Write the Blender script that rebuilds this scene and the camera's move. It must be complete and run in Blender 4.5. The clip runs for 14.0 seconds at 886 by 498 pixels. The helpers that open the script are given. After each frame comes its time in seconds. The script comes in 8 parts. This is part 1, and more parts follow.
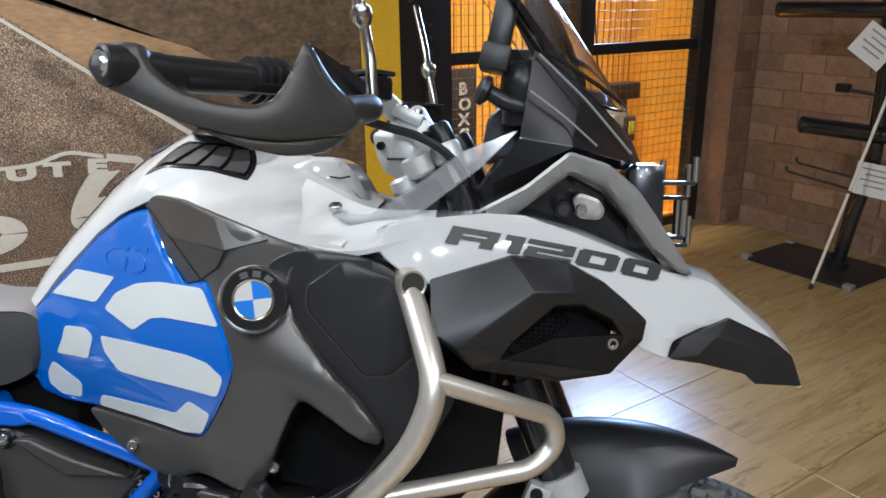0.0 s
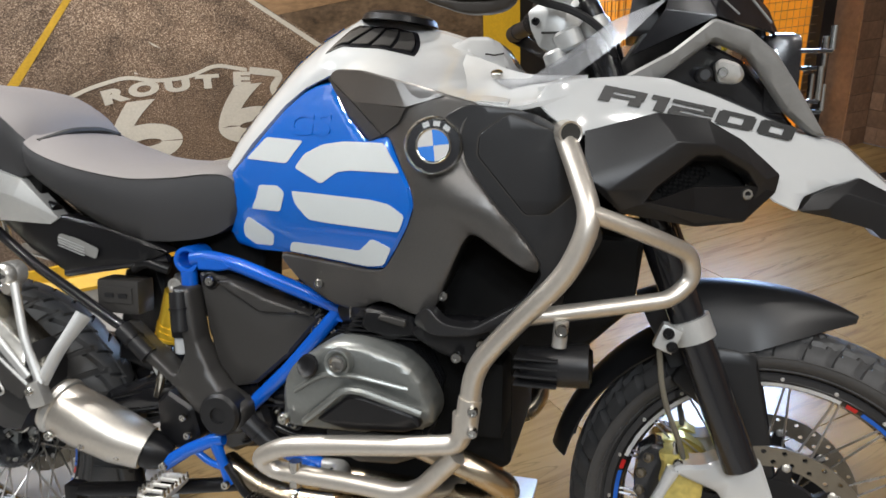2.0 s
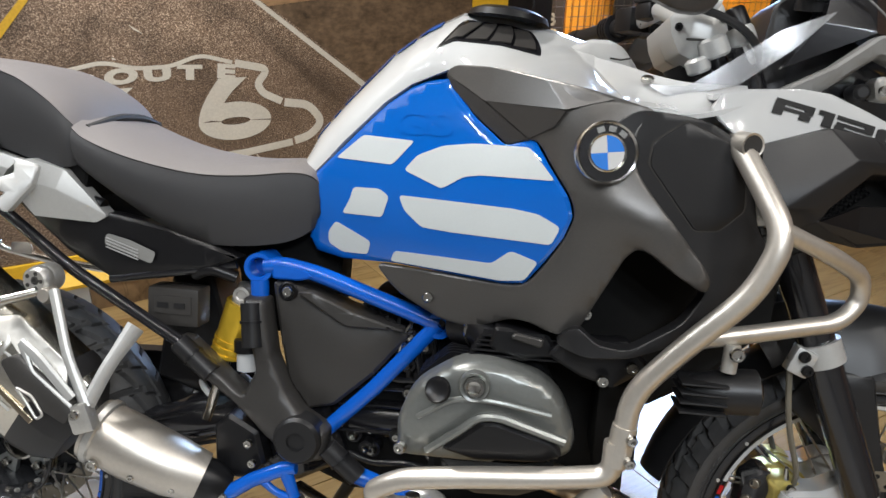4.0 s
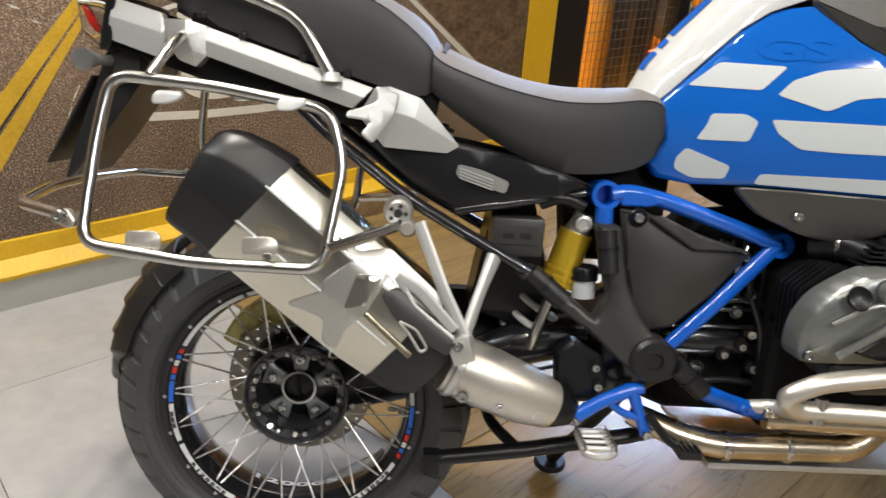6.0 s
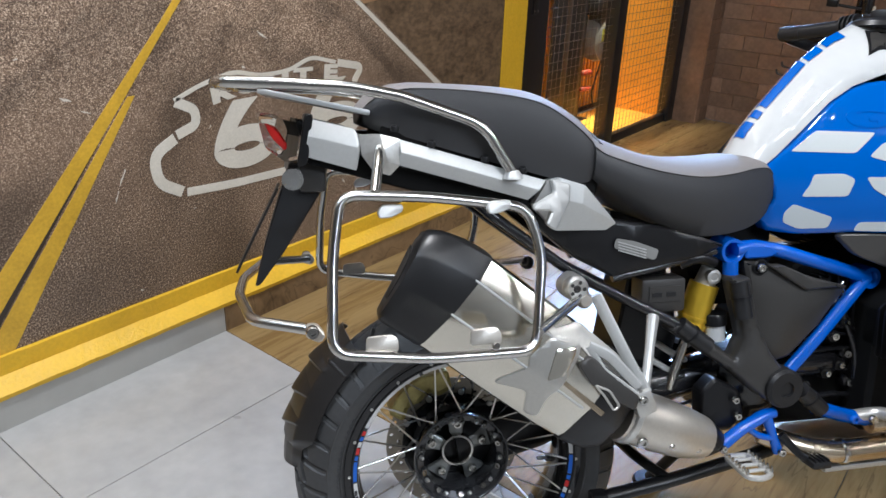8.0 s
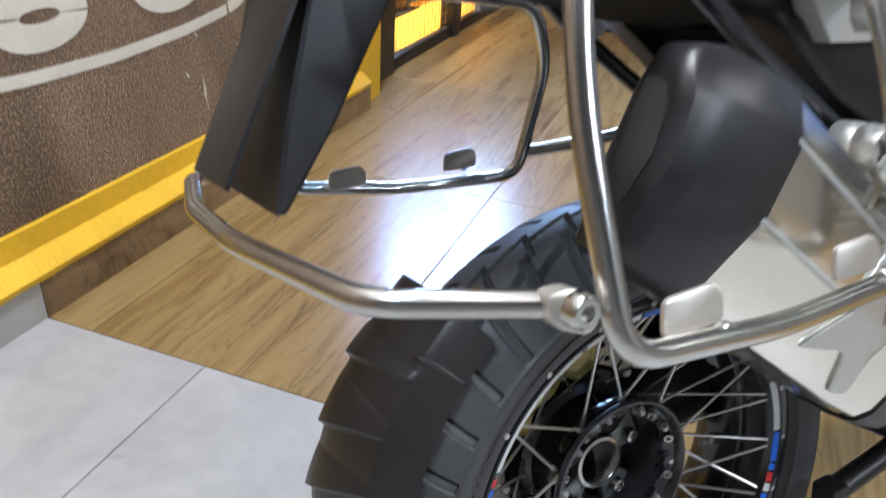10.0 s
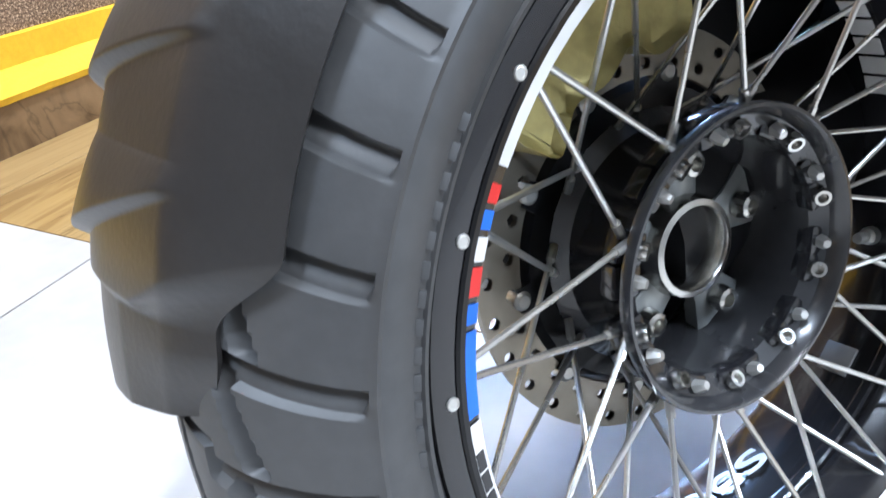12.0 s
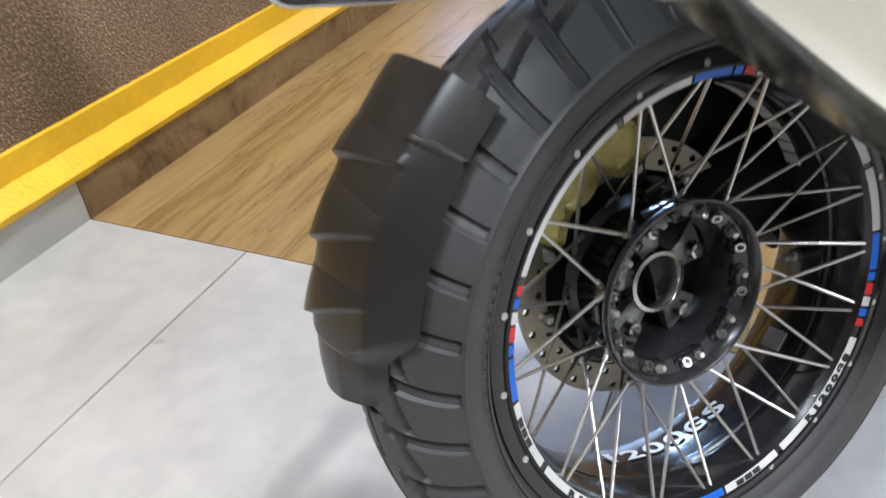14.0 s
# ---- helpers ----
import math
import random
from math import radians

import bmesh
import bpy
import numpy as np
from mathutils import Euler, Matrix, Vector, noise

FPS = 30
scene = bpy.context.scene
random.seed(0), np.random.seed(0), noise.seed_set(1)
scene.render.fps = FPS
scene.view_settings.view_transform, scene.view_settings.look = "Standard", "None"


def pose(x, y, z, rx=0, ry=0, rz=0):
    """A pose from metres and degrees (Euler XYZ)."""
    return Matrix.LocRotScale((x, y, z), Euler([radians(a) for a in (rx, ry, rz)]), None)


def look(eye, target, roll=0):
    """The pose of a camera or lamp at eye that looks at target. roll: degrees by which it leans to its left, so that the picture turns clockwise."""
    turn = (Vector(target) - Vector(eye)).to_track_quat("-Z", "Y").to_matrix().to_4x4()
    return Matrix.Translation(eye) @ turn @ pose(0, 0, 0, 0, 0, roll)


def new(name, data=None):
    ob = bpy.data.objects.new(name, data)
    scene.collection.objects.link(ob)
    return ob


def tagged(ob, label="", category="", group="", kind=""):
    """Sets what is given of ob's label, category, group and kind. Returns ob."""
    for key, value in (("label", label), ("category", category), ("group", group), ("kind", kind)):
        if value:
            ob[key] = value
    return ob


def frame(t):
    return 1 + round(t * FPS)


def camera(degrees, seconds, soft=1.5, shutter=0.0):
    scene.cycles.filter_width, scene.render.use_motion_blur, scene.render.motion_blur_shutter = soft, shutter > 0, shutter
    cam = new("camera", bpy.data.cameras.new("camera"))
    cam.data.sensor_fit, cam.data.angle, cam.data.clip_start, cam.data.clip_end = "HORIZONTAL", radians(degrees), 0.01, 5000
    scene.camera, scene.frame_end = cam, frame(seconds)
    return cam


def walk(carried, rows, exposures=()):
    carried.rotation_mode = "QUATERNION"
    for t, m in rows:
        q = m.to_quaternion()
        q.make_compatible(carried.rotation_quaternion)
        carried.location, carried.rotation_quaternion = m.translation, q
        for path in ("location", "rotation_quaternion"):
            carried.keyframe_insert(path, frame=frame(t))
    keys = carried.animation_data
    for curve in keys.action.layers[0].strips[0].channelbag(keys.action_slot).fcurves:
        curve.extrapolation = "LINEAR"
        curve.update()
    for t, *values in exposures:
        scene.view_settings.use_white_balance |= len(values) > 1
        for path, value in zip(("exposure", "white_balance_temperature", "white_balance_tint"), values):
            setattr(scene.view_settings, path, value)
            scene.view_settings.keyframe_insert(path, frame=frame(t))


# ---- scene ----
cam = camera(61.2, 14.0, shutter=0.25)
PATH = [
    (0, (0.441, -1.508, 1.319), (1.483, 0.076, 0.682), -0.8),
    (0.5, (0.523, -1.468, 1.345), (1.517, 0.097, 0.594), -1.4),
    (1, (0.506, -1.468, 1.339), (1.435, 0.124, 0.562), -1.9),
    (1.5, (0.423, -1.506, 1.307), (1.238, 0.142, 0.518), -2.4),
    (2, (0.287, -1.613, 1.263), (1.073, 0.051, 0.48), -2.7),
    (2.2, (0.258, -1.657, 1.26), (1.036, 0.012, 0.479), -2.6),
    (4.3, (-0.007, -1.307, 1.226), (1.093, 0.178, 0.462), 3.0),
    (4.5, (-0.052, -1.261, 1.219), (1.118, 0.165, 0.446), 3.4),
    (5, (-0.254, -1.186, 1.204), (1.048, 0.097, 0.393), 3.3),
    (5.5, (-0.414, -1.129, 1.17), (0.868, 0.158, 0.332), 4.1),
    (6, (-0.564, -0.973, 1.168), (0.658, 0.358, 0.31), 4.0),
    (6.5, (-0.67, -0.845, 1.188), (0.596, 0.448, 0.338), 3.1),
    (7, (-0.823, -0.791, 1.247), (0.559, 0.386, 0.407), 2.1),
    (7.5, (-0.926, -0.757, 1.303), (0.479, 0.393, 0.465), 1.7),
    (7.7, (-0.953, -0.739, 1.307), (0.452, 0.416, 0.476), 1.9),
    (9.8, (-0.704, -0.022, 1.045), (0.808, 0.514, 0.229), 2.6),
    (10, (-0.656, 0.008, 0.955), (0.832, 0.520, 0.081), 3.6),
    (10.3, (-0.548, 0.043, 0.845), (0.876, 0.566, -0.124), 3.1),
    (10.5, (-0.491, 0.043, 0.774), (0.918, 0.593, -0.201), 1.5),
    (11, (-0.421, 0.051, 0.632), (1.010, 0.602, -0.311), 0.4),
    (11.5, (-0.396, 0.045, 0.598), (1.071, 0.552, -0.314), 1.6),
    (12, (-0.418, 0.042, 0.558), (1.047, 0.571, -0.345), 1.0),
    (12.5, (-0.437, 0.052, 0.503), (1.041, 0.565, -0.385), -0.4),
    (13, (-0.456, 0.049, 0.488), (0.972, 0.591, -0.464), -1.6),
    (13.5, (-0.492, 0.015, 0.572), (0.895, 0.585, -0.424), -2.8),
    (14, (-0.593, -0.038, 0.792), (0.731, 0.618, -0.235), -5.3),
]
walk(cam, [(t, look(eye, target, roll)) for t, eye, target, roll in PATH],
     exposures=[(0, -0.1, 6000, 9), (2, -0.1, 6500, 10), (4.5, -0.15, 6450, 10), (5.5, -0.10, 7000, 10), (6.5, -0.18, 6650, 10), (7.5, -0.2, 5950, 10), (9.8, 0.1, 5900, 10), (10, 0.15, 5850, 10), (10.5, 0.2, 6000, 10), (11, 0.68, 5450, 9), (11.5, 1.03, 5200, 8), (12, 1.2, 5600, 9), (12.5, 1.18, 6250, 10), (13, 0.92, 6500, 10), (13.5, 0.55, 6500, 10), (14, 0.38, 6250, 10)])

# ---- world and light: a closed showroom with ceiling lamps ----
world = bpy.data.worlds.new("world")
world.use_nodes = True
world.node_tree.nodes["Background"].inputs[0].default_value = (0.55, 0.65, 0.8, 1)
world.node_tree.nodes["Background"].inputs[1].default_value = 0.15
scene.world = world
CEIL = 3.0


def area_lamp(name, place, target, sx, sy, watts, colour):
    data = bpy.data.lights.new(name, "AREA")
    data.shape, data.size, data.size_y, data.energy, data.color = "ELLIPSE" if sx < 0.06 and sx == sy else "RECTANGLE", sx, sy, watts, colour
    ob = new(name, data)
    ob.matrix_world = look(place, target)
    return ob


WARM, COOL = (1.0, 0.96, 0.91), (0.86, 0.93, 1.0)
# rows of spots and square panels below the ceiling
for px, py, w, d, e, c in (
        (-0.9, -1.55, 0.04, 0.04, 6, WARM), (-0.9, -0.9, 0.04, 0.04, 6, WARM), (-0.9, -0.25, 0.04, 0.04, 6, WARM),
        (-0.45, -2.35, 0.04, 0.04, 7, WARM), (-0.45, -1.85, 0.04, 0.04, 7, WARM), (-0.45, -1.35, 0.04, 0.04, 7, WARM), (-0.45, -0.85, 0.04, 0.04, 7, WARM),
        (0.2, 0.62, 0.16, 0.16, 60, WARM),
        # (1.2, -2.0) is added to brighten the beak, (3.2, -0.9) the end wall
        (1.2, -2.0, 0.04, 0.04, 12, WARM), (-1.4, 0.45, 0.05, 0.05, 7.3, COOL), (-1.4, 0.75, 0.05, 0.05, 7.3, COOL), (-1.2, 0.45, 0.05, 0.05, 7.3, COOL), (-1.2, 0.75, 0.05, 0.05, 7.3, COOL), (-1.0, 0.45, 0.05, 0.05, 7.3, COOL), (-1.0, 0.75, 0.05, 0.05, 7.3, COOL), (3.2, -0.9, 0.3, 0.3, 5, WARM),
        (-1.1, -3.05, 0.05, 0.05, 15, COOL), (-0.6, -3.05, 0.05, 0.05, 15, COOL), (-0.1, -3.05, 0.05, 0.05, 15, COOL),
        (-1.1, -3.4, 0.05, 0.05, 15, COOL), (-0.6, -3.4, 0.05, 0.05, 15, COOL), (-0.1, -3.4, 0.05, 0.05, 15, COOL),
        (1.0, -3.2, 0.05, 0.05, 16, WARM), (1.5, -3.2, 0.05, 0.05, 16, WARM), (2.0, -3.2, 0.05, 0.05, 16, WARM)):
    area_lamp("ceiling_lamp", (px, py, CEIL - 0.06), (px, py, 0), w, d, e, c)
# unseen warm strip added under the cage top to brighten the orange panels
area_lamp("ceiling_lamp", (3.2, 1.53, 2.6), (3.2, 1.72, 0.4), 1.6, 0.06, 25, (1.0, 0.86, 0.62)).data.spread = radians(46)
# unseen blue area lamp added inside the cage for the bluish floor glare
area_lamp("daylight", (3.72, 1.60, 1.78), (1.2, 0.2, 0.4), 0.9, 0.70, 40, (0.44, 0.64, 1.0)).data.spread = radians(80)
scene.view_settings.exposure = 0.0

# ---- materials ----


def nodes_of(name):
    m = bpy.data.materials.new(name)
    m.use_nodes = True
    t = m.node_tree
    return m, t, t.nodes["Principled BSDF"]


def mat(name, colour, rough=0.5, metal=0.0, vary=0.08, grain=60.0, bump=0.0, stain=4.0, coat=0.0, rough_vary=0.1, stretch=(1, 1, 1), random_value=0.0, gloss=0.5):
    """A surface with variation at two scales: fine grain and broad stains, and relief from the grain."""
    m, t, p = nodes_of(name)
    co = t.nodes.new("ShaderNodeTexCoord")
    mp = t.nodes.new("ShaderNodeMapping")
    mp.inputs["Scale"].default_value = stretch
    t.links.new(co.outputs["Object"], mp.inputs["Vector"])
    fine, wide = t.nodes.new("ShaderNodeTexNoise"), t.nodes.new("ShaderNodeTexNoise")
    fine.inputs["Scale"].default_value, fine.inputs["Detail"].default_value = grain, 6
    wide.inputs["Scale"].default_value, wide.inputs["Detail"].default_value = stain, 4
    for n in (fine, wide):
        t.links.new(mp.outputs[0], n.inputs["Vector"])
    add = t.nodes.new("ShaderNodeMath")
    add.operation = "ADD"
    t.links.new(fine.outputs["Fac"], add.inputs[0])
    t.links.new(wide.outputs["Fac"], add.inputs[1])
    ramp = t.nodes.new("ShaderNodeMapRange")
    ramp.inputs["From Min"].default_value, ramp.inputs["From Max"].default_value = 0.6, 1.4
    ramp.inputs["To Min"].default_value, ramp.inputs["To Max"].default_value = 1 - vary, 1 + vary
    t.links.new(add.outputs[0], ramp.inputs["Value"])
    value = ramp.outputs[0]
    if random_value:
        info = t.nodes.new("ShaderNodeObjectInfo")
        rr = t.nodes.new("ShaderNodeMapRange")
        rr.inputs["To Min"].default_value, rr.inputs["To Max"].default_value = 1 - random_value, 1 + random_value
        t.links.new(info.outputs["Random"], rr.inputs["Value"])
        mul = t.nodes.new("ShaderNodeMath")
        mul.operation = "MULTIPLY"
        t.links.new(value, mul.inputs[0])
        t.links.new(rr.outputs[0], mul.inputs[1])
        value = mul.outputs[0]
    mix = t.nodes.new("ShaderNodeVectorMath")
    mix.operation = "SCALE"
    mix.inputs[0].default_value = colour
    t.links.new(value, mix.inputs["Scale"])
    t.links.new(mix.outputs[0], p.inputs["Base Color"])
    rr = t.nodes.new("ShaderNodeMapRange")
    rr.inputs["To Min"].default_value, rr.inputs["To Max"].default_value = max(rough - rough_vary, 0.02), min(rough + rough_vary, 1)
    t.links.new(wide.outputs["Fac"], rr.inputs["Value"])
    t.links.new(rr.outputs[0], p.inputs["Roughness"])
    p.inputs["Metallic"].default_value = metal
    p.inputs["Specular IOR Level"].default_value = gloss
    if coat:
        p.inputs["Coat Weight"].default_value, p.inputs["Coat Roughness"].default_value = coat, 0.04
    if bump:
        b = t.nodes.new("ShaderNodeBump")
        b.inputs["Strength"].default_value, b.inputs["Distance"].default_value = bump, 0.004
        t.links.new(fine.outputs["Fac"], b.inputs["Height"])
        t.links.new(b.outputs[0], p.inputs["Normal"])
    return m


def wood_mat(name, dark, light, rough, along=(0.8, 14, 14)):
    """Wood print: long grain streaks, knots and per-plank tone."""
    m, t, p = nodes_of(name)
    co, mp, info = t.nodes.new("ShaderNodeTexCoord"), t.nodes.new("ShaderNodeMapping"), t.nodes.new("ShaderNodeObjectInfo")
    mp.inputs["Scale"].default_value = along
    off = t.nodes.new("ShaderNodeVectorMath")
    off.operation = "MULTIPLY_ADD"
    off.inputs[1].default_value = (31, 17, 5)
    t.links.new(info.outputs["Random"], off.inputs[0])
    t.links.new(co.outputs["Object"], off.inputs[2])
    t.links.new(off.outputs[0], mp.inputs["Vector"])
    n1, n2 = t.nodes.new("ShaderNodeTexNoise"), t.nodes.new("ShaderNodeTexNoise")
    n1.inputs["Scale"].default_value, n1.inputs["Detail"].default_value, n1.inputs["Distortion"].default_value = 1.6, 8, 1.2
    n2.inputs["Scale"].default_value, n2.inputs["Detail"].default_value, n2.inputs["Distortion"].default_value = 5, 8, 2.0
    for n in (n1, n2):
        t.links.new(mp.outputs[0], n.inputs["Vector"])
    add = t.nodes.new("ShaderNodeMath")
    add.operation = "MULTIPLY_ADD"
    add.inputs[1].default_value = 0.75
    t.links.new(n2.outputs["Fac"], add.inputs[0])
    t.links.new(n1.outputs["Fac"], add.inputs[2])
    ramp = t.nodes.new("ShaderNodeValToRGB")
    ramp.color_ramp.elements[0].position, ramp.color_ramp.elements[1].position = 0.66, 1.12
    ramp.color_ramp.elements[0].color, ramp.color_ramp.elements[1].color = (*dark, 1), (*light, 1)
    mid = ramp.color_ramp.elements.new(0.82)
    mid.color = (*[(a * 0.35 + b * 0.65) for a, b in zip(dark, light)], 1)
    t.links.new(add.outputs[0], ramp.inputs[0])
    crack = t.nodes.new("ShaderNodeTexVoronoi")
    crack.feature = "DISTANCE_TO_EDGE"
    crack.inputs["Scale"].default_value = 0.9
    bent = t.nodes.new("ShaderNodeVectorMath")
    bent.operation = "MULTIPLY_ADD"
    bent.inputs[1].default_value = (1.6, 1.6, 1.6)
    t.links.new(n1.outputs["Color"], bent.inputs[0])
    t.links.new(mp.outputs[0], bent.inputs[2])
    t.links.new(bent.outputs[0], crack.inputs["Vector"])
    line = t.nodes.new("ShaderNodeMapRange")
    line.inputs["From Max"].default_value = 0.016
    line.inputs["To Min"].default_value = 0.62
    t.links.new(crack.outputs["Distance"], line.inputs["Value"])
    tone = t.nodes.new("ShaderNodeMapRange")
    tone.inputs["To Min"].default_value, tone.inputs["To Max"].default_value = 0.92, 1.08
    t.links.new(info.outputs["Random"], tone.inputs["Value"])
    mix = t.nodes.new("ShaderNodeVectorMath")
    mix.operation = "SCALE"
    t.links.new(ramp.outputs[0], mix.inputs[0])
    both_ = t.nodes.new("ShaderNodeMath")
    both_.operation = "MULTIPLY"
    t.links.new(tone.outputs[0], both_.inputs[0])
    t.links.new(line.outputs[0], both_.inputs[1])
    t.links.new(both_.outputs[0], mix.inputs["Scale"])
    t.links.new(mix.outputs[0], p.inputs["Base Color"])
    p.inputs["Roughness"].default_value = rough
    b = t.nodes.new("ShaderNodeBump")
    b.inputs["Strength"].default_value, b.inputs["Distance"].default_value = 0.08, 0.002
    t.links.new(add.outputs[0], b.inputs["Height"])
    t.links.new(b.outputs[0], p.inputs["Normal"])
    return m


def road_mat(name):
    """Mural print: sepia asphalt with bright grit, tyre-darkened bands and cracks."""
    m, t, p = nodes_of(name)
    co = t.nodes.new("ShaderNodeTexCoord")
    grit, wide, band = t.nodes.new("ShaderNodeTexNoise"), t.nodes.new("ShaderNodeTexNoise"), t.nodes.new("ShaderNodeTexNoise")
    grit.inputs["Scale"].default_value, grit.inputs["Detail"].default_value, grit.inputs["Roughness"].default_value = 210, 3, 0.7
    wide.inputs["Scale"].default_value, wide.inputs["Detail"].default_value = 2.2, 5
    for n in (grit, wide):
        t.links.new(co.outputs["Object"], n.inputs["Vector"])
    ramp = t.nodes.new("ShaderNodeValToRGB")
    e = ramp.color_ramp.elements
    e[0].position, e[0].color = 0.36, (0.032, 0.020, 0.013, 1)
    e[1].position, e[1].color = 0.74, (0.62, 0.50, 0.38, 1)
    k = e.new(0.52)
    k.color = (0.125, 0.082, 0.054, 1)
    tone = t.nodes.new("ShaderNodeMapRange")
    tone.inputs["From Min"].default_value, tone.inputs["From Max"].default_value = 0.3, 0.7
    tone.inputs["To Min"].default_value, tone.inputs["To Max"].default_value = 0.98, 1.8
    t.links.new(wide.outputs["Fac"], tone.inputs["Value"])

    def calc(op, a, b):
        n = t.nodes.new("ShaderNodeMath")
        n.operation = op
        for k_, v in enumerate((a, b)):
            if isinstance(v, (int, float)):
                n.inputs[k_].default_value = v
            else:
                t.links.new(v, n.inputs[k_])
        return n.outputs[0]

    # tyre-darkened bands run with the road towards its far end; the print is lighter far off and its grit finer
    sep, put = t.nodes.new("ShaderNodeSeparateXYZ"), t.nodes.new("ShaderNodeCombineXYZ")
    t.links.new(co.outputs["Object"], sep.inputs[0])
    far = calc("MAXIMUM", calc("SUBTRACT", 1.368, sep.outputs["Z"]), 0.06)
    t.links.new(calc("DIVIDE", calc("SUBTRACT", sep.outputs["X"], 0.506), far), put.inputs[0])
    t.links.new(calc("MULTIPLY", calc("DIVIDE", 0.35, far), 1.0), put.inputs[1])
    band.inputs["Scale"].default_value, band.inputs["Detail"].default_value = 2.6, 3
    t.links.new(put.outputs[0], band.inputs["Vector"])
    dark = t.nodes.new("ShaderNodeMapRange")
    dark.inputs["From Min"].default_value, dark.inputs["From Max"].default_value = 0.36, 0.52
    dark.inputs["To Min"].default_value, dark.inputs["To Max"].default_value = 0.60, 1.08
    t.links.new(band.outputs["Fac"], dark.inputs["Value"])
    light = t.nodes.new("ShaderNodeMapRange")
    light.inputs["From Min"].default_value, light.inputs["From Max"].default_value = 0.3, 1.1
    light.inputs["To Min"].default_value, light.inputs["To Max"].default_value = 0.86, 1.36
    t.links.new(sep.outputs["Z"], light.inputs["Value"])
    fine = t.nodes.new("ShaderNodeTexNoise")
    fine.inputs["Scale"].default_value, fine.inputs["Detail"].default_value, fine.inputs["Roughness"].default_value = 300, 3, 0.7
    t.links.new(co.outputs["Object"], fine.inputs["Vector"])
    share = t.nodes.new("ShaderNodeMapRange")
    share.inputs["From Min"].default_value, share.inputs["From Max"].default_value = 0.45, 0.9
    t.links.new(sep.outputs["Z"], share.inputs["Value"])
    both_grit = t.nodes.new("ShaderNodeMix")
    t.links.new(share.outputs[0], both_grit.inputs["Factor"])
    t.links.new(grit.outputs["Fac"], both_grit.inputs["A"])
    t.links.new(fine.outputs["Fac"], both_grit.inputs["B"])
    t.links.new(both_grit.outputs["Result"], ramp.inputs[0])
    mix = t.nodes.new("ShaderNodeVectorMath")
    mix.operation = "SCALE"
    t.links.new(ramp.outputs[0], mix.inputs[0])
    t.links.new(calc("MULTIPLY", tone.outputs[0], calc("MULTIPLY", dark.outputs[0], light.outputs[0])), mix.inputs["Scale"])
    t.links.new(mix.outputs[0], p.inputs["Base Color"])
    p.inputs["Roughness"].default_value = 0.42
    return m


def glass_mat(name, tint, rough=0.02, alpha=0.25):
    m, t, p = nodes_of(name)
    p.inputs["Base Color"].default_value = (*tint, 1)
    p.inputs["Roughness"].default_value = rough
    p.inputs["Transmission Weight"].default_value = 1.0
    p.inputs["IOR"].default_value = 1.4
    return m


M_tile = mat("grey_tile", (0.365, 0.354, 0.338), 0.32, vary=0.13, grain=22, stain=5, bump=0.02, random_value=0.03)
M_grout = mat("grout", (0.10, 0.088, 0.075), 0.95)
M_wood = wood_mat("wood_floor", (0.212, 0.131, 0.050), (0.310, 0.206, 0.086), 0.27, (0.7, 7, 7))
M_board_grey = mat("grey_board", (0.42, 0.41, 0.38), 0.5, vary=0.05, grain=30)
M_board_wood = wood_mat("wood_board", (0.09, 0.055, 0.028), (0.26, 0.17, 0.09), 0.4, (2, 14, 1.5))
M_yellow = mat("yellow_paint", (0.72, 0.43, 0.02), 0.5, vary=0.12, grain=90, bump=0.5, stain=6)
M_road = road_mat("road_print")
M_white_print = mat("white_print", (0.62, 0.58, 0.5), 0.45, vary=0.12, grain=160, stain=9)
M_yellow_print = mat("yellow_print", (0.60, 0.36, 0.03), 0.45, vary=0.2, grain=120, stain=9)
M_dirt = mat("dirt_print", (0.36, 0.22, 0.115), 0.45, vary=0.4, grain=30, stain=5, stretch=(1, 1, 3))
M_scrub = mat("scrub_print", (0.13, 0.085, 0.050), 0.45, vary=0.75, grain=38, stain=12, stretch=(1, 1, 1.6))
M_dark_print = mat("dark_print", (0.035, 0.025, 0.018), 0.45, vary=0.2)
M_wall = mat("painted_wall", (0.26, 0.25, 0.235), 0.8, vary=0.06)
M_ceiling = mat("ceiling_paint", (0.11, 0.11, 0.11), 0.85, vary=0.05)
M_brick = mat("brick_tile", (0.25, 0.150, 0.097), 0.5, vary=0.3, grain=40, stain=9, bump=0.15, random_value=0.25)
M_steel_dark = mat("black_steel", (0.012, 0.012, 0.014), 0.42, vary=0.1, grain=50)
M_orange = mat("orange_panel", (0.84, 0.40, 0.045), 0.55, vary=0.12, grain=12, stain=2)
M_wire = mat("wire", (0.16, 0.14, 0.125), 0.35, metal=0.8)

# ---- building tools ----


def finish(ob, smooth=38):
    me = ob.data
    for poly in me.polygons:
        poly.use_smooth = True
    me.set_sharp_from_angle(angle=radians(smooth))
    return ob


def mesh_ob(name, bm, material, parent=None, label="", smooth=38):
    bmesh.ops.recalc_face_normals(bm, faces=bm.faces)
    me = bpy.data.meshes.new(name)
    bm.to_mesh(me)
    bm.free()
    me.materials.append(material)
    ob = new(name, me)
    finish(ob, smooth)
    if parent is not None:
        ob.parent = parent
    if label:
        tagged(ob, label)
    return ob


def part(name, bm, material, parent, label="", smooth=38):
    return mesh_ob(name, bm, material, parent, label, smooth)


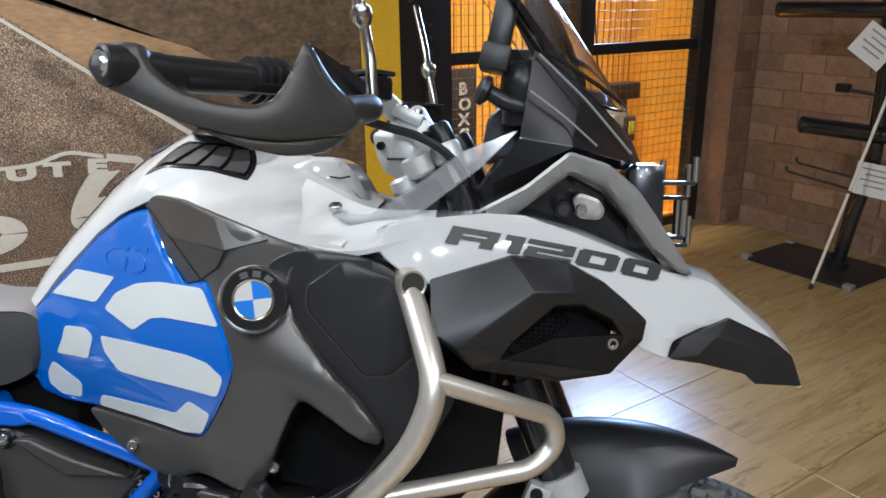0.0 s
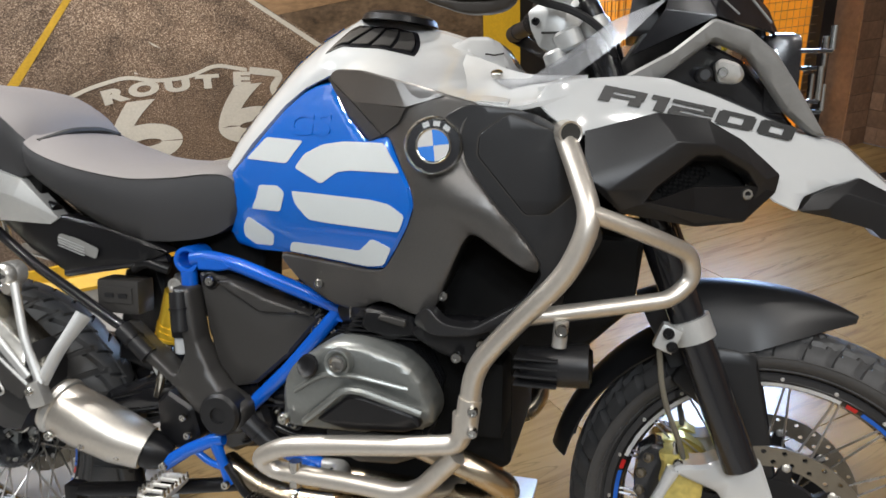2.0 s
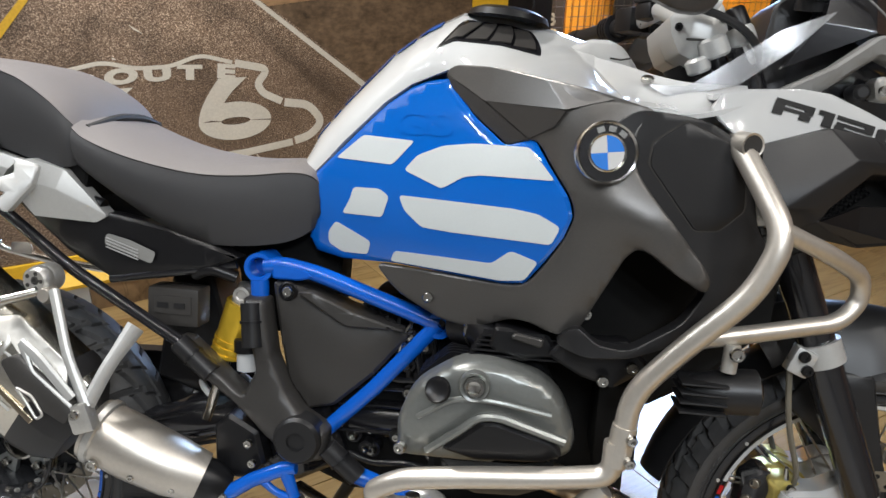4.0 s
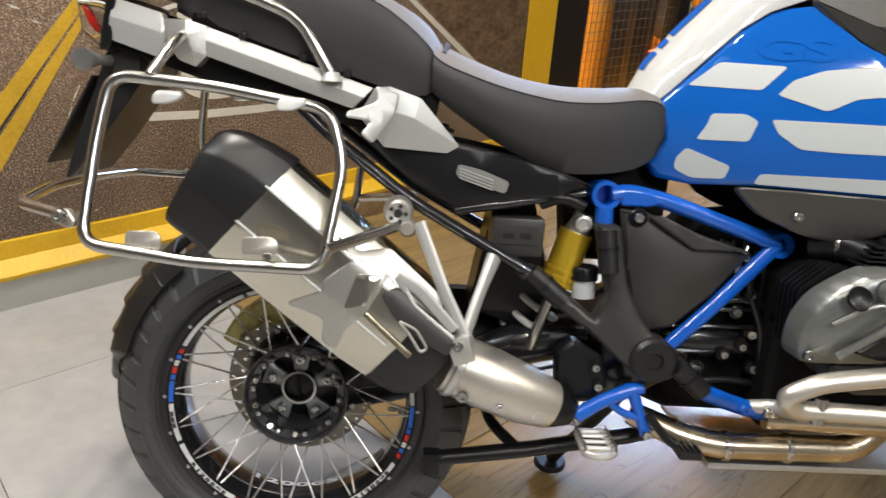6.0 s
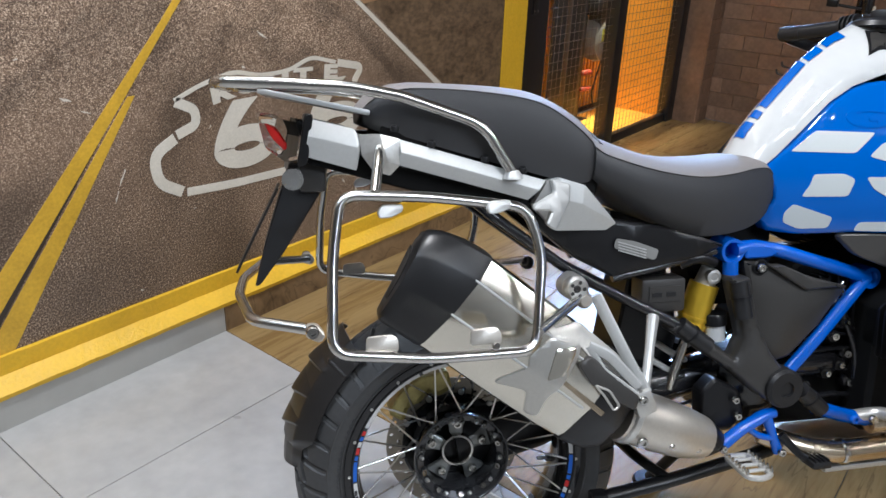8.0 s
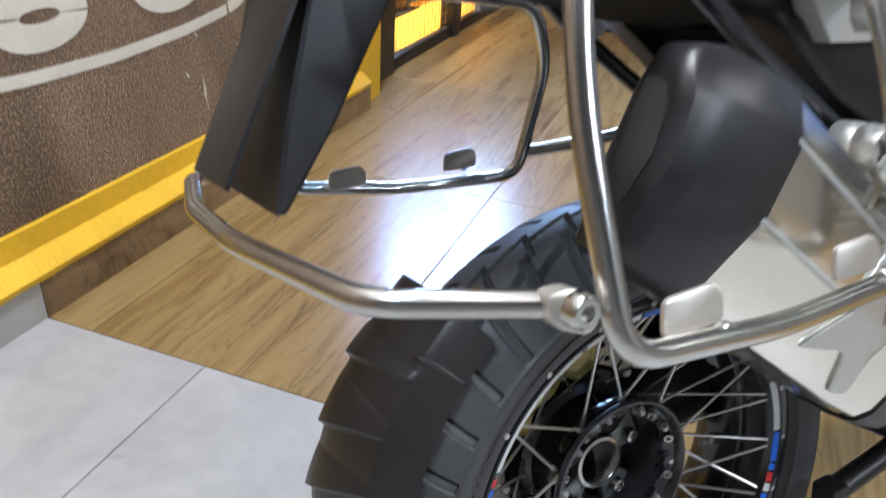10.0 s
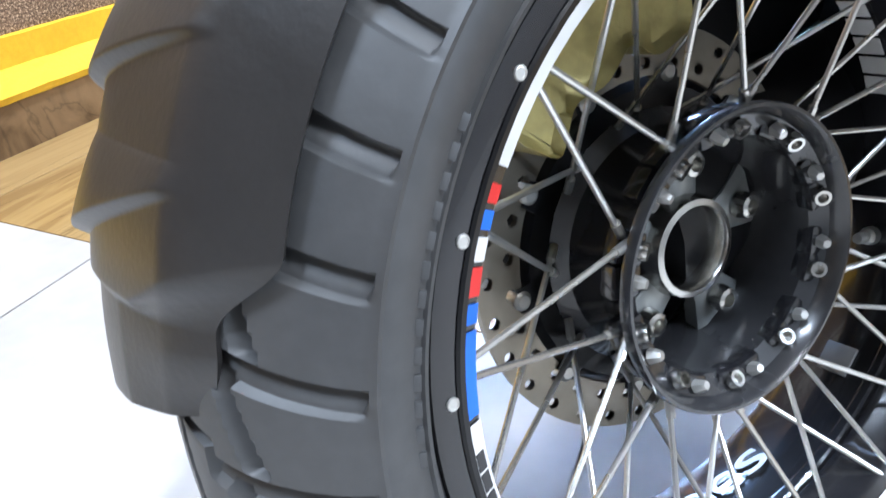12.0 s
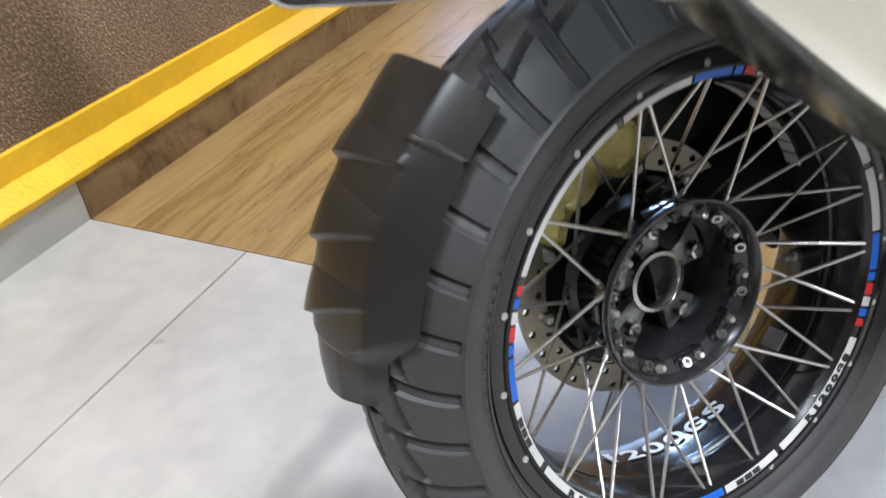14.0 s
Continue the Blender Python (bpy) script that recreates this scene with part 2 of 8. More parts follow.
def box(bm, lo, hi, m=None, bevel=0.0):
    lo, hi = Vector(lo), Vector(hi)
    r = bmesh.ops.create_cube(bm, size=1, matrix=Matrix.LocRotScale((lo + hi) / 2, None, hi - lo))
    vs = r["verts"]
    if bevel:
        es = list({e for v in vs for e in v.link_edges})
        b = bmesh.ops.bevel(bm, geom=es, offset=bevel, segments=2, profile=0.6, affect="EDGES", clamp_overlap=True)
        vs = [v for v in b["verts"]] + [v for v in vs if v.is_valid]
        vs = list(set(vs))
    if m is not None:
        bmesh.ops.transform(bm, matrix=m, verts=vs)
    return vs


def boxed(lo, hi, bevel=0.0, m=None):
    bm = bmesh.new()
    box(bm, lo, hi, m, bevel)
    return bm


def rounded(pts, r, seg=5, closed=False):
    """A polyline with its corners rounded by about r."""
    pts = [Vector(p) for p in pts]
    out, n = [], len(pts)
    for i, p in enumerate(pts):
        if not closed and i in (0, n - 1):
            out.append(p)
            continue
        a, b = pts[i - 1] - p, pts[(i + 1) % n] - p
        k = min(r, a.length * 0.45, b.length * 0.45)
        p0, p1 = p + a.normalized() * k, p + b.normalized() * k
        for s in range(seg + 1):
            u = s / seg
            out.append(p0 * (1 - u) ** 2 + p * 2 * u * (1 - u) + p1 * u * u)
    return out


def sweep(bm, pts, radius, sides=12, closed=False, caps=True, flat=1.0):
    """A tube along points; radius may be a list. flat squeezes the section along its second axis."""
    pts = [Vector(p) for p in pts]
    n = len(pts)
    radii = radius if isinstance(radius, (list, tuple)) else [radius] * n
    tan = []
    for i in range(n):
        a = pts[i - 1] if (closed or i) else pts[0]
        b = pts[(i + 1) % n] if (closed or i < n - 1) else pts[-1]
        tan.append((b - a).normalized())
    ref = Vector((0, 0, 1)) if abs(tan[0].z) < 0.9 else Vector((1, 0, 0))
    u = (ref - tan[0] * ref.dot(tan[0])).normalized()
    rings = []
    for i in range(n):
        u = (u - tan[i] * u.dot(tan[i])).normalized()
        v = tan[i].cross(u)
        rings.append([bm.verts.new(pts[i] + (u * math.cos(a) + v * math.sin(a) * flat) * radii[i]) for a in [2 * math.pi * k / sides for k in range(sides)]])
    for i in range(n if closed else n - 1):
        r0, r1 = rings[i], rings[(i + 1) % n]
        for k in range(sides):
            bm.faces.new((r0[k], r0[(k + 1) % sides], r1[(k + 1) % sides], r1[k]))
    if caps and not closed:
        bm.faces.new(rings[0][::-1])
        bm.faces.new(rings[-1])
    return rings


def tube(pts, radius, bend=0.03, sides=12, closed=False, flat=1.0, seg=6):
    bm = bmesh.new()
    if bend and isinstance(radius, (list, tuple)):
        radius = [r for i, r in enumerate(radius) for _ in range(1 if i in (0, len(pts) - 1) else seg + 1)]
    sweep(bm, rounded(pts, bend, seg, closed) if bend else pts, radius, sides, closed, True, flat)
    return bm


def loft(bm, rings, caps=True, closed=False):
    """Skins rings of equal length into one surface."""
    vs = [[bm.verts.new(p) for p in ring] for ring in rings]
    n = len(vs[0])
    for i in range(len(vs) if closed else len(vs) - 1):
        a, b = vs[i], vs[(i + 1) % len(vs)]
        for k in range(n):
            bm.faces.new((a[k], a[(k + 1) % n], b[(k + 1) % n], b[k]))
    if caps and not closed:
        bm.faces.new(vs[0][::-1])
        bm.faces.new(vs[-1])
    return vs


def lathe(bm, profile, m, steps=48, closed_profile=False):
    """Turns a profile of (radius, height) about the local z axis of m."""
    rings = []
    for k in range(steps):
        a = 2 * math.pi * k / steps
        rings.append([bm.verts.new(m @ Vector((r * math.cos(a), r * math.sin(a), h))) for r, h in profile])
    n = len(profile)
    for k in range(steps):
        a, b = rings[k], rings[(k + 1) % steps]
        for i in range(n if closed_profile else n - 1):
            j = (i + 1) % n
            if profile[i][0] < 1e-6 and profile[j][0] < 1e-6:
                continue
            bm.faces.new((a[i], a[j], b[j], b[i]))
    bmesh.ops.remove_doubles(bm, verts=bm.verts, dist=1e-6)


def axis_to(place, direction):
    """A frame at place whose z axis points along direction."""
    return Matrix.Translation(place) @ Vector(direction).to_track_quat("Z", "Y").to_matrix().to_4x4()


def disc_part(profile, place, direction, steps=32, closed_profile=False):
    bm = bmesh.new()
    lathe(bm, profile, axis_to(place, direction), steps, closed_profile)
    return bm


def bolt(parent, place, direction=(0, -1, 0), r=0.008, h=0.005, material=None, name="screw"):
    """A round-headed screw with a socket."""
    bm = disc_part([(0, h * 0.45), (r * 0.42, h * 0.45), (r * 0.46, h), (r * 0.8, h), (r, h * 0.6), (r, -0.002), (0, -0.002)], place, direction, 14)
    return part(name, bm, material or M_chrome, parent)


def panel(outline, depth, bulge=0.0, inset=(0.0, 0.35, 0.7), edge=0.004, inward=(0, 1, 0)):
    """A shell from an outline of (x, y, z): a rounded rim of the given depth and a face that swells outwards in the middle."""
    pts = [Vector(p) for p in outline]
    c = sum(pts, Vector()) / len(pts)
    inw = Vector(inward).normalized()
    rings = [[p + inw * depth for p in pts], [p + inw * edge for p in pts], [p + (c - p).normalized() * edge for p in pts]]
    for k in inset[1:]:
        rings.append([p.lerp(c, k) - inw * bulge * (1 - (1 - k) ** 2) for p in pts])
    bm = bmesh.new()
    vs = loft(bm, rings, caps=False)
    top = bm.verts.new(c - inw * bulge)
    last = vs[-1]
    for k in range(len(last)):
        bm.faces.new((last[k], last[(k + 1) % len(last)], top))
    bm.faces.new(vs[0][::-1])
    return bm


def patch(corners, nu, nv, shape=None, thick=0.0):
    """A surface over a grid: corners is a function of u, v in 0..1 that gives a place; with thickness along shape(u, v)."""
    bm = bmesh.new()
    g = [[bm.verts.new(corners(i / nu, j / nv)) for j in range(nv + 1)] for i in range(nu + 1)]
    for i in range(nu):
        for j in range(nv):
            bm.faces.new((g[i][j], g[i + 1][j], g[i + 1][j + 1], g[i][j + 1]))
    if thick:
        bmesh.ops.recalc_face_normals(bm, faces=bm.faces)
        bmesh.ops.solidify(bm, geom=bm.faces[:], thickness=thick)
    return bm


def flat_shape(pts, thick, m):
    """A flat outline in the local x, z plane, extruded to y = -thick."""
    bm = bmesh.new()
    f = [bm.verts.new(m @ Vector((x, -thick, z))) for x, z in pts]
    b = [bm.verts.new(m @ Vector((x, 0, z))) for x, z in pts]
    bm.faces.new(f)
    n = len(pts)
    for k in range(n):
        bm.faces.new((f[k], b[k], b[(k + 1) % n], f[(k + 1) % n]))
    bmesh.ops.triangulate(bm, faces=[q for q in bm.faces if len(q.verts) > 4])
    return bm


def letters(text, height, m, thick=0.001, bold=0.0, width=1.0, shear=0.0):
    """Text as a mesh, standing in the local x, z plane of m, its lower left corner at the origin."""
    cu = bpy.data.curves.new("letters", "FONT")
    cu.body, cu.size, cu.extrude, cu.offset, cu.shear = text, height / 0.7, thick / 2, bold, shear
    cu.resolution_u = 4
    ob = bpy.data.objects.new("letters", cu)
    scene.collection.objects.link(ob)
    dg = bpy.context.evaluated_depsgraph_get()
    me = bpy.data.meshes.new_from_object(ob.evaluated_get(dg))
    bpy.data.objects.remove(ob)
    bm = bmesh.new()
    bm.from_mesh(me)
    bpy.data.meshes.remove(me)
    bmesh.ops.transform(bm, matrix=m @ Matrix.Diagonal((width, 1, 1, 1)) @ pose(0, 0, 0, 90), verts=bm.verts)
    return bm

# ---- the room ----
WALL_Y = 1.262
BASE_Y = 1.215
WOOD_X = 0.303
FLOOR = 0.006
END_X = 4.33
CAGE_Y = 1.36


def slab(name, lo, hi, material, label="", bevel=0.0, kind="structure", parent=None):
    ob = mesh_ob(name, boxed(lo, hi, bevel), material, parent)
    return tagged(ob, label, kind=kind) if parent is None else ob


floor = slab("floor", (-4.0, -5.0, -0.12), (END_X, 2.4, FLOOR - 0.004), M_grout, "grey stone tiles meeting a brown wood-look floor")
slab("wall_mural", (-4.0, WALL_Y + 0.004, FLOOR), (1.882, WALL_Y + 0.2, CEIL), M_wall, "wall behind the road mural")
slab("wall_end", (END_X + 0.043, -5.0, FLOOR), (END_X + 0.2, 2.4, CEIL), M_brick, "end wall clad in brown brick-shaped tiles")
slab("wall_back", (-4.0, -5.2, FLOOR), (END_X, -5.0, CEIL), M_wall, "plain painted wall")
slab("wall_side", (-4.2, -5.0, FLOOR), (-4.0, 2.4, CEIL), M_wall, "plain painted wall")
slab("ceiling", (-4.2, -5.2, CEIL), (END_X + 0.2, 2.6, CEIL + 0.1), M_ceiling, "dark painted ceiling")


# skirting: grey board on the tiles, wood board beside the wood floor, a sloped yellow ledge and a yellow band above
def skirting():
    tagged(mesh_ob("baseboard", boxed((-4.0, BASE_Y, FLOOR), (WOOD_X - 0.002, WALL_Y + 0.002, 0.098)), M_board_grey), "grey stone baseboard under the yellow ledge", kind="structure")
    tagged(mesh_ob("baseboard", boxed((WOOD_X, BASE_Y - 0.002, FLOOR), (1.881, WALL_Y + 0.002, 0.098)), M_board_wood), "brown wood-look baseboard under the yellow ledge", kind="structure")
    bm = bmesh.new()
    prof = [(BASE_Y - 0.006, 0.099), (BASE_Y - 0.008, 0.112), (BASE_Y + 0.002, 0.120), (WALL_Y - 0.012, 0.146), (WALL_Y - 0.010, 0.198), (WALL_Y + 0.003, 0.200), (WALL_Y + 0.003, 0.099)]
    xs = [-4.0 + 5.879 * k / 260 for k in range(261)]
    rings = []
    for n, x in enumerate(xs):
        rings.append([Vector((x, y + 0.0016 * noise.noise(Vector((x * 23, i * 3.1, 0))), z + 0.0022 * noise.noise(Vector((x * 17, i * 5.7, 4))))) for i, (y, z) in enumerate(prof)])
    loft(bm, rings)
    tagged(mesh_ob("ledge", bm, M_yellow), "rough yellow painted ledge along the mural", kind="structure")


skirting()


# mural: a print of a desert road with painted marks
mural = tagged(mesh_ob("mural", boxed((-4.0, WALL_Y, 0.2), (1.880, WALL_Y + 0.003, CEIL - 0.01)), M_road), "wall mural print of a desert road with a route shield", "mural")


def print_shape(name, pts, material, label, lift=0.0015):
    bm = flat_shape(pts, lift, Matrix.Translation((0, WALL_Y, 0)))
    return part(name, bm, material, mural, label)


def edge_x(z):
    """Where the white edge line of the road runs, by height."""
    return 1.121 + (0.892 - z) / 0.775


print_shape("dark_verge", [(edge_x(0.2) + 0.06, 0.2), (1.879, 0.2), (1.879, 1.17), (0.62, 1.36), (edge_x(1.36) + 0.03, 1.36)], M_scrub, "dark brown verge printed on the mural", 0.0008)
print_shape("verge", [(edge_x(1.0) + 0.03, 1.0), (1.33, 1.035), (1.30, 1.11), (1.2, 1.165), (0.62, 1.36), (edge_x(1.36) + 0.03, 1.36)], M_dirt, "tan dirt verge printed on the mural", 0.0020)
print_shape("scrub", [(0.62, 1.36), (1.2, 1.16), (1.879, 1.14), (1.879, 2.2), (-4.0, 2.2), (-4.0, 1.75), (-0.4, 1.75), (0.1, 1.62)], M_scrub, "dry scrub printed on the mural", 0.0014)
print_shape("sky", [(-4.0, 2.2), (1.87, 2.2), (1.87, CEIL - 0.02), (-4.0, CEIL - 0.02)], mat("sky_print", (0.42, 0.38, 0.32), 0.5, vary=0.1), "pale sky printed on the mural", 0.0012)
print_shape("edge_line", [(edge_x(0.2), 0.2), (edge_x(0.2) + 0.05, 0.2), (edge_x(1.3) + 0.016, 1.3), (edge_x(1.62) + 0.01, 1.62), (edge_x(1.62), 1.62), (edge_x(1.3), 1.3)], M_white_print, "white road edge line")
print_shape("centre_line", [(-0.52, 0.2), (-0.43, 0.2), (0.245, 1.0), (0.62, 1.45), (0.6, 1.45), (0.218, 1.0)], M_yellow_print, "yellow road centre line")
print_shape("centre_line", [(-0.40, 0.2), (-0.318, 0.2), (0.118, 0.815), (0.096, 0.815)], M_yellow_print, "yellow road centre line, broken off")
print_shape("crack", [(-0.425, 0.2), (-0.405, 0.2), (0.105, 0.84), (0.092, 0.84)], M_dark_print, "dark crack in the road", 0.0013)
for pts in ([(0.812, 1.275), (0.82, 1.275), (0.814, 1.235), (0.806, 1.235)], [(0.905, 1.27), (0.914, 1.27), (0.918, 1.215), (0.908, 1.215)]):
    print_shape("marker_post", pts, M_white_print, "white roadside marker post", 0.0016)


def stroke(pts, w, name, label, gap=()):
    """A painted line of width w along points in the wall's plane."""
    p = rounded([(x, 0, z) for x, z in pts], 0.035, 5)
    left, right = [], []
    for i, q in enumerate(p):
        d = (p[min(i + 1, len(p) - 1)] - p[max(i - 1, 0)]).normalized()
        nrm = Vector((-d.z, 0, d.x)) * w / 2
        left.append(q + nrm)
        right.append(q - nrm)
    bm = bmesh.new()
    m = Vector((0, WALL_Y - 0.0016, 0))
    vl, vr = [bm.verts.new(v + m) for v in left], [bm.verts.new(v + m) for v in right]
    for i in range(len(vl) - 1):
        bm.faces.new((vl[i], vl[i + 1], vr[i + 1], vr[i]))
    r = bmesh.ops.extrude_face_region(bm, geom=bm.faces[:])
    bmesh.ops.translate(bm, vec=(0, 0.0014, 0), verts=[v for v in r["geom"] if isinstance(v, bmesh.types.BMVert)])
    return part(name, bm, M_white_print, mural, label)


shield = "white route shield outline painted on the road"
stroke([(0.235, 0.782), (0.33, 0.815), (0.45, 0.838), (0.545, 0.812), (0.66, 0.812), (0.76, 0.846), (0.87, 0.815)], 0.013, "shield_line", shield)
stroke([(0.88, 0.812), (1.0, 0.785), (0.955, 0.735), (0.975, 0.70), (1.045, 0.665)], 0.026, "shield_line", shield)
stroke([(1.055, 0.66), (1.15, 0.645), (1.205, 0.575), (1.15, 0.525), (1.09, 0.512)], 0.03, "shield_line", shield)
stroke([(1.08, 0.508), (0.9, 0.488), (0.65, 0.478), (0.42, 0.485), (0.245, 0.50)], 0.026, "shield_line", shield)
stroke([(0.23, 0.505), (0.155, 0.55), (0.15, 0.635), (0.225, 0.672)], 0.034, "shield_line", shield)
stroke([(0.232, 0.68), (0.30, 0.70), (0.30, 0.745), (0.238, 0.778)], 0.03, "shield_line", shield)
for ch, x, z, tilt in (("R", 0.362, 0.752, 8), ("O", 0.452, 0.765, 4), ("U", 0.572, 0.770, 0), ("T", 0.684, 0.770, -3), ("E", 0.812, 0.768, -7)):
    bm = letters(ch, 0.044, Matrix.Translation((x, WALL_Y - 0.0015, z)) @ pose(0, 0, 0, 0, -tilt), 0.001, 0.004, 1.95)
    part("letter", bm, M_white_print, mural, "white painted letter " + ch)


def six(x, z, w, h, shear):
    """A bold stencilled 6: a ring below and a curved stem, split by gaps."""
    def pt(a, r, squash=1.0):
        return (math.cos(a) * r, math.sin(a) * r * squash)
    def place(u, v):
        v = v + 0.62
        return Vector((x + w / 2 + u * w / 2 + shear * (v / 2.0) * w, WALL_Y - 0.0016, z + v * h / 2.0))
    for a0, a1 in ((-0.06, 2.95), (3.08, 6.16)):
        bm = bmesh.new()
        ks = [a0 + (a1 - a0) * k / 24 for k in range(25)]
        o = [bm.verts.new(place(*pt(a, 1.0, 0.62))) for a in ks]
        i = [bm.verts.new(place(*pt(a, 0.40, 0.30))) for a in ks]
        for k in range(24):
            bm.faces.new((o[k], o[k + 1], i[k + 1], i[k]))
        part("numeral_piece", bm, M_white_print, mural, "white painted number 6")
    front = Vector((0, -0.0006, 0))
    bm = bmesh.new()
    n = 14
    ro, rn = [], []
    for k in range(n + 1):
        t = k / n
        ro.append(bm.verts.new(place(-1.0 + 0.62 * t ** 1.6, 0.02 + 1.36 * t) + front))
        rn.append(bm.verts.new(place(-0.46 + 0.85 * t ** 1.7, 0.1 + 1.28 * t) + front))
    for k in range(n):
        bm.faces.new((ro[k], ro[k + 1], rn[k + 1], rn[k]))
    part("numeral_piece", bm, M_white_print, mural, "white painted number 6")


six(0.348, 0.529, 0.25, 0.222, 0.04)
six(0.735, 0.540, 0.265, 0.222, 0.0)


# pale scratches on the road
for n, (x0, z0, x1, z1) in enumerate(((0.018, 0.525, 0.030, 0.56), (0.036, 0.57, 0.058, 0.617), (-0.086, 0.84, -0.06, 0.83), (-0.04, 0.80, -0.013, 0.789), (0.543, 0.951, 0.58, 0.924), (0.48, 0.851, 0.488, 0.846),
                                      (0.052, 0.240, 0.062, 0.236), (-0.178, 0.946, -0.17, 0.95), (0.341, 0.679, 0.346, 0.69), (0.26, 0.441, 0.268, 0.446), (0.89, 0.385, 0.898, 0.37), (0.955, 0.36, 0.962, 0.267), (0.938, 0.477, 0.945, 0.465))):
    w = 0.0025 + 0.001 * (n % 3)
    print_shape("scratch", [(x0, z0), (x0 * 0.5 + x1 * 0.5 + w, z0 * 0.5 + z1 * 0.5), (x1, z1), (x1 + w, z1 - w), (x0 * 0.5 + x1 * 0.5 - w, z0 * 0.5 + z1 * 0.5 - w)], M_white_print, "pale scratch")


# the yellow pillar, and the black steel cage with orange panels behind wire mesh
slab("pillar", (1.882, WALL_Y - 0.004, FLOOR), (2.062, CAGE_Y + 0.5, CEIL), M_yellow, "yellow painted pillar at the mural's end")


def cage():
    ob = tagged(new("display_cage"), "black steel cage with wire mesh before orange panels", "cage")
    ob.location = (2.064, CAGE_Y, FLOOR)
    m0, m1, x1, deep = 1.075, 1.175, 2.10, 0.58
    for lo, hi in (((0.001, -0.03, 0), (0.305, 0.05, 2.6)), ((m0, -0.03, 0), (m1, 0.05, 2.6)), ((x1 - 0.10, -0.03, 0), (x1, 0.05, 2.6))):
        part("post", boxed(lo, hi, 0.004), M_steel_dark, ob)
    for z in (0.0, 1.02, 2.0, 2.55):
        part("rail", boxed((0.305, -0.012, z), (m0, 0.03, z + 0.055), 0.003), M_steel_dark, ob)
        part("rail", boxed((m1, -0.012, z), (x1 - 0.10, 0.03, z + 0.055), 0.003), M_steel_dark, ob)
    # lock plate with its handle on the broad post
    lock = part("lock_plate", boxed((0.155, -0.036, 0.86), (0.205, -0.03, 1.10), 0.002), M_steel_dark, ob)
    part("lock_handle", tube([(0.168, -0.036, 1.06), (0.168, -0.065, 1.05), (0.168, -0.065, 0.94), (0.168, -0.036, 0.93)], 0.005, 0.012, 8), M_steel_dark, lock)
    for x in (0.165, 0.195):
        for z in (0.875, 1.085, 1.15, 1.20):
            bolt(lock, (x, -0.036 if z < 1.1 else -0.03, z), (0, -1, 0), 0.005, 0.002, M_wire)
    # wire mesh in the two bays, one joined part a bay
    for a, b in ((0.305, m0), (m1, x1 - 0.10)):
        bm = bmesh.new()
        n = int((b - a) / 0.046)
        for k in range(1, n):
            x = a + (b - a) * k / n
            sweep(bm, [(x, 0.004, 0.05), (x, 0.004, 2.56)], 0.0013, 4)
        for k in range(1, 56):
            z = 0.04 + k * 0.046
            sweep(bm, [(a, 0.0065, z), (b, 0.0065, z)], 0.0013, 4)
        tagged(part("wire_mesh", bm, M_wire, ob, "thin steel wire mesh"), kind="stuff")
    for a, b in ((0.03, m0), (m0 + 0.01, x1 + 0.09)):
        part("back_panel", boxed((a, deep, 0), (b, deep + 0.03, 1.62)), M_orange, ob, "bright orange ribbed panel")
    bm = bmesh.new()
    for k in range(44):
        x = 0.05 + k * 0.0485
        box(bm, (x, deep - 0.007, 0.02), (x + 0.006, deep, 1.61))
    tagged(part("rib", bm, mat("orange_rib", (0.42, 0.16, 0.02), 0.5), ob, "darker ribs on the orange panels"), kind="stuff")
    part("floor_plate", boxed((0.305, 0.052, 0.0), (x1 - 0.01, deep - 0.09, 0.012)), M_orange, ob, "orange floor plate")
    grate = part("floor_grate", boxed((0.305, deep - 0.088, 0.0), (x1 - 0.01, deep - 0.01, 0.02)), M_board_grey, ob, "grey floor grate along the panels")
    bm = bmesh.new()
    for k in range(70):
        x = 0.31 + k * 0.0253
        box(bm, (x, deep - 0.086, 0.02), (x + 0.010, deep - 0.012, 0.026))
    tagged(part("grate_bar", bm, M_steel_dark, grate), kind="stuff")
    part("side_panel", boxed((x1 - 0.008, 0.052, 0.0), (x1 + 0.022, deep, 1.62)), M_orange, ob, "orange side panel")
    return ob


cage()
slab("wall_cage", (2.064, CAGE_Y + 0.615, FLOOR), (END_X + 0.04, CAGE_Y + 0.8, CEIL), M_wall, "wall behind the cage")
slab("wall_return", (4.166, 1.172, FLOOR), (END_X + 0.04, CAGE_Y + 0.045, CEIL), M_brick, "brick-clad return beside the cage")

# ---- the motorcycle: local x forwards, y to its left, z up; it leans on its side stand ----
M_black = mat("black_plastic", (0.0140, 0.0140, 0.0150), 0.38, vary=0.14, grain=420, bump=0.03, stain=12, gloss=0.4)
M_satin = mat("satin_black", (0.007, 0.007, 0.008), 0.34, vary=0.15, grain=90, stain=14, gloss=0.36)
M_blue = mat("blue_paint", (0.002, 0.100, 0.45), 0.06, vary=0.03, coat=0.5, grain=300, rough_vary=0.02)
M_blue_frame = mat("blue_frame_paint", (0.003, 0.105, 0.55), 0.19, vary=0.05, coat=0.5, grain=200)
M_white = mat("white_paint", (0.54, 0.55, 0.55), 0.07, vary=0.02, coat=0.6, rough_vary=0.02)
M_decal = mat("pale_decal", (0.50, 0.535, 0.54), 0.3, vary=0.03, coat=0.8, grain=300)
M_dark = mat("dark_grey_plastic", (0.036, 0.034, 0.032), 0.36, vary=0.1, grain=260, bump=0.04, stain=8)
M_trim = mat("graphite_paint", (0.100, 0.096, 0.092), 0.36, metal=0.62, vary=0.08, grain=400, stain=8)
M_foil = mat("grey_satin_plastic", (0.20, 0.20, 0.195), 0.4, vary=0.06, grain=200)
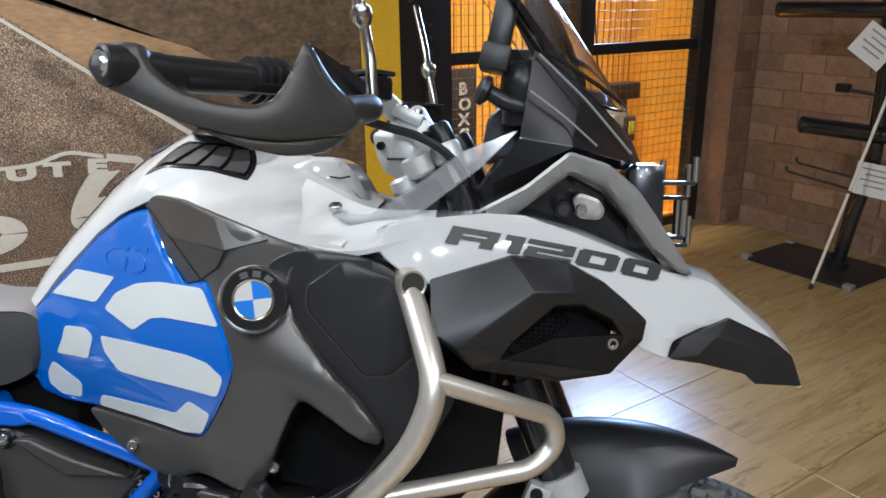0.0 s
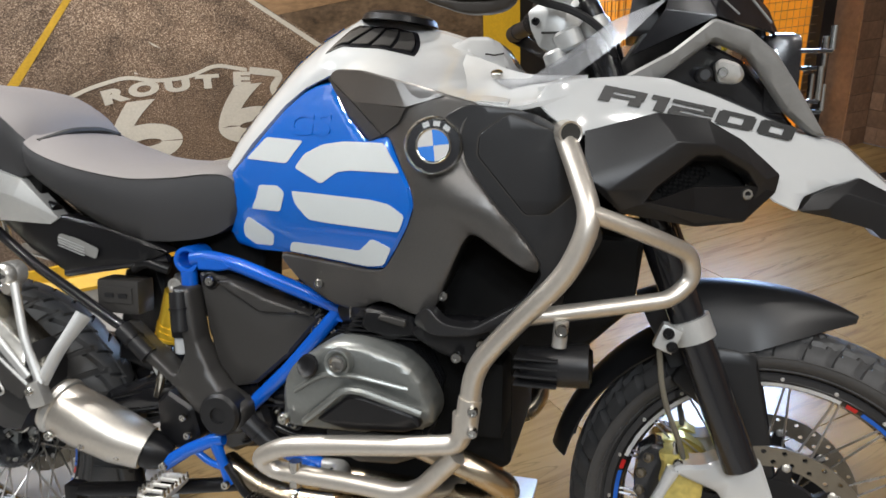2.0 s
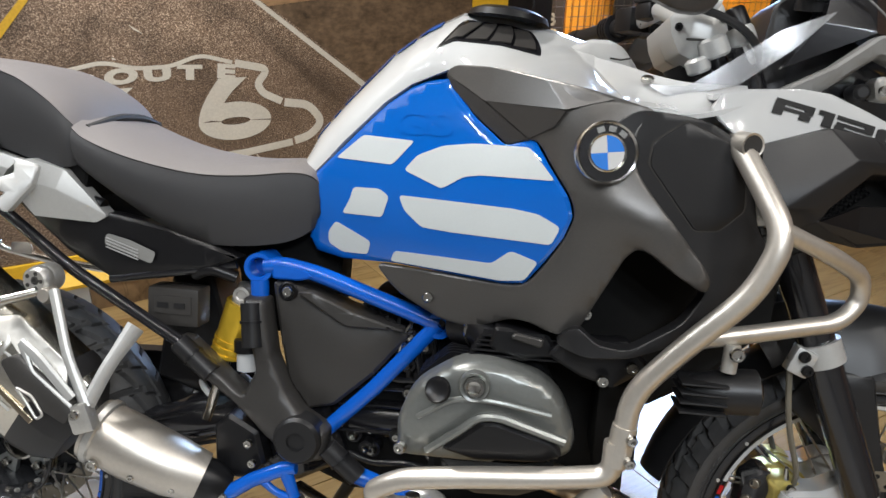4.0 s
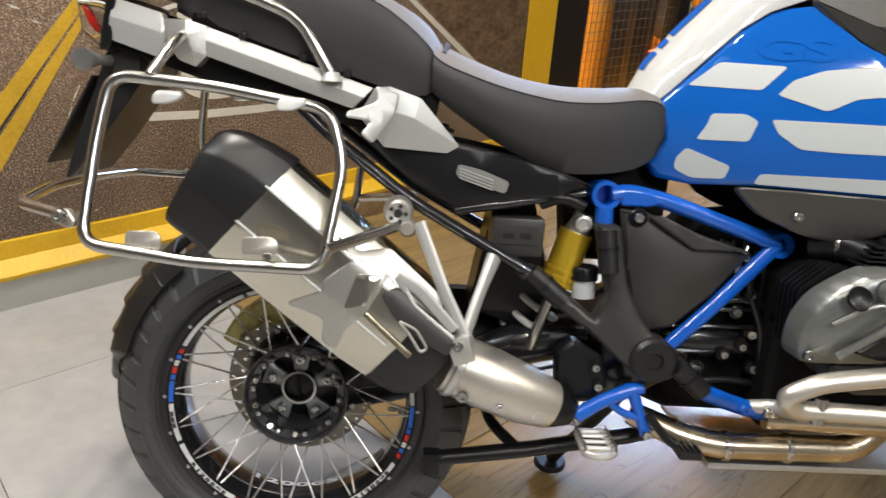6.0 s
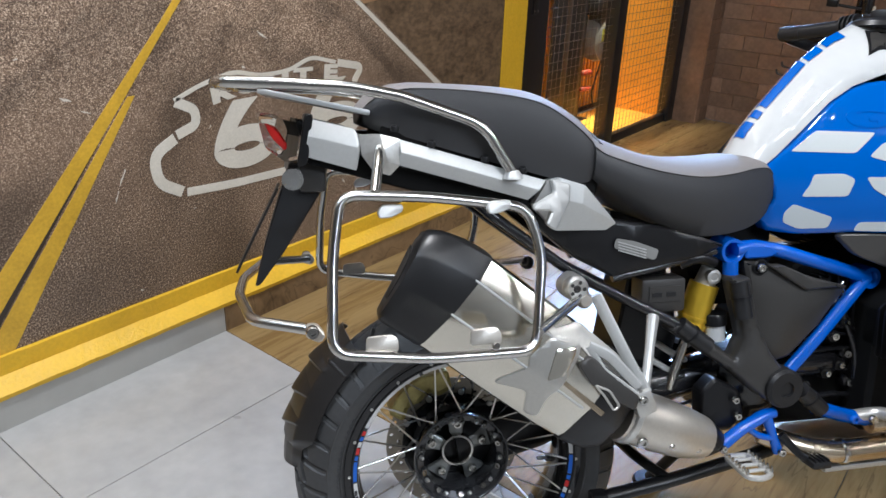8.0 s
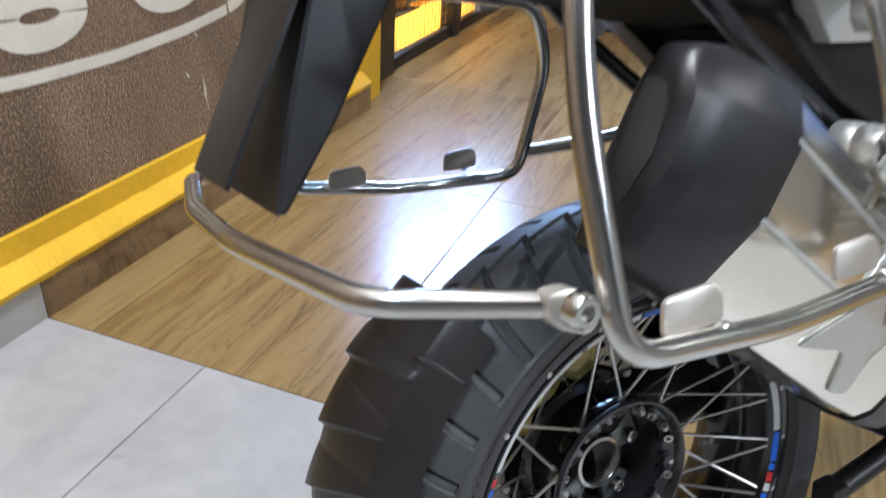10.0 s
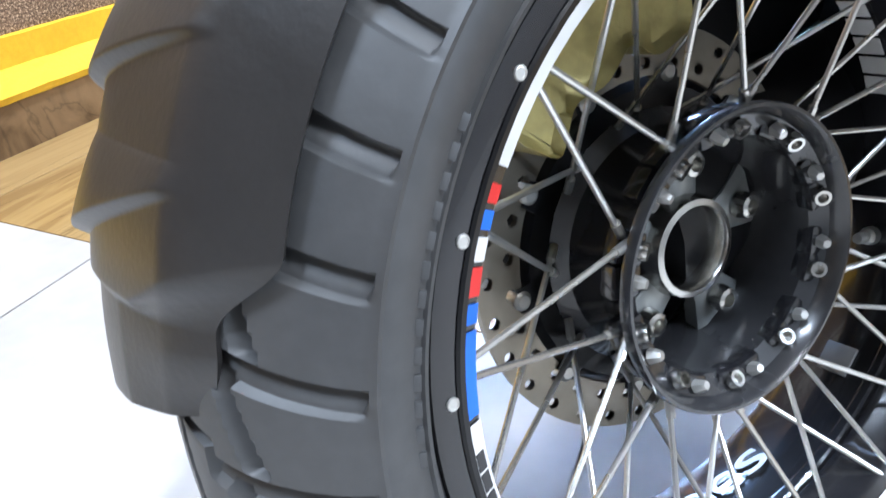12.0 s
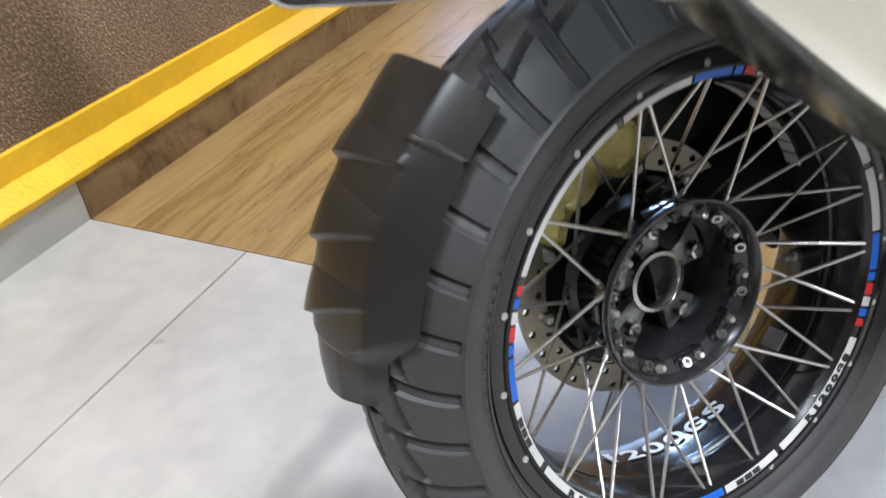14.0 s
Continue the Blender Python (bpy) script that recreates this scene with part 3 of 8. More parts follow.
M_silver = mat("silver_paint", (0.50, 0.505, 0.495), 0.4, metal=0.35, vary=0.05, grain=200)
M_alloy = mat("cast_alloy", (0.60, 0.59, 0.56), 0.38, metal=0.75, vary=0.12, grain=160, bump=0.05)
M_cover = mat("engine_grey", (0.22, 0.23, 0.22), 0.33, metal=0.65, vary=0.08, grain=180, bump=0.03)
M_chrome = mat("polished_steel", (0.56, 0.55, 0.52), 0.2, metal=1.0, vary=0.06, grain=80)
M_brushed = mat("brushed_steel", (0.62, 0.58, 0.52), 0.36, metal=0.8, vary=0.07, grain=160, stretch=(1, 1, 1))
M_pipe = mat("exhaust_steel", (0.55, 0.46, 0.34), 0.26, metal=1.0, vary=0.25, grain=30, stain=10)
M_rubber = mat("tyre_rubber", (0.052, 0.052, 0.053), 0.50, vary=0.16, grain=120, bump=0.06, stain=11)
M_gloss_black = mat("black_paint", (0.012, 0.012, 0.014), 0.2, vary=0.1, coat=0.4)
M_seat_top = mat("grey_seat_cover", (0.172, 0.158, 0.155), 0.6, vary=0.08, grain=700, bump=0.18, stain=7)
M_seat_side = mat("dark_seat_cover", (0.034, 0.034, 0.036), 0.55, vary=0.1, grain=700, bump=0.18, stain=7)
M_shield = mat("satin_alloy", (0.50, 0.49, 0.46), 0.34, metal=0.75, vary=0.06, grain=200)
M_gold = mat("gold_anodised", (0.85, 0.56, 0.05), 0.28, metal=0.7, vary=0.08)
M_brass = mat("gold_caliper", (0.74, 0.62, 0.20), 0.32, metal=0.5, vary=0.3, grain=90, bump=0.3)
M_brass_dull = mat("dull_gold_caliper", (0.40, 0.34, 0.13), 0.42, metal=0.5, vary=0.3, grain=90, bump=0.3)
M_spring = mat("white_spring", (0.7, 0.7, 0.68), 0.35)
M_disc = mat("brake_disc", (0.30, 0.27, 0.22), 0.36, metal=0.9, vary=0.15, grain=60)
M_red = mat("red_lens", (0.5, 0.015, 0.012), 0.2, coat=0.6)
M_clear = glass_mat("clear_plastic", (0.93, 0.94, 0.95))
M_smoke = glass_mat("smoked_plastic", (0.80, 0.81, 0.83), 0.12)
M_smoke.node_tree.nodes["Principled BSDF"].inputs["Transmission Weight"].default_value = 0.82
M_label = mat("label_grey", (0.22, 0.22, 0.21), 0.45, vary=0.05)
M_can = mat("polished_alloy", (0.74, 0.71, 0.63), 0.20, metal=1.0, vary=0.06, grain=220, rough_vary=0.06)
M_matt = mat("matt_black", (0.006, 0.006, 0.006), 0.75, vary=0.2, grain=60, gloss=0.15)
M_hugger = mat("weathered_black_plastic", (0.022, 0.020, 0.019), 0.36, vary=0.12, grain=300, bump=0.05)
M_hollow = mat("tube_inside", (0.02, 0.018, 0.016), 0.7)

bike = tagged(new("motorcycle"), "blue, white and black adventure motorcycle leaning on its stand", "motorcycle")
HEAD, LEAN, MID = -39.93, 13.87, 0.012
bike.matrix_world = Matrix.Translation((0.0051, 0.0120, 0.3302)) @ pose(0, 0, 0, 0, 0, HEAD) @ pose(0, 0, 0, -LEAN) @ Matrix.Translation((0, 0, -0.318))


def other(p):
    """The same point on the bike's left side."""
    return (p[0], 2 * MID - p[1], p[2])


def smooth_depth(ctrl):
    """A smooth depth over (x, z) through points of (x, y, z): a plane, gently curved where there are enough points."""
    c = np.array(ctrl, float)
    mid, size = c.mean(0), max(np.ptp(c[:, 0]), np.ptp(c[:, 2]), 1e-4)

    def terms(x, z):
        u, v = (x - mid[0]) / size, (z - mid[2]) / size
        return [1.0, u, v, u * u, u * v, v * v]

    rows = np.array([terms(p[0], p[2]) for p in c])
    ridge = np.diag([1e-6, 0.01, 0.01, 0.04, 0.04, 0.04]) * len(c) * (1 if len(c) > 7 else 6)
    k = np.linalg.solve(rows.T @ rows + ridge, rows.T @ (c[:, 1] - mid[1]))
    return lambda x, z: float(mid[1] + np.dot(terms(x, z), k))


def thin_plate(ctrl, ease=2e-4):
    """A thin-plate depth over (x, z) that passes through points of (x, z, y)."""
    c = np.array(ctrl, float)
    n = len(c)

    def kernel(d2):
        return d2 * np.log(d2 + 1e-12)

    d2 = ((c[:, None, :2] - c[None, :, :2]) ** 2).sum(2)
    a = np.zeros((n + 3, n + 3))
    a[:n, :n] = kernel(d2) + np.eye(n) * ease
    a[:n, n], a[n, :n] = 1, 1
    a[:n, n + 1:], a[n + 1:, :n] = c[:, :2], c[:, :2].T
    k = np.linalg.solve(a, np.append(c[:, 2], (0, 0, 0)))
    return lambda x, z: float(kernel(((c[:, :2] - (x, z)) ** 2).sum(1)) @ k[:n] + k[n] + k[n + 1] * x + k[n + 2] * z)


def skin(outline, thick=0.012, bulge=0.0, step=0.03, edge=0.004, extra=(), spread=0.05, surf=None, corner=0.006):
    """A body panel: an outline of (x, y, z) seen from the side, its face a smooth depth through the outline (or surf) swollen by bulge,
    with a softened rim and a thickness towards the middle of the bike."""
    out = 1 if sum(p[1] for p in outline) / len(outline) < MID else -1
    depth = surf or smooth_depth(list(outline) + list(extra))
    flat = [Vector((p[0], 0, p[2])) for p in outline]
    ring = np.array([(p.x, p.z) for p in (rounded(flat, corner, 3, True) if corner else flat)])
    nxt = np.roll(ring, -1, axis=0)
    area = ((ring[:, 0] * nxt[:, 1] - nxt[:, 0] * ring[:, 1]).sum()) / 2
    edge = min(edge, 0.6 * abs(area) / np.hypot(*(nxt - ring).T).sum())
    bm = bmesh.new()
    outer = [bm.verts.new((x, 0, z)) for x, z in ring]
    if edge:
        way = (nxt - ring) / np.maximum(np.hypot(*(nxt - ring).T), 1e-9)[:, None]
        inward = np.stack([-way[:, 1], way[:, 0]], 1) * (1 if area > 0 else -1)
        n = inward + np.roll(inward, 1, axis=0)
        n = n / np.maximum((n * n).sum(1) / 2, 0.5)[:, None]
        inner = [bm.verts.new((x, 0, z)) for x, z in ring + n * edge]
        for i in range(len(outer)):
            j = (i + 1) % len(outer)
            bm.faces.new((outer[i], outer[j], inner[j], inner[i]))
        bm.faces.new(inner)
    else:
        bm.faces.new(outer)
    for axis in (0, 1):
        lo, hi = ring[:, axis].min(), ring[:, axis].max()
        for k in range(int(lo / step) + 1, int(hi / step) + 1):
            co = (k * step, 0, 0) if axis == 0 else (0, 0, k * step)
            bmesh.ops.bisect_plane(bm, geom=bm.verts[:] + bm.edges[:] + bm.faces[:], plane_co=co, plane_no=(1, 0, 0) if axis == 0 else (0, 0, 1), dist=1e-5)
    rim = {v for e in bm.edges if e.is_boundary for v in e.verts}
    for v in bm.verts:
        q = np.array((v.co.x, v.co.z))
        y = depth(q[0], q[1])
        if bulge:
            ab, aq = nxt - ring, q - ring
            t = np.clip((ab * aq).sum(1) / (ab * ab).sum(1), 0, 1)
            far = np.sqrt((((aq - ab * t[:, None])) ** 2).sum(1).min())
            y -= out * bulge * (1 - math.exp(-far / spread))
        v.co.y = y + (out * edge * 0.8 if v in rim else 0)
    faces = bm.faces[:]
    border = [e for e in bm.edges if e.is_boundary]
    dup = bmesh.ops.duplicate(bm, geom=faces)
    vm = dup["vert_map"]
    for v in [g for g in dup["geom"] if isinstance(g, bmesh.types.BMVert)]:
        v.co.y += out * thick
    for e in border:
        a, b = e.verts
        try:
            bm.faces.new((a, b, vm[b], vm[a]))
        except ValueError:
            pass
    return bm


def both(name, outline, material, label="", parent=None, **how):
    """A panel on the bike's right side and its like on the left."""
    right = part(name, skin(outline, **how), material, parent or bike, label)
    how["extra"] = [other(p) for p in how.get("extra", ())]
    if how.get("surf"):
        near = how["surf"]
        how["surf"] = lambda x, z: 2 * MID - near(x, z)
    part(name, skin([other(p) for p in outline], **how), material, parent or bike, label)
    return right


def faceted(name, pts, faces, material, label="", parent=None, thick=0.01, soft=0.0018):
    """A panel of flat facets with softened creases on the bike's right side, and its like on the left. pts: name -> (x, y, z); faces: strings of names."""
    made = []
    for flip in (False, True):
        bm = bmesh.new()
        vs = {k: bm.verts.new(other(p) if flip else p) for k, p in pts.items()}
        for word in faces:
            bm.faces.new([vs[k] for k in word.split()])
        bmesh.ops.recalc_face_normals(bm, faces=bm.faces)
        inner = [e for e in bm.edges if not e.is_boundary]
        if soft and inner:
            bmesh.ops.bevel(bm, geom=inner, offset=soft, segments=2, profile=0.5, affect="EDGES", clamp_overlap=True)
        out = 1 if not flip else -1
        rim = [e for e in bm.edges if e.is_boundary]
        r = bmesh.ops.extrude_edge_only(bm, edges=rim)
        bmesh.ops.translate(bm, vec=(0, out * thick, 0), verts=[v for v in r["geom"] if isinstance(v, bmesh.types.BMVert)])
        made.append(part(name, bm, material, parent or bike, label, 25))
    return made[0]


def along_curve(row, k, f):
    """A smooth curve through the points of a row, between its points k and k + 1."""
    p0, p1, p2, p3 = [Vector(row[min(max(i, 0), len(row) - 1)]) for i in (k - 1, k, k + 1, k + 2)]
    return 0.5 * (2 * p1 + (p2 - p0) * f + (2 * p0 - 5 * p1 + 4 * p2 - p3) * f * f + (3 * p1 - p0 - 3 * p2 + p3) * f ** 3)


def tank_y(x, z):
    """Depth of the tank's right flank."""
    return 1.259 - 0.188 * x - 2.752 * z - 0.229 * x * x - 0.017 * x * z + 1.674 * z * z


def flank(pts, lift=0.0):
    return [(x, tank_y(x, z) - lift, z) for x, z in pts]


def shroud_y(x):
    d = x - 1.02
    k = math.sqrt(d * d + 0.0004)
    return -0.294 + 0.11 * (k + d) + 0.4 * (k - d)


def on_shroud(pts, lift=0.0):
    return [(x, shroud_y(x) - lift, z) for x, z in pts]


def white_y(x, z):
    return -1.198 + 0.494 * x + 0.366 * z + 2.3 * max(0.0, 1.20 - x) ** 2


def on_white(pts, lift=0.0):
    return [(x, white_y(x, z) - lift, z) for x, z in pts]


# tank: blue flanks with a pale stencil, white spine with louvred vents
def tank():
    blue = [(0.795, 1.030), (0.84, 0.976), (0.888, 0.938), (0.926, 0.949), (0.951, 0.911), (0.974, 0.879), (0.981, 0.856), (0.971, 0.827), (0.95, 0.792), (0.927, 0.759), (0.897, 0.753),
            (0.817, 0.752), (0.729, 0.752), (0.641, 0.745), (0.59, 0.751), (0.578, 0.772), (0.599, 0.814), (0.593, 0.839), (0.573, 0.863), (0.632, 0.921), (0.696, 0.987), (0.736, 1.017), (0.76, 1.026)]
    right = both("tank_side", flank(blue), M_blue, "glossy blue tank side panel", surf=tank_y, step=0.02, thick=0.02, edge=0.005)
    stencil = ([(0.666, 0.94), (0.753, 0.936), (0.72, 0.899), (0.622, 0.902)],
               [(0.657, 0.86), (0.702, 0.862), (0.719, 0.852), (0.709, 0.82), (0.639, 0.818), (0.652, 0.841)],
               [(0.628, 0.804), (0.691, 0.78), (0.686, 0.759), (0.641, 0.756), (0.615, 0.768), (0.615, 0.786)],
               [(0.74, 0.893), (0.76, 0.916), (0.798, 0.932), (0.842, 0.938), (0.921, 0.938), (0.956, 0.898), (0.859, 0.896), (0.834, 0.892), (0.816, 0.881), (0.801, 0.872)],
               [(0.735, 0.856), (0.905, 0.857), (0.938, 0.854), (0.967, 0.841), (0.957, 0.817), (0.82, 0.813), (0.774, 0.814), (0.745, 0.835)],
               [(0.732, 0.772), (0.881, 0.779), (0.906, 0.801), (0.943, 0.792), (0.927, 0.764), (0.894, 0.757), (0.725, 0.755)])
    for shape in stencil:
        part("decal", skin([(x, tank_y(x, z), z) for x, z in shape], 0.002, 0, 0.02, 0, surf=lambda x, z: tank_y(x, z) - 0.0012), M_decal, right, "pale grey stencil stripe")
    edge = [(0.566, -0.057, 0.860), (0.60, -0.066, 0.893), (0.632, -0.074, 0.928), (0.696, -0.078, 0.992), (0.736, -0.085, 1.020), (0.795, -0.102, 1.044),
            (0.866, -0.148, 1.039), (0.934, -0.203, 1.023), (0.989, -0.246, 1.009), (1.03, -0.257, 0.999), (1.10, -0.255, 0.995)]
    ridge = [(0.545, 0.885), (0.572, 0.94), (0.618, 0.995), (0.69, 1.072), (0.75, 1.117), (0.80, 1.142), (0.87, 1.137), (0.95, 1.120), (1.01, 1.102), (1.052, 1.075), (1.10, 1.045)]

    def spine(u, v):
        k = min(int(u * 10), 9)
        f = u * 10 - k
        e = Vector(edge[k]).lerp(Vector(edge[k + 1]), f)
        s = Vector((ridge[k][0], MID, ridge[k][1])).lerp(Vector((ridge[k + 1][0], MID, ridge[k + 1][1])), f)
        w = abs(2 * v - 1)
        oy = -0.03 if u < 0.3 else -0.03 - 0.2 * (u - 0.3) if u < 0.45 else min(-0.06 + 0.39 * (u - 0.45), 0.03)
        c = e.lerp(s, 0.5) + Vector((0, oy, 0.012 if u < 0.4 else 0.005))
        t = 1 - w
        p = e * (1 - t) ** 2 + c * 2 * t * (1 - t) + s * t * t
        if v > 0.5:
            p = Vector(other(p))
        return p

    bm = patch(spine, 40, 24, thick=0.006)
    cover = part("tank_cover", bm, M_white, bike, "glossy white tank spine", 60)
    # blue chequers on the white nose of the spine, just ahead of the seat
    for u0, u1 in ((0.075, 0.13), (0.145, 0.17), (0.185, 0.30), (0.312, 0.36), (0.372, 0.44)):
        bm = patch(lambda u, v: Vector(spine(u0 + (u1 - u0) * u, 0.425 + 0.02 * u0 + 0.13 * v)) + Vector((-0.0012, -0.0012, 0.0012)), 8, 6)
        part("stripe", bm, M_blue, cover, "blue stripe on the white spine")
    # raised model letters in the blue paint
    for ch, x0 in (("G", 0.712), ("S", 0.772)):
        bm = letters(ch, 0.034, Matrix.Translation((x0, 0, 0.946)), 0.0014, 0.0012, 1.75)
        bmesh.ops.subdivide_edges(bm, edges=[e for e in bm.edges if e.calc_length() > 0.01], cuts=3)
        for v in bm.verts:
            v.co.y += tank_y(v.co.x, v.co.z) - 0.0006
        part("letter", bm, M_blue, right, "raised blue letter " + ch)
    for sgn in (1, -1):
        def on_spine(u, t, lift):
            p = spine(u, t / 2 if sgn == 1 else 1 - t / 2)
            return p + Vector((0, -0.7 * sgn, 0.7)) * lift

        def opening(a, b, grow=0.0):
            u0, u1 = 0.458 + 0.062 * b - grow * 0.25, 0.672 - 0.03 * b ** 2 + grow * 0.25
            return u0 + (u1 - u0) * a, 0.45 - grow + (0.36 + 2 * grow) * b

        frame_v = part("vent", patch(lambda a, b: on_spine(*opening(a, b, 0.03), 0.001), 16, 8, thick=0.003), M_gloss_black, cover, "black louvred tank vent")
        for k in range(4):
            part("louvre", patch(lambda a, b: on_spine(*opening(0.03 + 0.245 * k + 0.215 * a, 0.06 + 0.88 * b), 0.0015 + 0.0035 * a), 5, 5, thick=0.002), M_dark, frame_v)

    # white shoulder that carries the spine over to the beak
    low = [(1.0, -0.225, 0.995), (1.03, -0.256, 1.000), (1.10, -0.263, 0.990), (1.15, -0.262, 0.998), (1.20, -0.236, 1.012)]
    high = [(1.005, -0.075, 1.074), (1.045, -0.112, 1.061), (1.085, -0.147, 1.046), (1.13, -0.175, 1.036), (1.20, -0.175, 1.036)]

    def shoulder(u, v, flip):
        k = min(int(u * 4), 3)
        f = u * 4 - k
        a, b = [along_curve(row, k, f) for row in (low, high)]
        p = a.lerp(b, v) + Vector((0, 0, -0.010 * math.sin(math.pi * v)))
        return Vector(other(p)) if flip else p

    both("shoulder_web", [(1.095, -0.228, 0.995), (1.139, -0.226, 1.004), (1.180, -0.222, 1.012), (1.185, -0.228, 0.975), (1.167, -0.230, 0.962), (1.135, -0.232, 0.965), (1.105, -0.232, 0.978)], M_white, "glossy white web between shoulder and beak", thick=0.01, step=0.02, edge=0.002)
    for flip in (False, True):
        part("tank_shoulder", patch(lambda u, v: shoulder(u, v, flip), 20, 8, thick=0.006), M_white, cover, "glossy white shoulder below the screen", 60)
    part("fuel_cap", disc_part([(0, 0.016), (0.05, 0.016), (0.062, 0.010), (0.066, 0)], (0.87, MID, 1.132), (0.1, 0, 1)), M_satin, bike)
    part("tank_core", skin([(0.6, -0.03, 0.78), (0.62, -0.03, 0.86), (0.72, -0.03, 0.98), (0.8, -0.05, 1.03), (1.0, -0.15, 0.98), (1.15, -0.12, 0.98), (1.15, -0.1, 0.75), (0.95, -0.12, 0.72)], 0.24, 0, 0.2, 0), M_satin, bike)


tank()


# side shrouds: a trim over the tank, the dark scoop with its radiator, the lower skirt, the round badge
def shroud():
    # one graphite shell: trim over the tank, cheek round the badge, scoop lip, cheek below and the skirt under the tank
    shell = [(0.790, 1.040), (0.807, 1.049), (0.866, 1.044), (0.934, 1.028), (0.989, 1.015), (1.03, 1.003), (1.072, 0.992), (1.052, 0.972), (1.046, 0.945), (1.052, 0.918), (1.072, 0.890), (1.098, 0.860), (1.126, 0.828),
             (1.147, 0.802), (1.155, 0.786), (1.152, 0.773), (1.140, 0.777), (1.102, 0.800), (1.078, 0.818), (1.062, 0.823), (1.050, 0.810), (1.032, 0.772), (1.016, 0.735), (1.003, 0.706), (0.985, 0.693), (0.962, 0.697), (0.940, 0.706), (0.915, 0.707),
             (0.854, 0.674), (0.807, 0.679), (0.739, 0.707), (0.699, 0.748), (0.80, 0.7505), (0.893, 0.7515), (0.929, 0.757), (0.952, 0.790), (0.973, 0.826), (0.984, 0.856), (0.977, 0.880), (0.954, 0.912), (0.936, 0.940), (0.926, 0.949),
             (0.910, 0.944), (0.893, 0.937), (0.842, 0.976), (0.799, 1.020)]
    held = [(0.79, 1.045, -0.112), (0.866, 1.044, -0.172), (0.934, 1.028, -0.226), (0.989, 1.015, -0.264), (1.03, 1.003, -0.280), (1.072, 0.992, -0.285), (0.842, 0.978, -0.160), (0.88, 0.995, -0.196), (0.93, 0.985, -0.236),
            (0.893, 0.938, -0.202), (0.93, 0.948, -0.236), (0.98, 0.965, -0.274), (1.014, 0.94, -0.290), (1.05, 0.965, -0.289), (1.047, 0.935, -0.289), (0.954, 0.912, -0.264), (0.984, 0.857, -0.293), (0.952, 0.79, -0.273), (0.929, 0.757, -0.257),
            (1.01, 0.89, -0.303), (1.03, 0.87, -0.309), (1.065, 0.845, -0.311), (1.10, 0.822, -0.310), (1.135, 0.794, -0.304), (1.072, 0.890, -0.302), (1.126, 0.828, -0.299), (1.155, 0.78, -0.288), (1.062, 0.823, -0.292), (1.10, 0.802, -0.296),
            (1.032, 0.772, -0.276), (1.016, 0.735, -0.264), (1.003, 0.706, -0.255), (0.99, 0.80, -0.284), (1.01, 0.835, -0.294), (0.975, 0.75, -0.272), (0.962, 0.70, -0.250)]
    held += [(x, z, tank_y(x, z) - 0.006) for x, z in ((0.854, 0.674), (0.80, 0.70), (0.739, 0.707), (0.70, 0.748), (0.80, 0.75), (0.89, 0.75), (0.90, 0.71))]
    shell_y = thin_plate(held)
    both("tank_trim", [(x, shell_y(x, z), z) for x, z in shell], M_trim, "smooth graphite side fairing over the tank and round the scoop", thick=0.014, step=0.012, surf=shell_y, edge=0.0022, corner=0.016)
    # three flat facets on the trim's nose; lower and corner coloured darker for shade
    def on_shell(x, z, lift):
        return (x, shell_y(x, z) - lift, z)
    tips = {"a": on_shell(0.793, 1.036, 0.003), "b": on_shell(0.809, 1.046, 0.003), "c": on_shell(0.868, 1.041, 0.003), "d": on_shell(0.936, 1.025, 0.003), "e": on_shell(1.020, 1.003, 0.003), "f": on_shell(0.962, 0.988, 0.005), "g": on_shell(0.853, 1.000, 0.008), "h": on_shell(0.918, 0.951, 0.003), "i": on_shell(0.892, 0.942, 0.003), "k": on_shell(0.843, 0.980, 0.003), "m": on_shell(0.950, 0.968, 0.004)}
    faceted("trim_facet", {k: tips[k] for k in "abcdefg"}, ["a b g", "b c g", "c d f g", "d e f"], M_trim, "upper facet of the graphite trim", thick=0.006)
    faceted("trim_facet", {k: (tips[k][0], tips[k][1], tips[k][2] - 0.0015) for k in "fghm"}, ["g f m h"], M_dark, "lower facet of the graphite trim, shade put in its colour", thick=0.006)
    faceted("trim_corner", {k: (tips[k][0] - 0.002, tips[k][1], tips[k][2] - 0.002) for k in "aghik"}, ["a g k", "g h i k"], M_dark, "corner facet of the tank trim, shade put in its colour", thick=0.006)
    outer = on_shroud([(1.020, 0.975), (1.050, 0.992), (1.085, 0.990), (1.121, 0.986), (1.150, 0.977), (1.178, 0.958), (1.20, 0.91), (1.212, 0.856), (1.235, 0.819), (1.205, 0.768), (1.144, 0.707), (1.07, 0.681), (1.01, 0.676),
                       (0.974, 0.684), (0.98, 0.700), (1.0, 0.715), (1.024, 0.695), (1.066, 0.690), (1.13, 0.728), (1.158, 0.772), (1.12, 0.800), (1.07, 0.860), (1.043, 0.90), (1.03, 0.945)])
    both("radiator_shroud", outer, M_black, "black radiator shroud", thick=0.03, step=0.02, edge=0.0015, surf=lambda x, z: shroud_y(x) - 0.004, corner=0.012)
    both("scoop_wall", [(0.955, -0.235, 0.70), (0.975, -0.25, 0.76), (1.0, -0.262, 0.83), (1.03, -0.265, 0.85), (1.058, -0.262, 0.826), (1.03, -0.245, 0.775), (1.01, -0.24, 0.735), (0.995, -0.235, 0.70)], M_satin, "black inner wall of the scoop", thick=0.07)
    both("scoop_floor", [(0.97, -0.17, 0.68), (1.0, -0.165, 0.84), (1.10, -0.16, 0.88), (1.21, -0.16, 0.82), (1.16, -0.16, 0.70), (1.07, -0.17, 0.66)], M_matt, "black mesh of the radiator", thick=0.05)
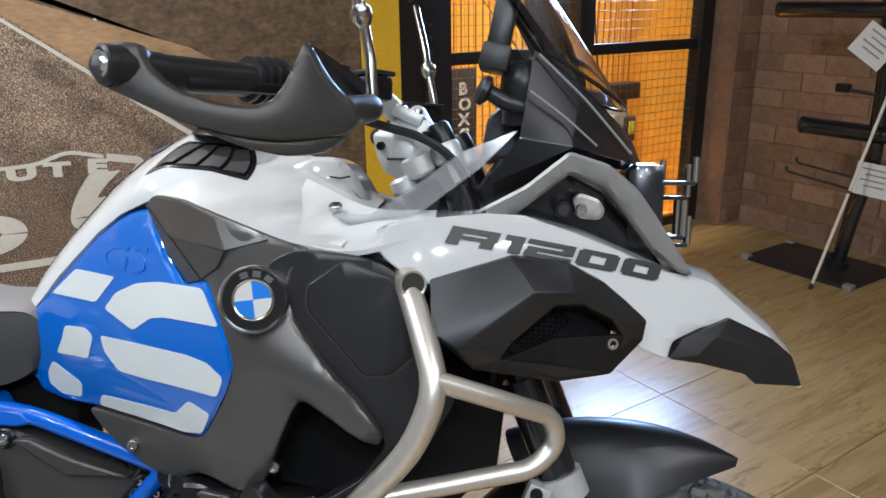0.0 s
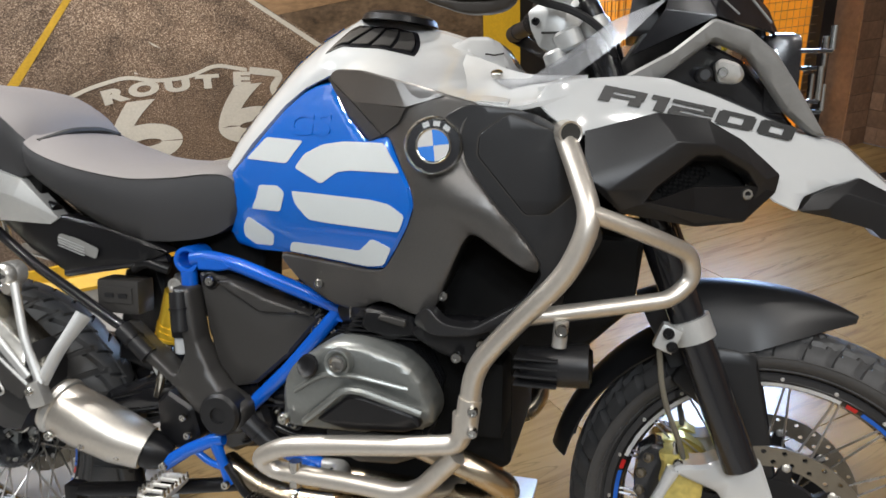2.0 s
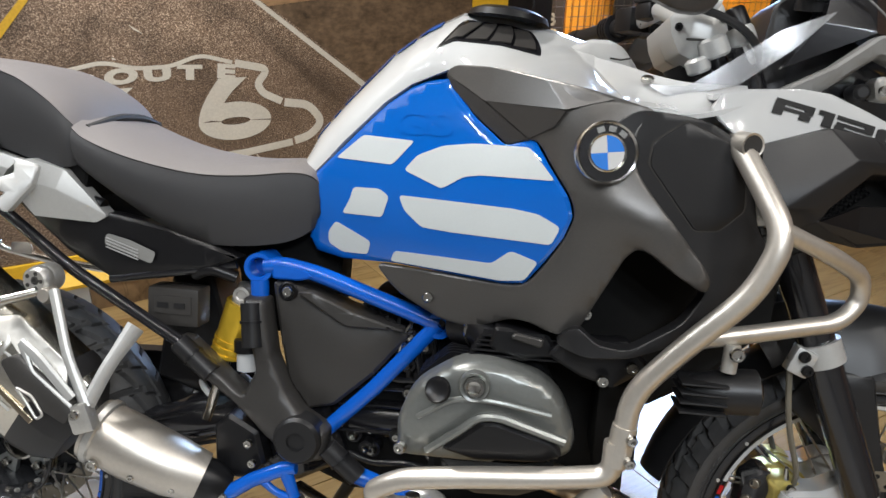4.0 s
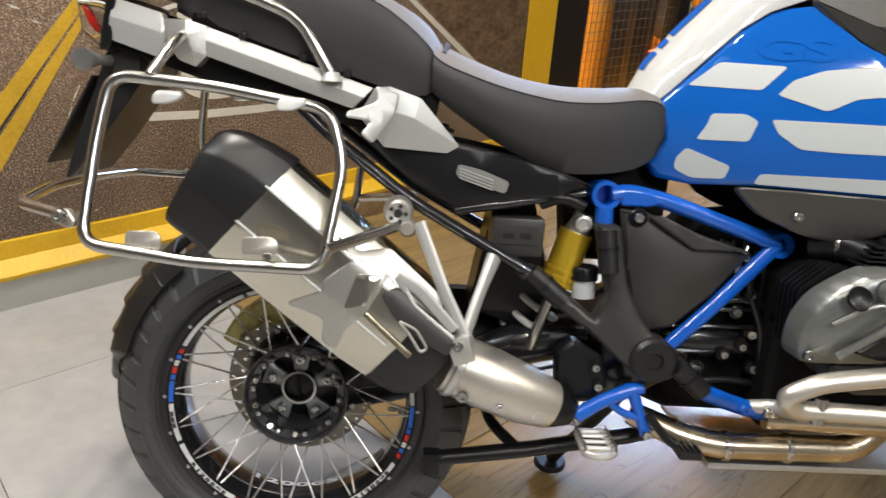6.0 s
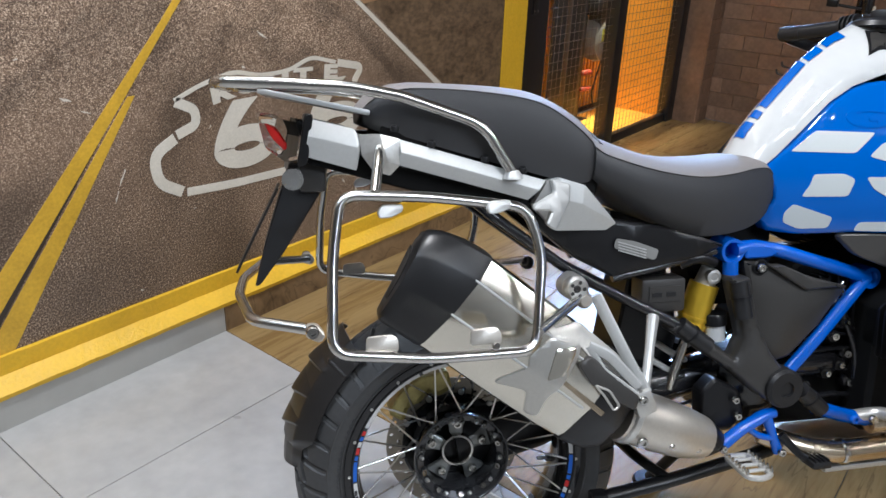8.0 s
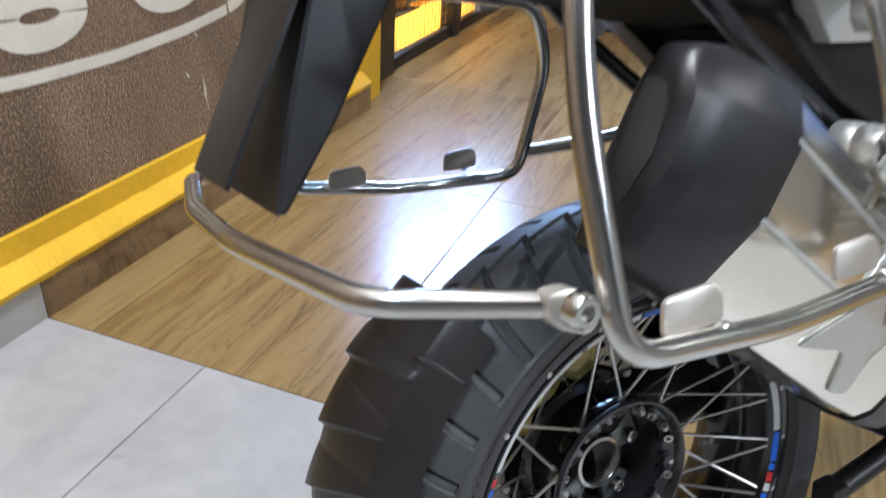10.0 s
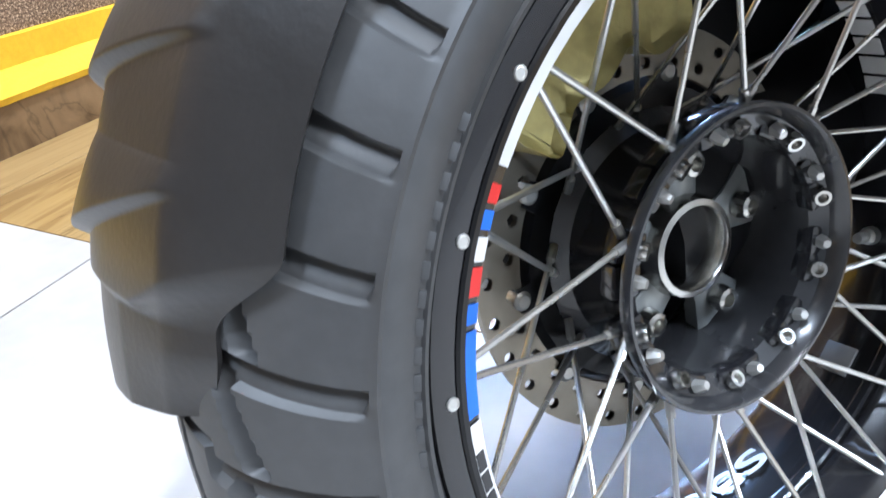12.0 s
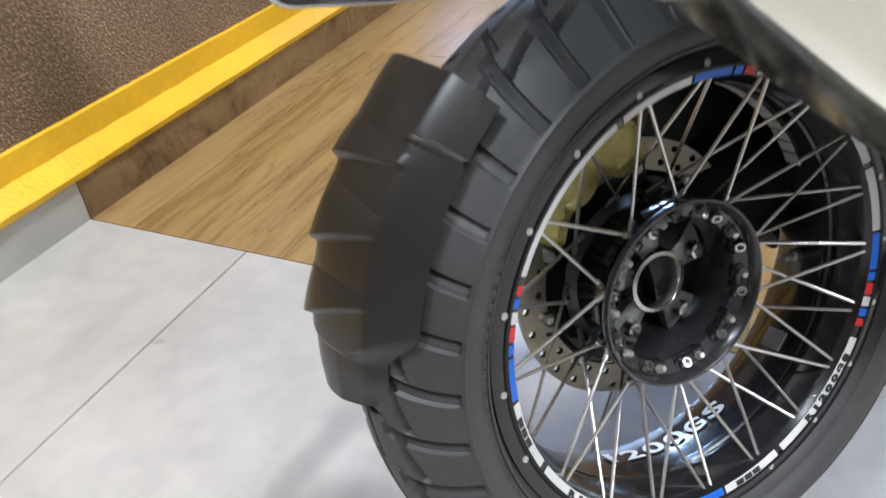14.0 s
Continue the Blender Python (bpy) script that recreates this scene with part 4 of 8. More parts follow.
    door = [(1.108, 0.982), (1.069, 0.954), (1.067, 0.926), (1.131, 0.848), (1.162, 0.849), (1.192, 0.876), (1.189, 0.922), (1.163, 0.960)]
    mid = (sum(p[0] for p in door) / 8, sum(p[1] for p in door) / 8)
    grown = [(mid[0] + (x - mid[0]) * 1.03, mid[1] + (z - mid[1]) * 1.025) for x, z in door]
    both("door_gap", on_shroud(grown), M_hollow, "dark gap round the inset panel", thick=0.01, edge=0.0, surf=lambda x, z: shroud_y(x) - 0.0046)
    both("shroud_door", on_shroud(door), M_black, "black inset panel of the shroud", thick=0.01, edge=0.002, surf=lambda x, z: shroud_y(x) - 0.0058)
    both("lower_cowl", [(0.985, -0.255, 0.690), (1.07, -0.262, 0.694), (1.10, -0.25, 0.66), (1.055, -0.25, 0.628), (1.01, -0.25, 0.64), (0.965, -0.24, 0.665)], M_satin, "black lower cowl", thick=0.03, bulge=0.004)
    d = Vector((0.16, -1.0, 0.08))
    c = Vector((1.013, -0.304, 0.938))
    bm = disc_part([(0.034, 0.004), (0.0365, 0.007), (0.0385, 0.004), (0.0385, -0.008), (0.034, -0.008)], c, d, 48, True)
    badge = part("badge", bm, M_chrome, bike, "round black and chrome badge with blue and white quarters")
    part("badge_ring", disc_part([(0.022, 0.0035), (0.0345, 0.0035), (0.0345, -0.01), (0.022, -0.01)], c, d, 48, True), M_gloss_black, badge)
    part("badge_line", disc_part([(0.0205, 0.0045), (0.0222, 0.0055), (0.0235, 0.0045)], c, d, 48), M_chrome, badge)
    fr = axis_to(c, d)
    for k in range(4):
        bm = bmesh.new()
        a0 = math.pi / 2 * k + 0.12
        vs = [bm.verts.new(fr @ Vector((0, 0, 0.0042)))] + [bm.verts.new(fr @ Vector((0.021 * math.cos(a0 + math.pi / 2 * j / 10), 0.021 * math.sin(a0 + math.pi / 2 * j / 10), 0.0042))) for j in range(11)]
        bm.faces.new(vs)
        part("badge_quarter", bm, M_white if k % 2 else mat("badge_blue", (0.02, 0.17, 0.6), 0.25, coat=0.6), badge)
    for a in (0.5, 0.0, -0.5):
        m = fr @ pose(0, 0, 0, 0, 0, -90 + math.degrees(a) - 8 + 90) @ Matrix.Translation((0, 0.0285, 0.004))
        part("badge_mark", boxed((-0.0045, -0.0035, -0.001), (0.0045, 0.0035, 0.0012), 0, m), M_chrome, badge)
    for p in ((1.012, -0.236, 0.723), (1.154, -0.262, 0.939), (0.789, -0.160, 0.711), (1.039, -0.262, 0.641), (1.075, -0.262, 0.662)):
        bolt(bike, p, (0.1, -1, 0), 0.0085, 0.006)


shroud()


# front: white beak with the model number, black tip, air duct, headlight frame, screen
def front_end():
    beak = on_white([(1.138, 0.998), (1.152, 1.020), (1.186, 1.027), (1.262, 1.034), (1.309, 1.031), (1.371, 1.010), (1.429, 0.987), (1.488, 0.960), (1.524, 0.954), (1.556, 0.944), (1.595, 0.911), (1.635, 0.877), (1.662, 0.845),
                     (1.64, 0.858), (1.60, 0.878), (1.575, 0.895), (1.535, 0.888), (1.497, 0.874), (1.489, 0.853), (1.455, 0.868), (1.42, 0.905), (1.36, 0.935), (1.30, 0.952), (1.235, 0.952), (1.19, 0.955), (1.155, 0.980)])
    w = both("beak_side", beak, M_white, "glossy white beak side", thick=0.008, bulge=0.003, step=0.02, spread=0.02, edge=0.002, surf=white_y)
    tip = {"a": (1.491, -0.153, 0.855), "b": (1.508, -0.143, 0.877), "c": (1.576, -0.102, 0.900), "d": (1.637, -0.078, 0.871), "e": (1.667, -0.068, 0.846), "f": (1.678, -0.076, 0.808),
           "g": (1.610, -0.105, 0.816), "h": (1.596, -0.108, 0.829), "i": (1.536, -0.132, 0.846), "k": (1.556, -0.122, 0.880), "l": (1.640, -0.094, 0.855), "m": (1.530, -0.143, 0.859)}
    faceted("beak_tip", tip, ["b c k", "c d l k", "d e f l", "a b k m", "m k l h i", "l f g h", "a m i"], M_black, "black faceted beak tip", thick=0.045)
    top = [(1.14, 1.02), (1.26, 1.034), (1.37, 1.012), (1.49, 0.962), (1.556, 0.944), (1.60, 0.906), (1.64, 0.874), (1.668, 0.842), (1.68, 0.81)]

    def ridge(u, v):
        k = min(int(u * 8), 7)
        f = u * 8 - k
        x, z = top[k][0] * (1 - f) + top[k + 1][0] * f, top[k][1] * (1 - f) + top[k + 1][1] * f
        y = white_y(x, z)
        return Vector((x + 0.012 * (1 - (2 * v - 1) ** 2), y + (2 * MID - 2 * y) * v, z - 0.004 + 0.012 * (1 - (2 * v - 1) ** 2)))

    part("beak_top", patch(ridge, 24, 10, thick=0.006), M_white, bike, "white beak top")
    # the model number along the beak, in wide square letters built of bars
    M_number = mat("number_grey", (0.016, 0.017, 0.018), 0.42)
    bars = {"R": ((0.0, 0.0, 0.42, 1.0), (0.42, 0.70, 1.62, 1.0), (1.24, 0.40, 1.62, 0.70), (0.42, 0.34, 1.24, 0.54), (1.10, 0.0, 1.56, 0.34), (1.24, 0.34, 1.50, 0.40)),
            "1": ((0.25, 0.0, 0.70, 1.0), (0.0, 0.70, 0.25, 1.0)),
            "2": ((0.0, 0.74, 1.72, 1.0), (1.30, 0.58, 1.72, 0.74), (0.05, 0.36, 1.72, 0.58), (0.0, 0.24, 0.44, 0.36), (0.0, 0.0, 1.72, 0.24)),
            "0": ((0.0, 0.10, 0.50, 0.90), (0.10, 0.0, 1.50, 0.10), (0.50, 0.10, 1.10, 0.26), (1.10, 0.10, 1.60, 0.90), (0.50, 0.74, 1.10, 0.90), (0.10, 0.90, 1.50, 1.0))}
    for ch, u0, u1 in (("R", 0.0, 0.212), ("1", 0.238, 0.325), ("2", 0.340, 0.560), ("0", 0.578, 0.775), ("0", 0.797, 0.985)):
        bm = bmesh.new()
        wide = max(q[2] for q in bars[ch])
        for ax, az, bx, bz in bars[ch]:
            ring = []
            for gx, gz in ((ax, az), (bx, az), (bx, bz), (ax, bz)):
                t = u0 + (u1 - u0) * gx / wide
                x, z = 1.217 + 0.265 * t + 0.0085 * gz, 1.0005 - 0.0435 * t - 0.009 * t * t + 0.0195 * gz
                ring.append(bm.verts.new((x, white_y(x, z) - 0.0040, z)))
            bm.faces.new(ring)
        r = bmesh.ops.extrude_face_region(bm, geom=bm.faces[:])
        bmesh.ops.translate(bm, vec=(0, -0.0008, 0), verts=[v for v in r["geom"] if isinstance(v, bmesh.types.BMVert)])
        part("letter", bm, M_number, w, "dark grey letter " + ch, 20)
    def duct_plane(x, z):
        return -0.730 + 0.41 * x - 0.046 * z

    shell = {"a": (1.204, -0.262, 0.960), "b": (1.294, -0.228, 0.985), "c": (1.359, -0.200, 0.977), "d": (1.407, -0.178, 0.951), "e": (1.437, -0.168, 0.926), "f": (1.460, -0.167, 0.905), "g": (1.456, -0.170, 0.883),
             "k": (1.236, -0.276, 0.884), "l": (1.321, -0.256, 0.948), "m": (1.369, -0.232, 0.946), "n": (1.420, -0.203, 0.918), "o": (1.441, -0.186, 0.899), "p": (1.207, -0.268, 0.899),
             "q": (1.254, -0.243, 0.855), "r": (1.352, -0.205, 0.834), "s": (1.416, -0.184, 0.841), "t": (1.282, -0.256, 0.868), "u": (1.296, -0.254, 0.888), "v": (1.346, -0.238, 0.931), "w": (1.378, -0.222, 0.931), "x": (1.416, -0.198, 0.909), "y": (1.429, -0.188, 0.891),
             "A": (1.292, -0.222, 0.874), "B": (1.304, -0.220, 0.889), "C": (1.346, -0.205, 0.922), "D": (1.376, -0.192, 0.922), "E": (1.408, -0.175, 0.903), "F": (1.418, -0.170, 0.891)}
    faceted("air_duct", shell, ["a b l k p", "b c m l", "c d n m", "d e o n", "e f o", "k l v u", "l m w v", "m n x w", "n o y x", "o f g y", "p k q", "k u t q", "t r q", "t s r", "y g s",
                                "u v C B", "v w D C", "w x E D", "x y F E", "t u B A"], M_black, "black faceted air duct under the beak", thick=0.06, soft=0.0025)
    mouth = [(1.290, 0.872), (1.303, 0.890), (1.346, 0.924), (1.378, 0.924), (1.410, 0.905), (1.420, 0.889), (1.40, 0.860), (1.34, 0.850)]

    def floor_y(x, z):
        return duct_plane(x, z) + 0.030

    mesh = both("duct_mouth", [(x, floor_y(x, z), z) for x, z in mouth], M_matt, "dark duct mouth", thick=0.01, edge=0.0, surf=floor_y)
    plate = {"a": (1.284, -0.252, 0.867), "b": (1.347, -0.216, 0.889), "c": (1.426, -0.188, 0.890), "d": (1.456, -0.171, 0.882), "e": (1.416, -0.186, 0.842), "f": (1.352, -0.208, 0.836)}
    faceted("duct_plate", plate, ["a b f", "b c e f", "c d e"], M_satin, "satin black lower plate of the duct", thick=0.01)
    for i in range(4):
        for j in range(8):
            x, z = 1.298 + 0.0070 * j + 0.006 * i, 0.889 + 0.0048 * j - 0.0060 * i
            part("honeycomb", disc_part([(0.0028, 0.0003), (0.0035, 0.0016), (0.0041, -0.002)], (x, floor_y(x, z) - 0.001, z), (0.38, -1, 0), 6), M_satin, mesh)
    bolt(bike, (1.416, -0.187, 0.879), (0.3, -1, 0.1), 0.0085, 0.006)
    frame_ = [(1.238, -0.150, 1.030), (1.309, -0.168, 1.068), (1.361, -0.186, 1.110), (1.409, -0.173, 1.095), (1.446, -0.157, 1.066), (1.471, -0.138, 1.034), (1.527, -0.100, 0.955), (1.508, -0.103, 0.958), (1.468, -0.119, 0.990), (1.428, -0.147, 1.041), (1.408, -0.160, 1.065), (1.363, -0.174, 1.083), (1.33, -0.168, 1.057), (1.292, -0.160, 1.028)]
    both("headlight_frame", frame_, M_foil, "grey headlight frame", thick=0.03, bulge=0.006, spread=0.01, edge=0.004)
    lamp = part("headlight", skin([(1.27, -0.10, 1.02), (1.36, -0.12, 1.085), (1.41, -0.115, 1.06), (1.475, -0.08, 0.985), (1.50, -0.06, 0.955), (1.40, -0.09, 0.985), (1.30, -0.10, 0.99)], 0.22, 0.004), M_gloss_black, bike, "black headlight housing")
    part("lens", boxed((1.44, -0.095, 0.985), (1.49, 0.119, 1.10), 0.014), M_gloss_black, lamp, "glossy black headlight face")
    for y, x, z0, z1 in ((-0.085, 1.528, 1.075, 1.108), (-0.10, 1.512, 1.005, 1.052), (-0.06, 1.526, 0.992, 1.03), (-0.03, 1.530, 1.055, 1.10), (0.03, 1.528, 1.0, 1.05), (0.08, 1.515, 1.05, 1.11)):
        part("reflector", tube([(x, y, z0), (x + 0.001, y, z1)], 0.005, 0, 12), M_chrome, lamp, "chrome headlight reflector")
        part("reflector_foot", boxed((1.485, y - 0.008, z0 - 0.004), (x, y + 0.008, z0 + 0.002), 0.002), M_gloss_black, lamp)
    part("bracket", skin([(1.368, -0.150, 1.052), (1.376, -0.158, 1.060), (1.40, -0.158, 1.052), (1.408, -0.154, 1.038), (1.402, -0.150, 1.026), (1.375, -0.15, 1.028)], 0.03, 0.003, 0.02), M_alloy, bike, "grey alloy bracket")
    bolt(bike, (1.378, -0.160, 1.040), (0, -1, 0), 0.007, 0.006)
    part("rubber_mount", disc_part([(0, 0.008), (0.007, 0.008), (0.011, 0.004), (0.011, -0.03)], (1.357, -0.140, 1.038), (0, -1, 0), 18), M_black, bike)
 
    cowl = {"a": (1.316, -0.130, 1.238), "b": (1.380, -0.085, 1.200), "c": (1.452, -0.018, 1.140), "d": (1.446, -0.110, 1.098), "e": (1.366, -0.142, 1.118), "f": (1.256, -0.128, 1.066), "g": (1.300, -0.136, 1.128), "h": (1.468, -0.06, 1.085)}
    faceted("cowl", cowl, ["a b e g", "b c d e", "g e f", "c h d"], M_gloss_black, "glossy black faceted cowl below the screen", thick=0.02)
    # highlights along the glossy cowl's edges, built as thin pale tubes
    part("cowl_edge", tube([(1.322, -0.136, 1.232), (1.384, -0.120, 1.176), (1.442, -0.112, 1.110)], 0.0018, 0.02, 6), M_foil, bike, "pale line put in for the bright gloss on the cowl's edge")
    part("cowl_edge", tube([(1.312, -0.142, 1.186), (1.360, -0.145, 1.150), (1.396, -0.142, 1.118)], 0.0014, 0.02, 6), M_foil, bike, "pale line put in for the bright gloss on the cowl's edge")

    def screen(u, v):
        s = 2 * v - 1
        return Vector((1.447 - 0.118 * s * s - 0.19 * u - 0.02 * u * u, MID + (0.141 + 0.03 * u) * s, 1.178 + 0.060 * s * s + 0.30 * u - 0.02 * u * s * s))

    part("windscreen", patch(screen, 14, 18, thick=0.003), M_clear, bike, "clear upright windscreen")
    part("screen_rim", tube([screen(0, v / 16) for v in range(17)], 0.003, 0, 8), M_gloss_black, bike, "black lower rim of the screen")
    for v0, v1 in ((0.06, 0.40), (0.60, 0.94)):
        part("screen_brace", patch(lambda a, b: screen(0.02 + 0.75 * a, v0 + (v1 - v0) * (0.25 + 0.5 * b) * (1 - 0.6 * a)) + Vector((-0.028, 0, -0.014)), 8, 4, thick=0.006), M_black, bike, "black brace behind the screen")
    defl = [(1.068, -0.185, 1.030), (1.097, -0.20, 1.014), (1.183, -0.20, 1.034), (1.253, -0.19, 1.087), (1.30, -0.18, 1.135), (1.232, -0.185, 1.108), (1.17, -0.185, 1.063), (1.12, -0.185, 1.03)]
    both("wind_deflector", defl, M_smoke, "translucent grey wind deflector", thick=0.003, edge=0.0)
    # instruments, horn-shaped mount and cables behind the screen
 
    part("instrument_housing", skin([(1.245, -0.06, 1.10), (1.255, -0.06, 1.16), (1.275, -0.06, 1.18), (1.31, -0.06, 1.16), (1.30, -0.06, 1.10)], 0.14, 0.006), M_black, bike, "black instrument housing")
    dome = part("rubber_dome", disc_part([(0, 0.036), (0.012, 0.034), (0.022, 0.027), (0.029, 0.014), (0.031, 0.0), (0.028, -0.02), (0.030, -0.045)], (1.303, -0.095, 1.196), (-0.05, -0.25, 1), 24), M_black, bike, "black rounded mount")
    part("knob_arm", tube([(1.318, -0.112, 1.166), (1.285, -0.118, 1.172), (1.258, -0.118, 1.188)], [0.012, 0.011, 0.010], 0.01, 14), M_black, dome)
    part("knob", disc_part([(0, 0.008), (0.012, 0.008), (0.019, 0.003), (0.020, -0.004), (0.012, -0.009)], (1.252, -0.118, 1.190), (-1, -0.2, 0.45), 18), M_black, dome, "black turning knob")
    part("device_mount", boxed((-0.013, -0.02, -0.045), (0.016, 0.02, 0.045), 0.006, Matrix.Translation((1.272, -0.105, 1.268)) @ pose(0, 0, 0, 0, 12, 0)), M_satin, bike, "black device mount")
    part("mount_head", boxed((-0.016, -0.026, -0.018), (0.022, 0.026, 0.016), 0.006, Matrix.Translation((1.264, -0.110, 1.232)) @ pose(0, 0, 0, 0, 12, 0)), M_black, bike)


front_end()


# handlebar, guards, mirrors, top yoke, fork
def controls():
    turn = Matrix.Translation((1.13, MID, 1.05)) @ pose(0, 0, 0, 0, 0, -6.5) @ Matrix.Translation((-1.13, -MID, -1.05))
    for s in (1, -1):
        def P(x, y, z):
            p = (x, y, z) if s == 1 else other((x, y, z))
            return (turn @ Vector(p)) if s == -1 else Vector(p)
        part("handlebar", tube([P(1.155, -0.02, 1.146), P(1.140, -0.06, 1.158), P(1.112, -0.125, 1.184), P(1.085, -0.215, 1.178), P(0.946, -0.438, 1.168)], [0.0155, 0.0155, 0.0155, 0.0125, 0.0125], 0, 14), M_silver, bike, "silver handlebar")
        part("grip", tube([P(1.045, -0.280, 1.176), P(0.958, -0.418, 1.169)], 0.0175, 0, 14), M_black, bike, "black rubber grip")
        for k in range(4):
            part("grip_ring", tube([P(1.036 - 0.0062 * k, -0.294 - 0.009 * k, 1.175), P(1.034 - 0.0062 * k, -0.2975 - 0.009 * k, 1.175)], 0.0275 - 0.0012 * k, 0, 20), M_black, bike)
        d = P(0.941, -0.443, 1.168) - P(1.045, -0.280, 1.176)
        part("bar_end", disc_part([(0.006, 0.003), (0.0105, 0.004), (0.0125, 0.001), (0.0125, -0.006), (0.010, -0.01)], P(0.9365, -0.4600, 1.169), d, 24), M_alloy, bike, "silver bar end weight")
        part("bar_end_ring", disc_part([(0.0125, 0.002), (0.0145, 0.005), (0.0180, 0.003), (0.0185, -0.004), (0.0185, -0.016)], P(0.9365, -0.4600, 1.169), d, 24), M_black, bike)
        part("bar_end_screw", disc_part([(0, 0.004), (0.006, 0.006), (0.009, 0.003)], P(0.9365, -0.4600, 1.169), d, 6), M_chrome, bike)
        part("end_collar", tube([P(0.938, -0.458, 1.168), P(0.962, -0.412, 1.169)], 0.0190, 0, 16), M_black, bike)

        def guard_y(x, z, lift=0.0):
            y = -0.455 + 0.69 * (x - 0.94) - lift - 0.016 * math.sin(min(max((x - 0.94) / 0.18, 0), 1) * math.pi)
            return y if s == 1 else 2 * MID - y

        def G(pts):
            return [(x, guard_y(x, z), z) for x, z in pts]

        body = G([(0.925, 1.175), (0.933, 1.187), (0.949, 1.191), (0.963, 1.190), (0.968, 1.172), (0.979, 1.158), (0.997, 1.147), (1.023, 1.140), (1.050, 1.139), (1.062, 1.146), (1.072, 1.162), (1.081, 1.185), (1.0885, 1.207), (1.093, 1.204), (1.104, 1.180), (1.118, 1.160), (1.134, 1.148), (1.134, 1.134), (1.122, 1.117), (1.098, 1.112), (1.068, 1.107), (1.035, 1.110), (0.995, 1.120), (0.950, 1.142), (0.932, 1.151), (0.924, 1.163)])
        if s == -1:
            bend = [Matrix.Translation((1.13, MID, 1.05)) @ pose(0, 0, 0, 0, 0, -6.5) @ Matrix.Translation((-1.13, -MID, -1.05))]
        else:
            bend = []

        def guard_part(name, pts, material, label, lift=0.0, thick=0.014, bulge=0.004):
            bm = skin(pts, thick, bulge, 0.008, 0.003, spread=0.012, corner=0.01, surf=lambda x, z: guard_y(x, z, lift))
            for m in bend:
                bmesh.ops.transform(bm, matrix=m, verts=bm.verts)
            return part(name, bm, material, bike, label, 50)

        guard_part("hand_guard", body, M_dark, "black plastic hand guard", 0.002, 0.010, 0.006)
        guard_part("guard_lip", G([(0.997, 1.1185), (1.035, 1.1115), (1.068, 1.1085), (1.098, 1.1135), (1.122, 1.119), (1.111, 1.104), (1.094, 1.096), (1.067, 1.093), (1.034, 1.102)]), M_dark, "grey lower lip of the hand guard", -0.004)
        guard_part("guard_rib", G([(1.0885, 1.2045), (1.0925, 1.2035), (1.103, 1.180), (1.117, 1.158), (1.130, 1.146), (1.124, 1.144), (1.110, 1.156), (1.097, 1.178)]), M_trim, "pale edge of the guard wing", 0.004, 0.004, 0.001)
        part("guard_bracket", tube([P(1.118, -0.325, 1.142), P(1.135, -0.27, 1.150), P(1.12, -0.225, 1.160)], [0.016, 0.016, 0.013], 0.01, 12), M_dark, bike, "black guard bracket")
        part("guard_top", tube([P(1.089, -0.352, 1.204), P(1.105, -0.29, 1.185), P(1.112, -0.25, 1.175)], [0.004, 0.012, 0.016], 0, 6), M_black, bike)
        bolt(bike, P(1.124, -0.262, 1.149), (-0.5, -s, 0.1), 0.008, 0.006)
        part("switch_block", boxed((-0.03, -0.024, -0.022), (0.03, 0.024, 0.024), 0.008, Matrix.Translation(P(1.068, -0.242, 1.180)) @ pose(0, 0, 0, 0, 0, -34 * s)), M_satin, bike, "black switch block")
        part("lever", tube([P(1.10, -0.225, 1.168), P(1.09, -0.28, 1.165), P(1.02, -0.39, 1.160), P(0.995, -0.42, 1.158)], 0.006, 0.03, 8, False, 0.6), M_satin, bike, "black hand lever")
        m_ = Matrix.Translation(P(1.105, -0.165, 1.185)) @ pose(0, 0, 0, 0, 0, -38 * s)
        tank_ = part("reservoir", boxed((-0.036, -0.019, -0.016), (0.036, 0.019, 0.014), 0.007, m_), M_satin, bike, "black fluid reservoir")
        part("reservoir_lid", boxed((-0.038, -0.021, 0.0142), (0.038, 0.021, 0.0205), 0.003, m_), M_black, tank_)
        part("reservoir_glass", disc_part([(0, 0.001), (0.006, 0.001), (0.009, 0.003), (0.010, -0.002)], m_ @ Vector((0.016, -0.019 * s, 0.0)), m_.to_3x3() @ Vector((0, -s, 0)), 18), M_gloss_black, tank_)
        stem = [P(1.124, -0.20, 1.170), P(1.121, -0.20, 1.215), P(1.113, -0.20, 1.258), P(1.098, -0.225, 1.31), P(1.06, -0.30, 1.40)]
        part("mirror_stem", tube(stem, [0.0075, 0.007, 0.0062, 0.0065, 0.0065], 0, 12), M_chrome, bike, "bright mirror stem")
        part("stem_joint", disc_part([(0, 0.016), (0.008, 0.014), (0.013, 0.006), (0.013, -0.006), (0.008, -0.014), (0, -0.016)], P(1.110, -0.203, 1.268), (-0.2, -0.3 * s, 1), 18), M_chrome, bike)
        part("mirror", skin([tuple(P(x, -0.40 + 0.12 * k, z)) for k, x, z in ((0, 1.055, 1.43), (0, 1.055, 1.49), (1, 1.05, 1.51), (2, 1.05, 1.49), (2, 1.055, 1.42), (1, 1.055, 1.40))], 0.03, 0.0, 0.2, 0), M_satin, bike, "black mirror housing")
        part("stem_nut", tube([P(1.09, -0.20, 1.17), P(1.088, -0.212, 1.205)], 0.011, 0, 8), M_chrome, bike)
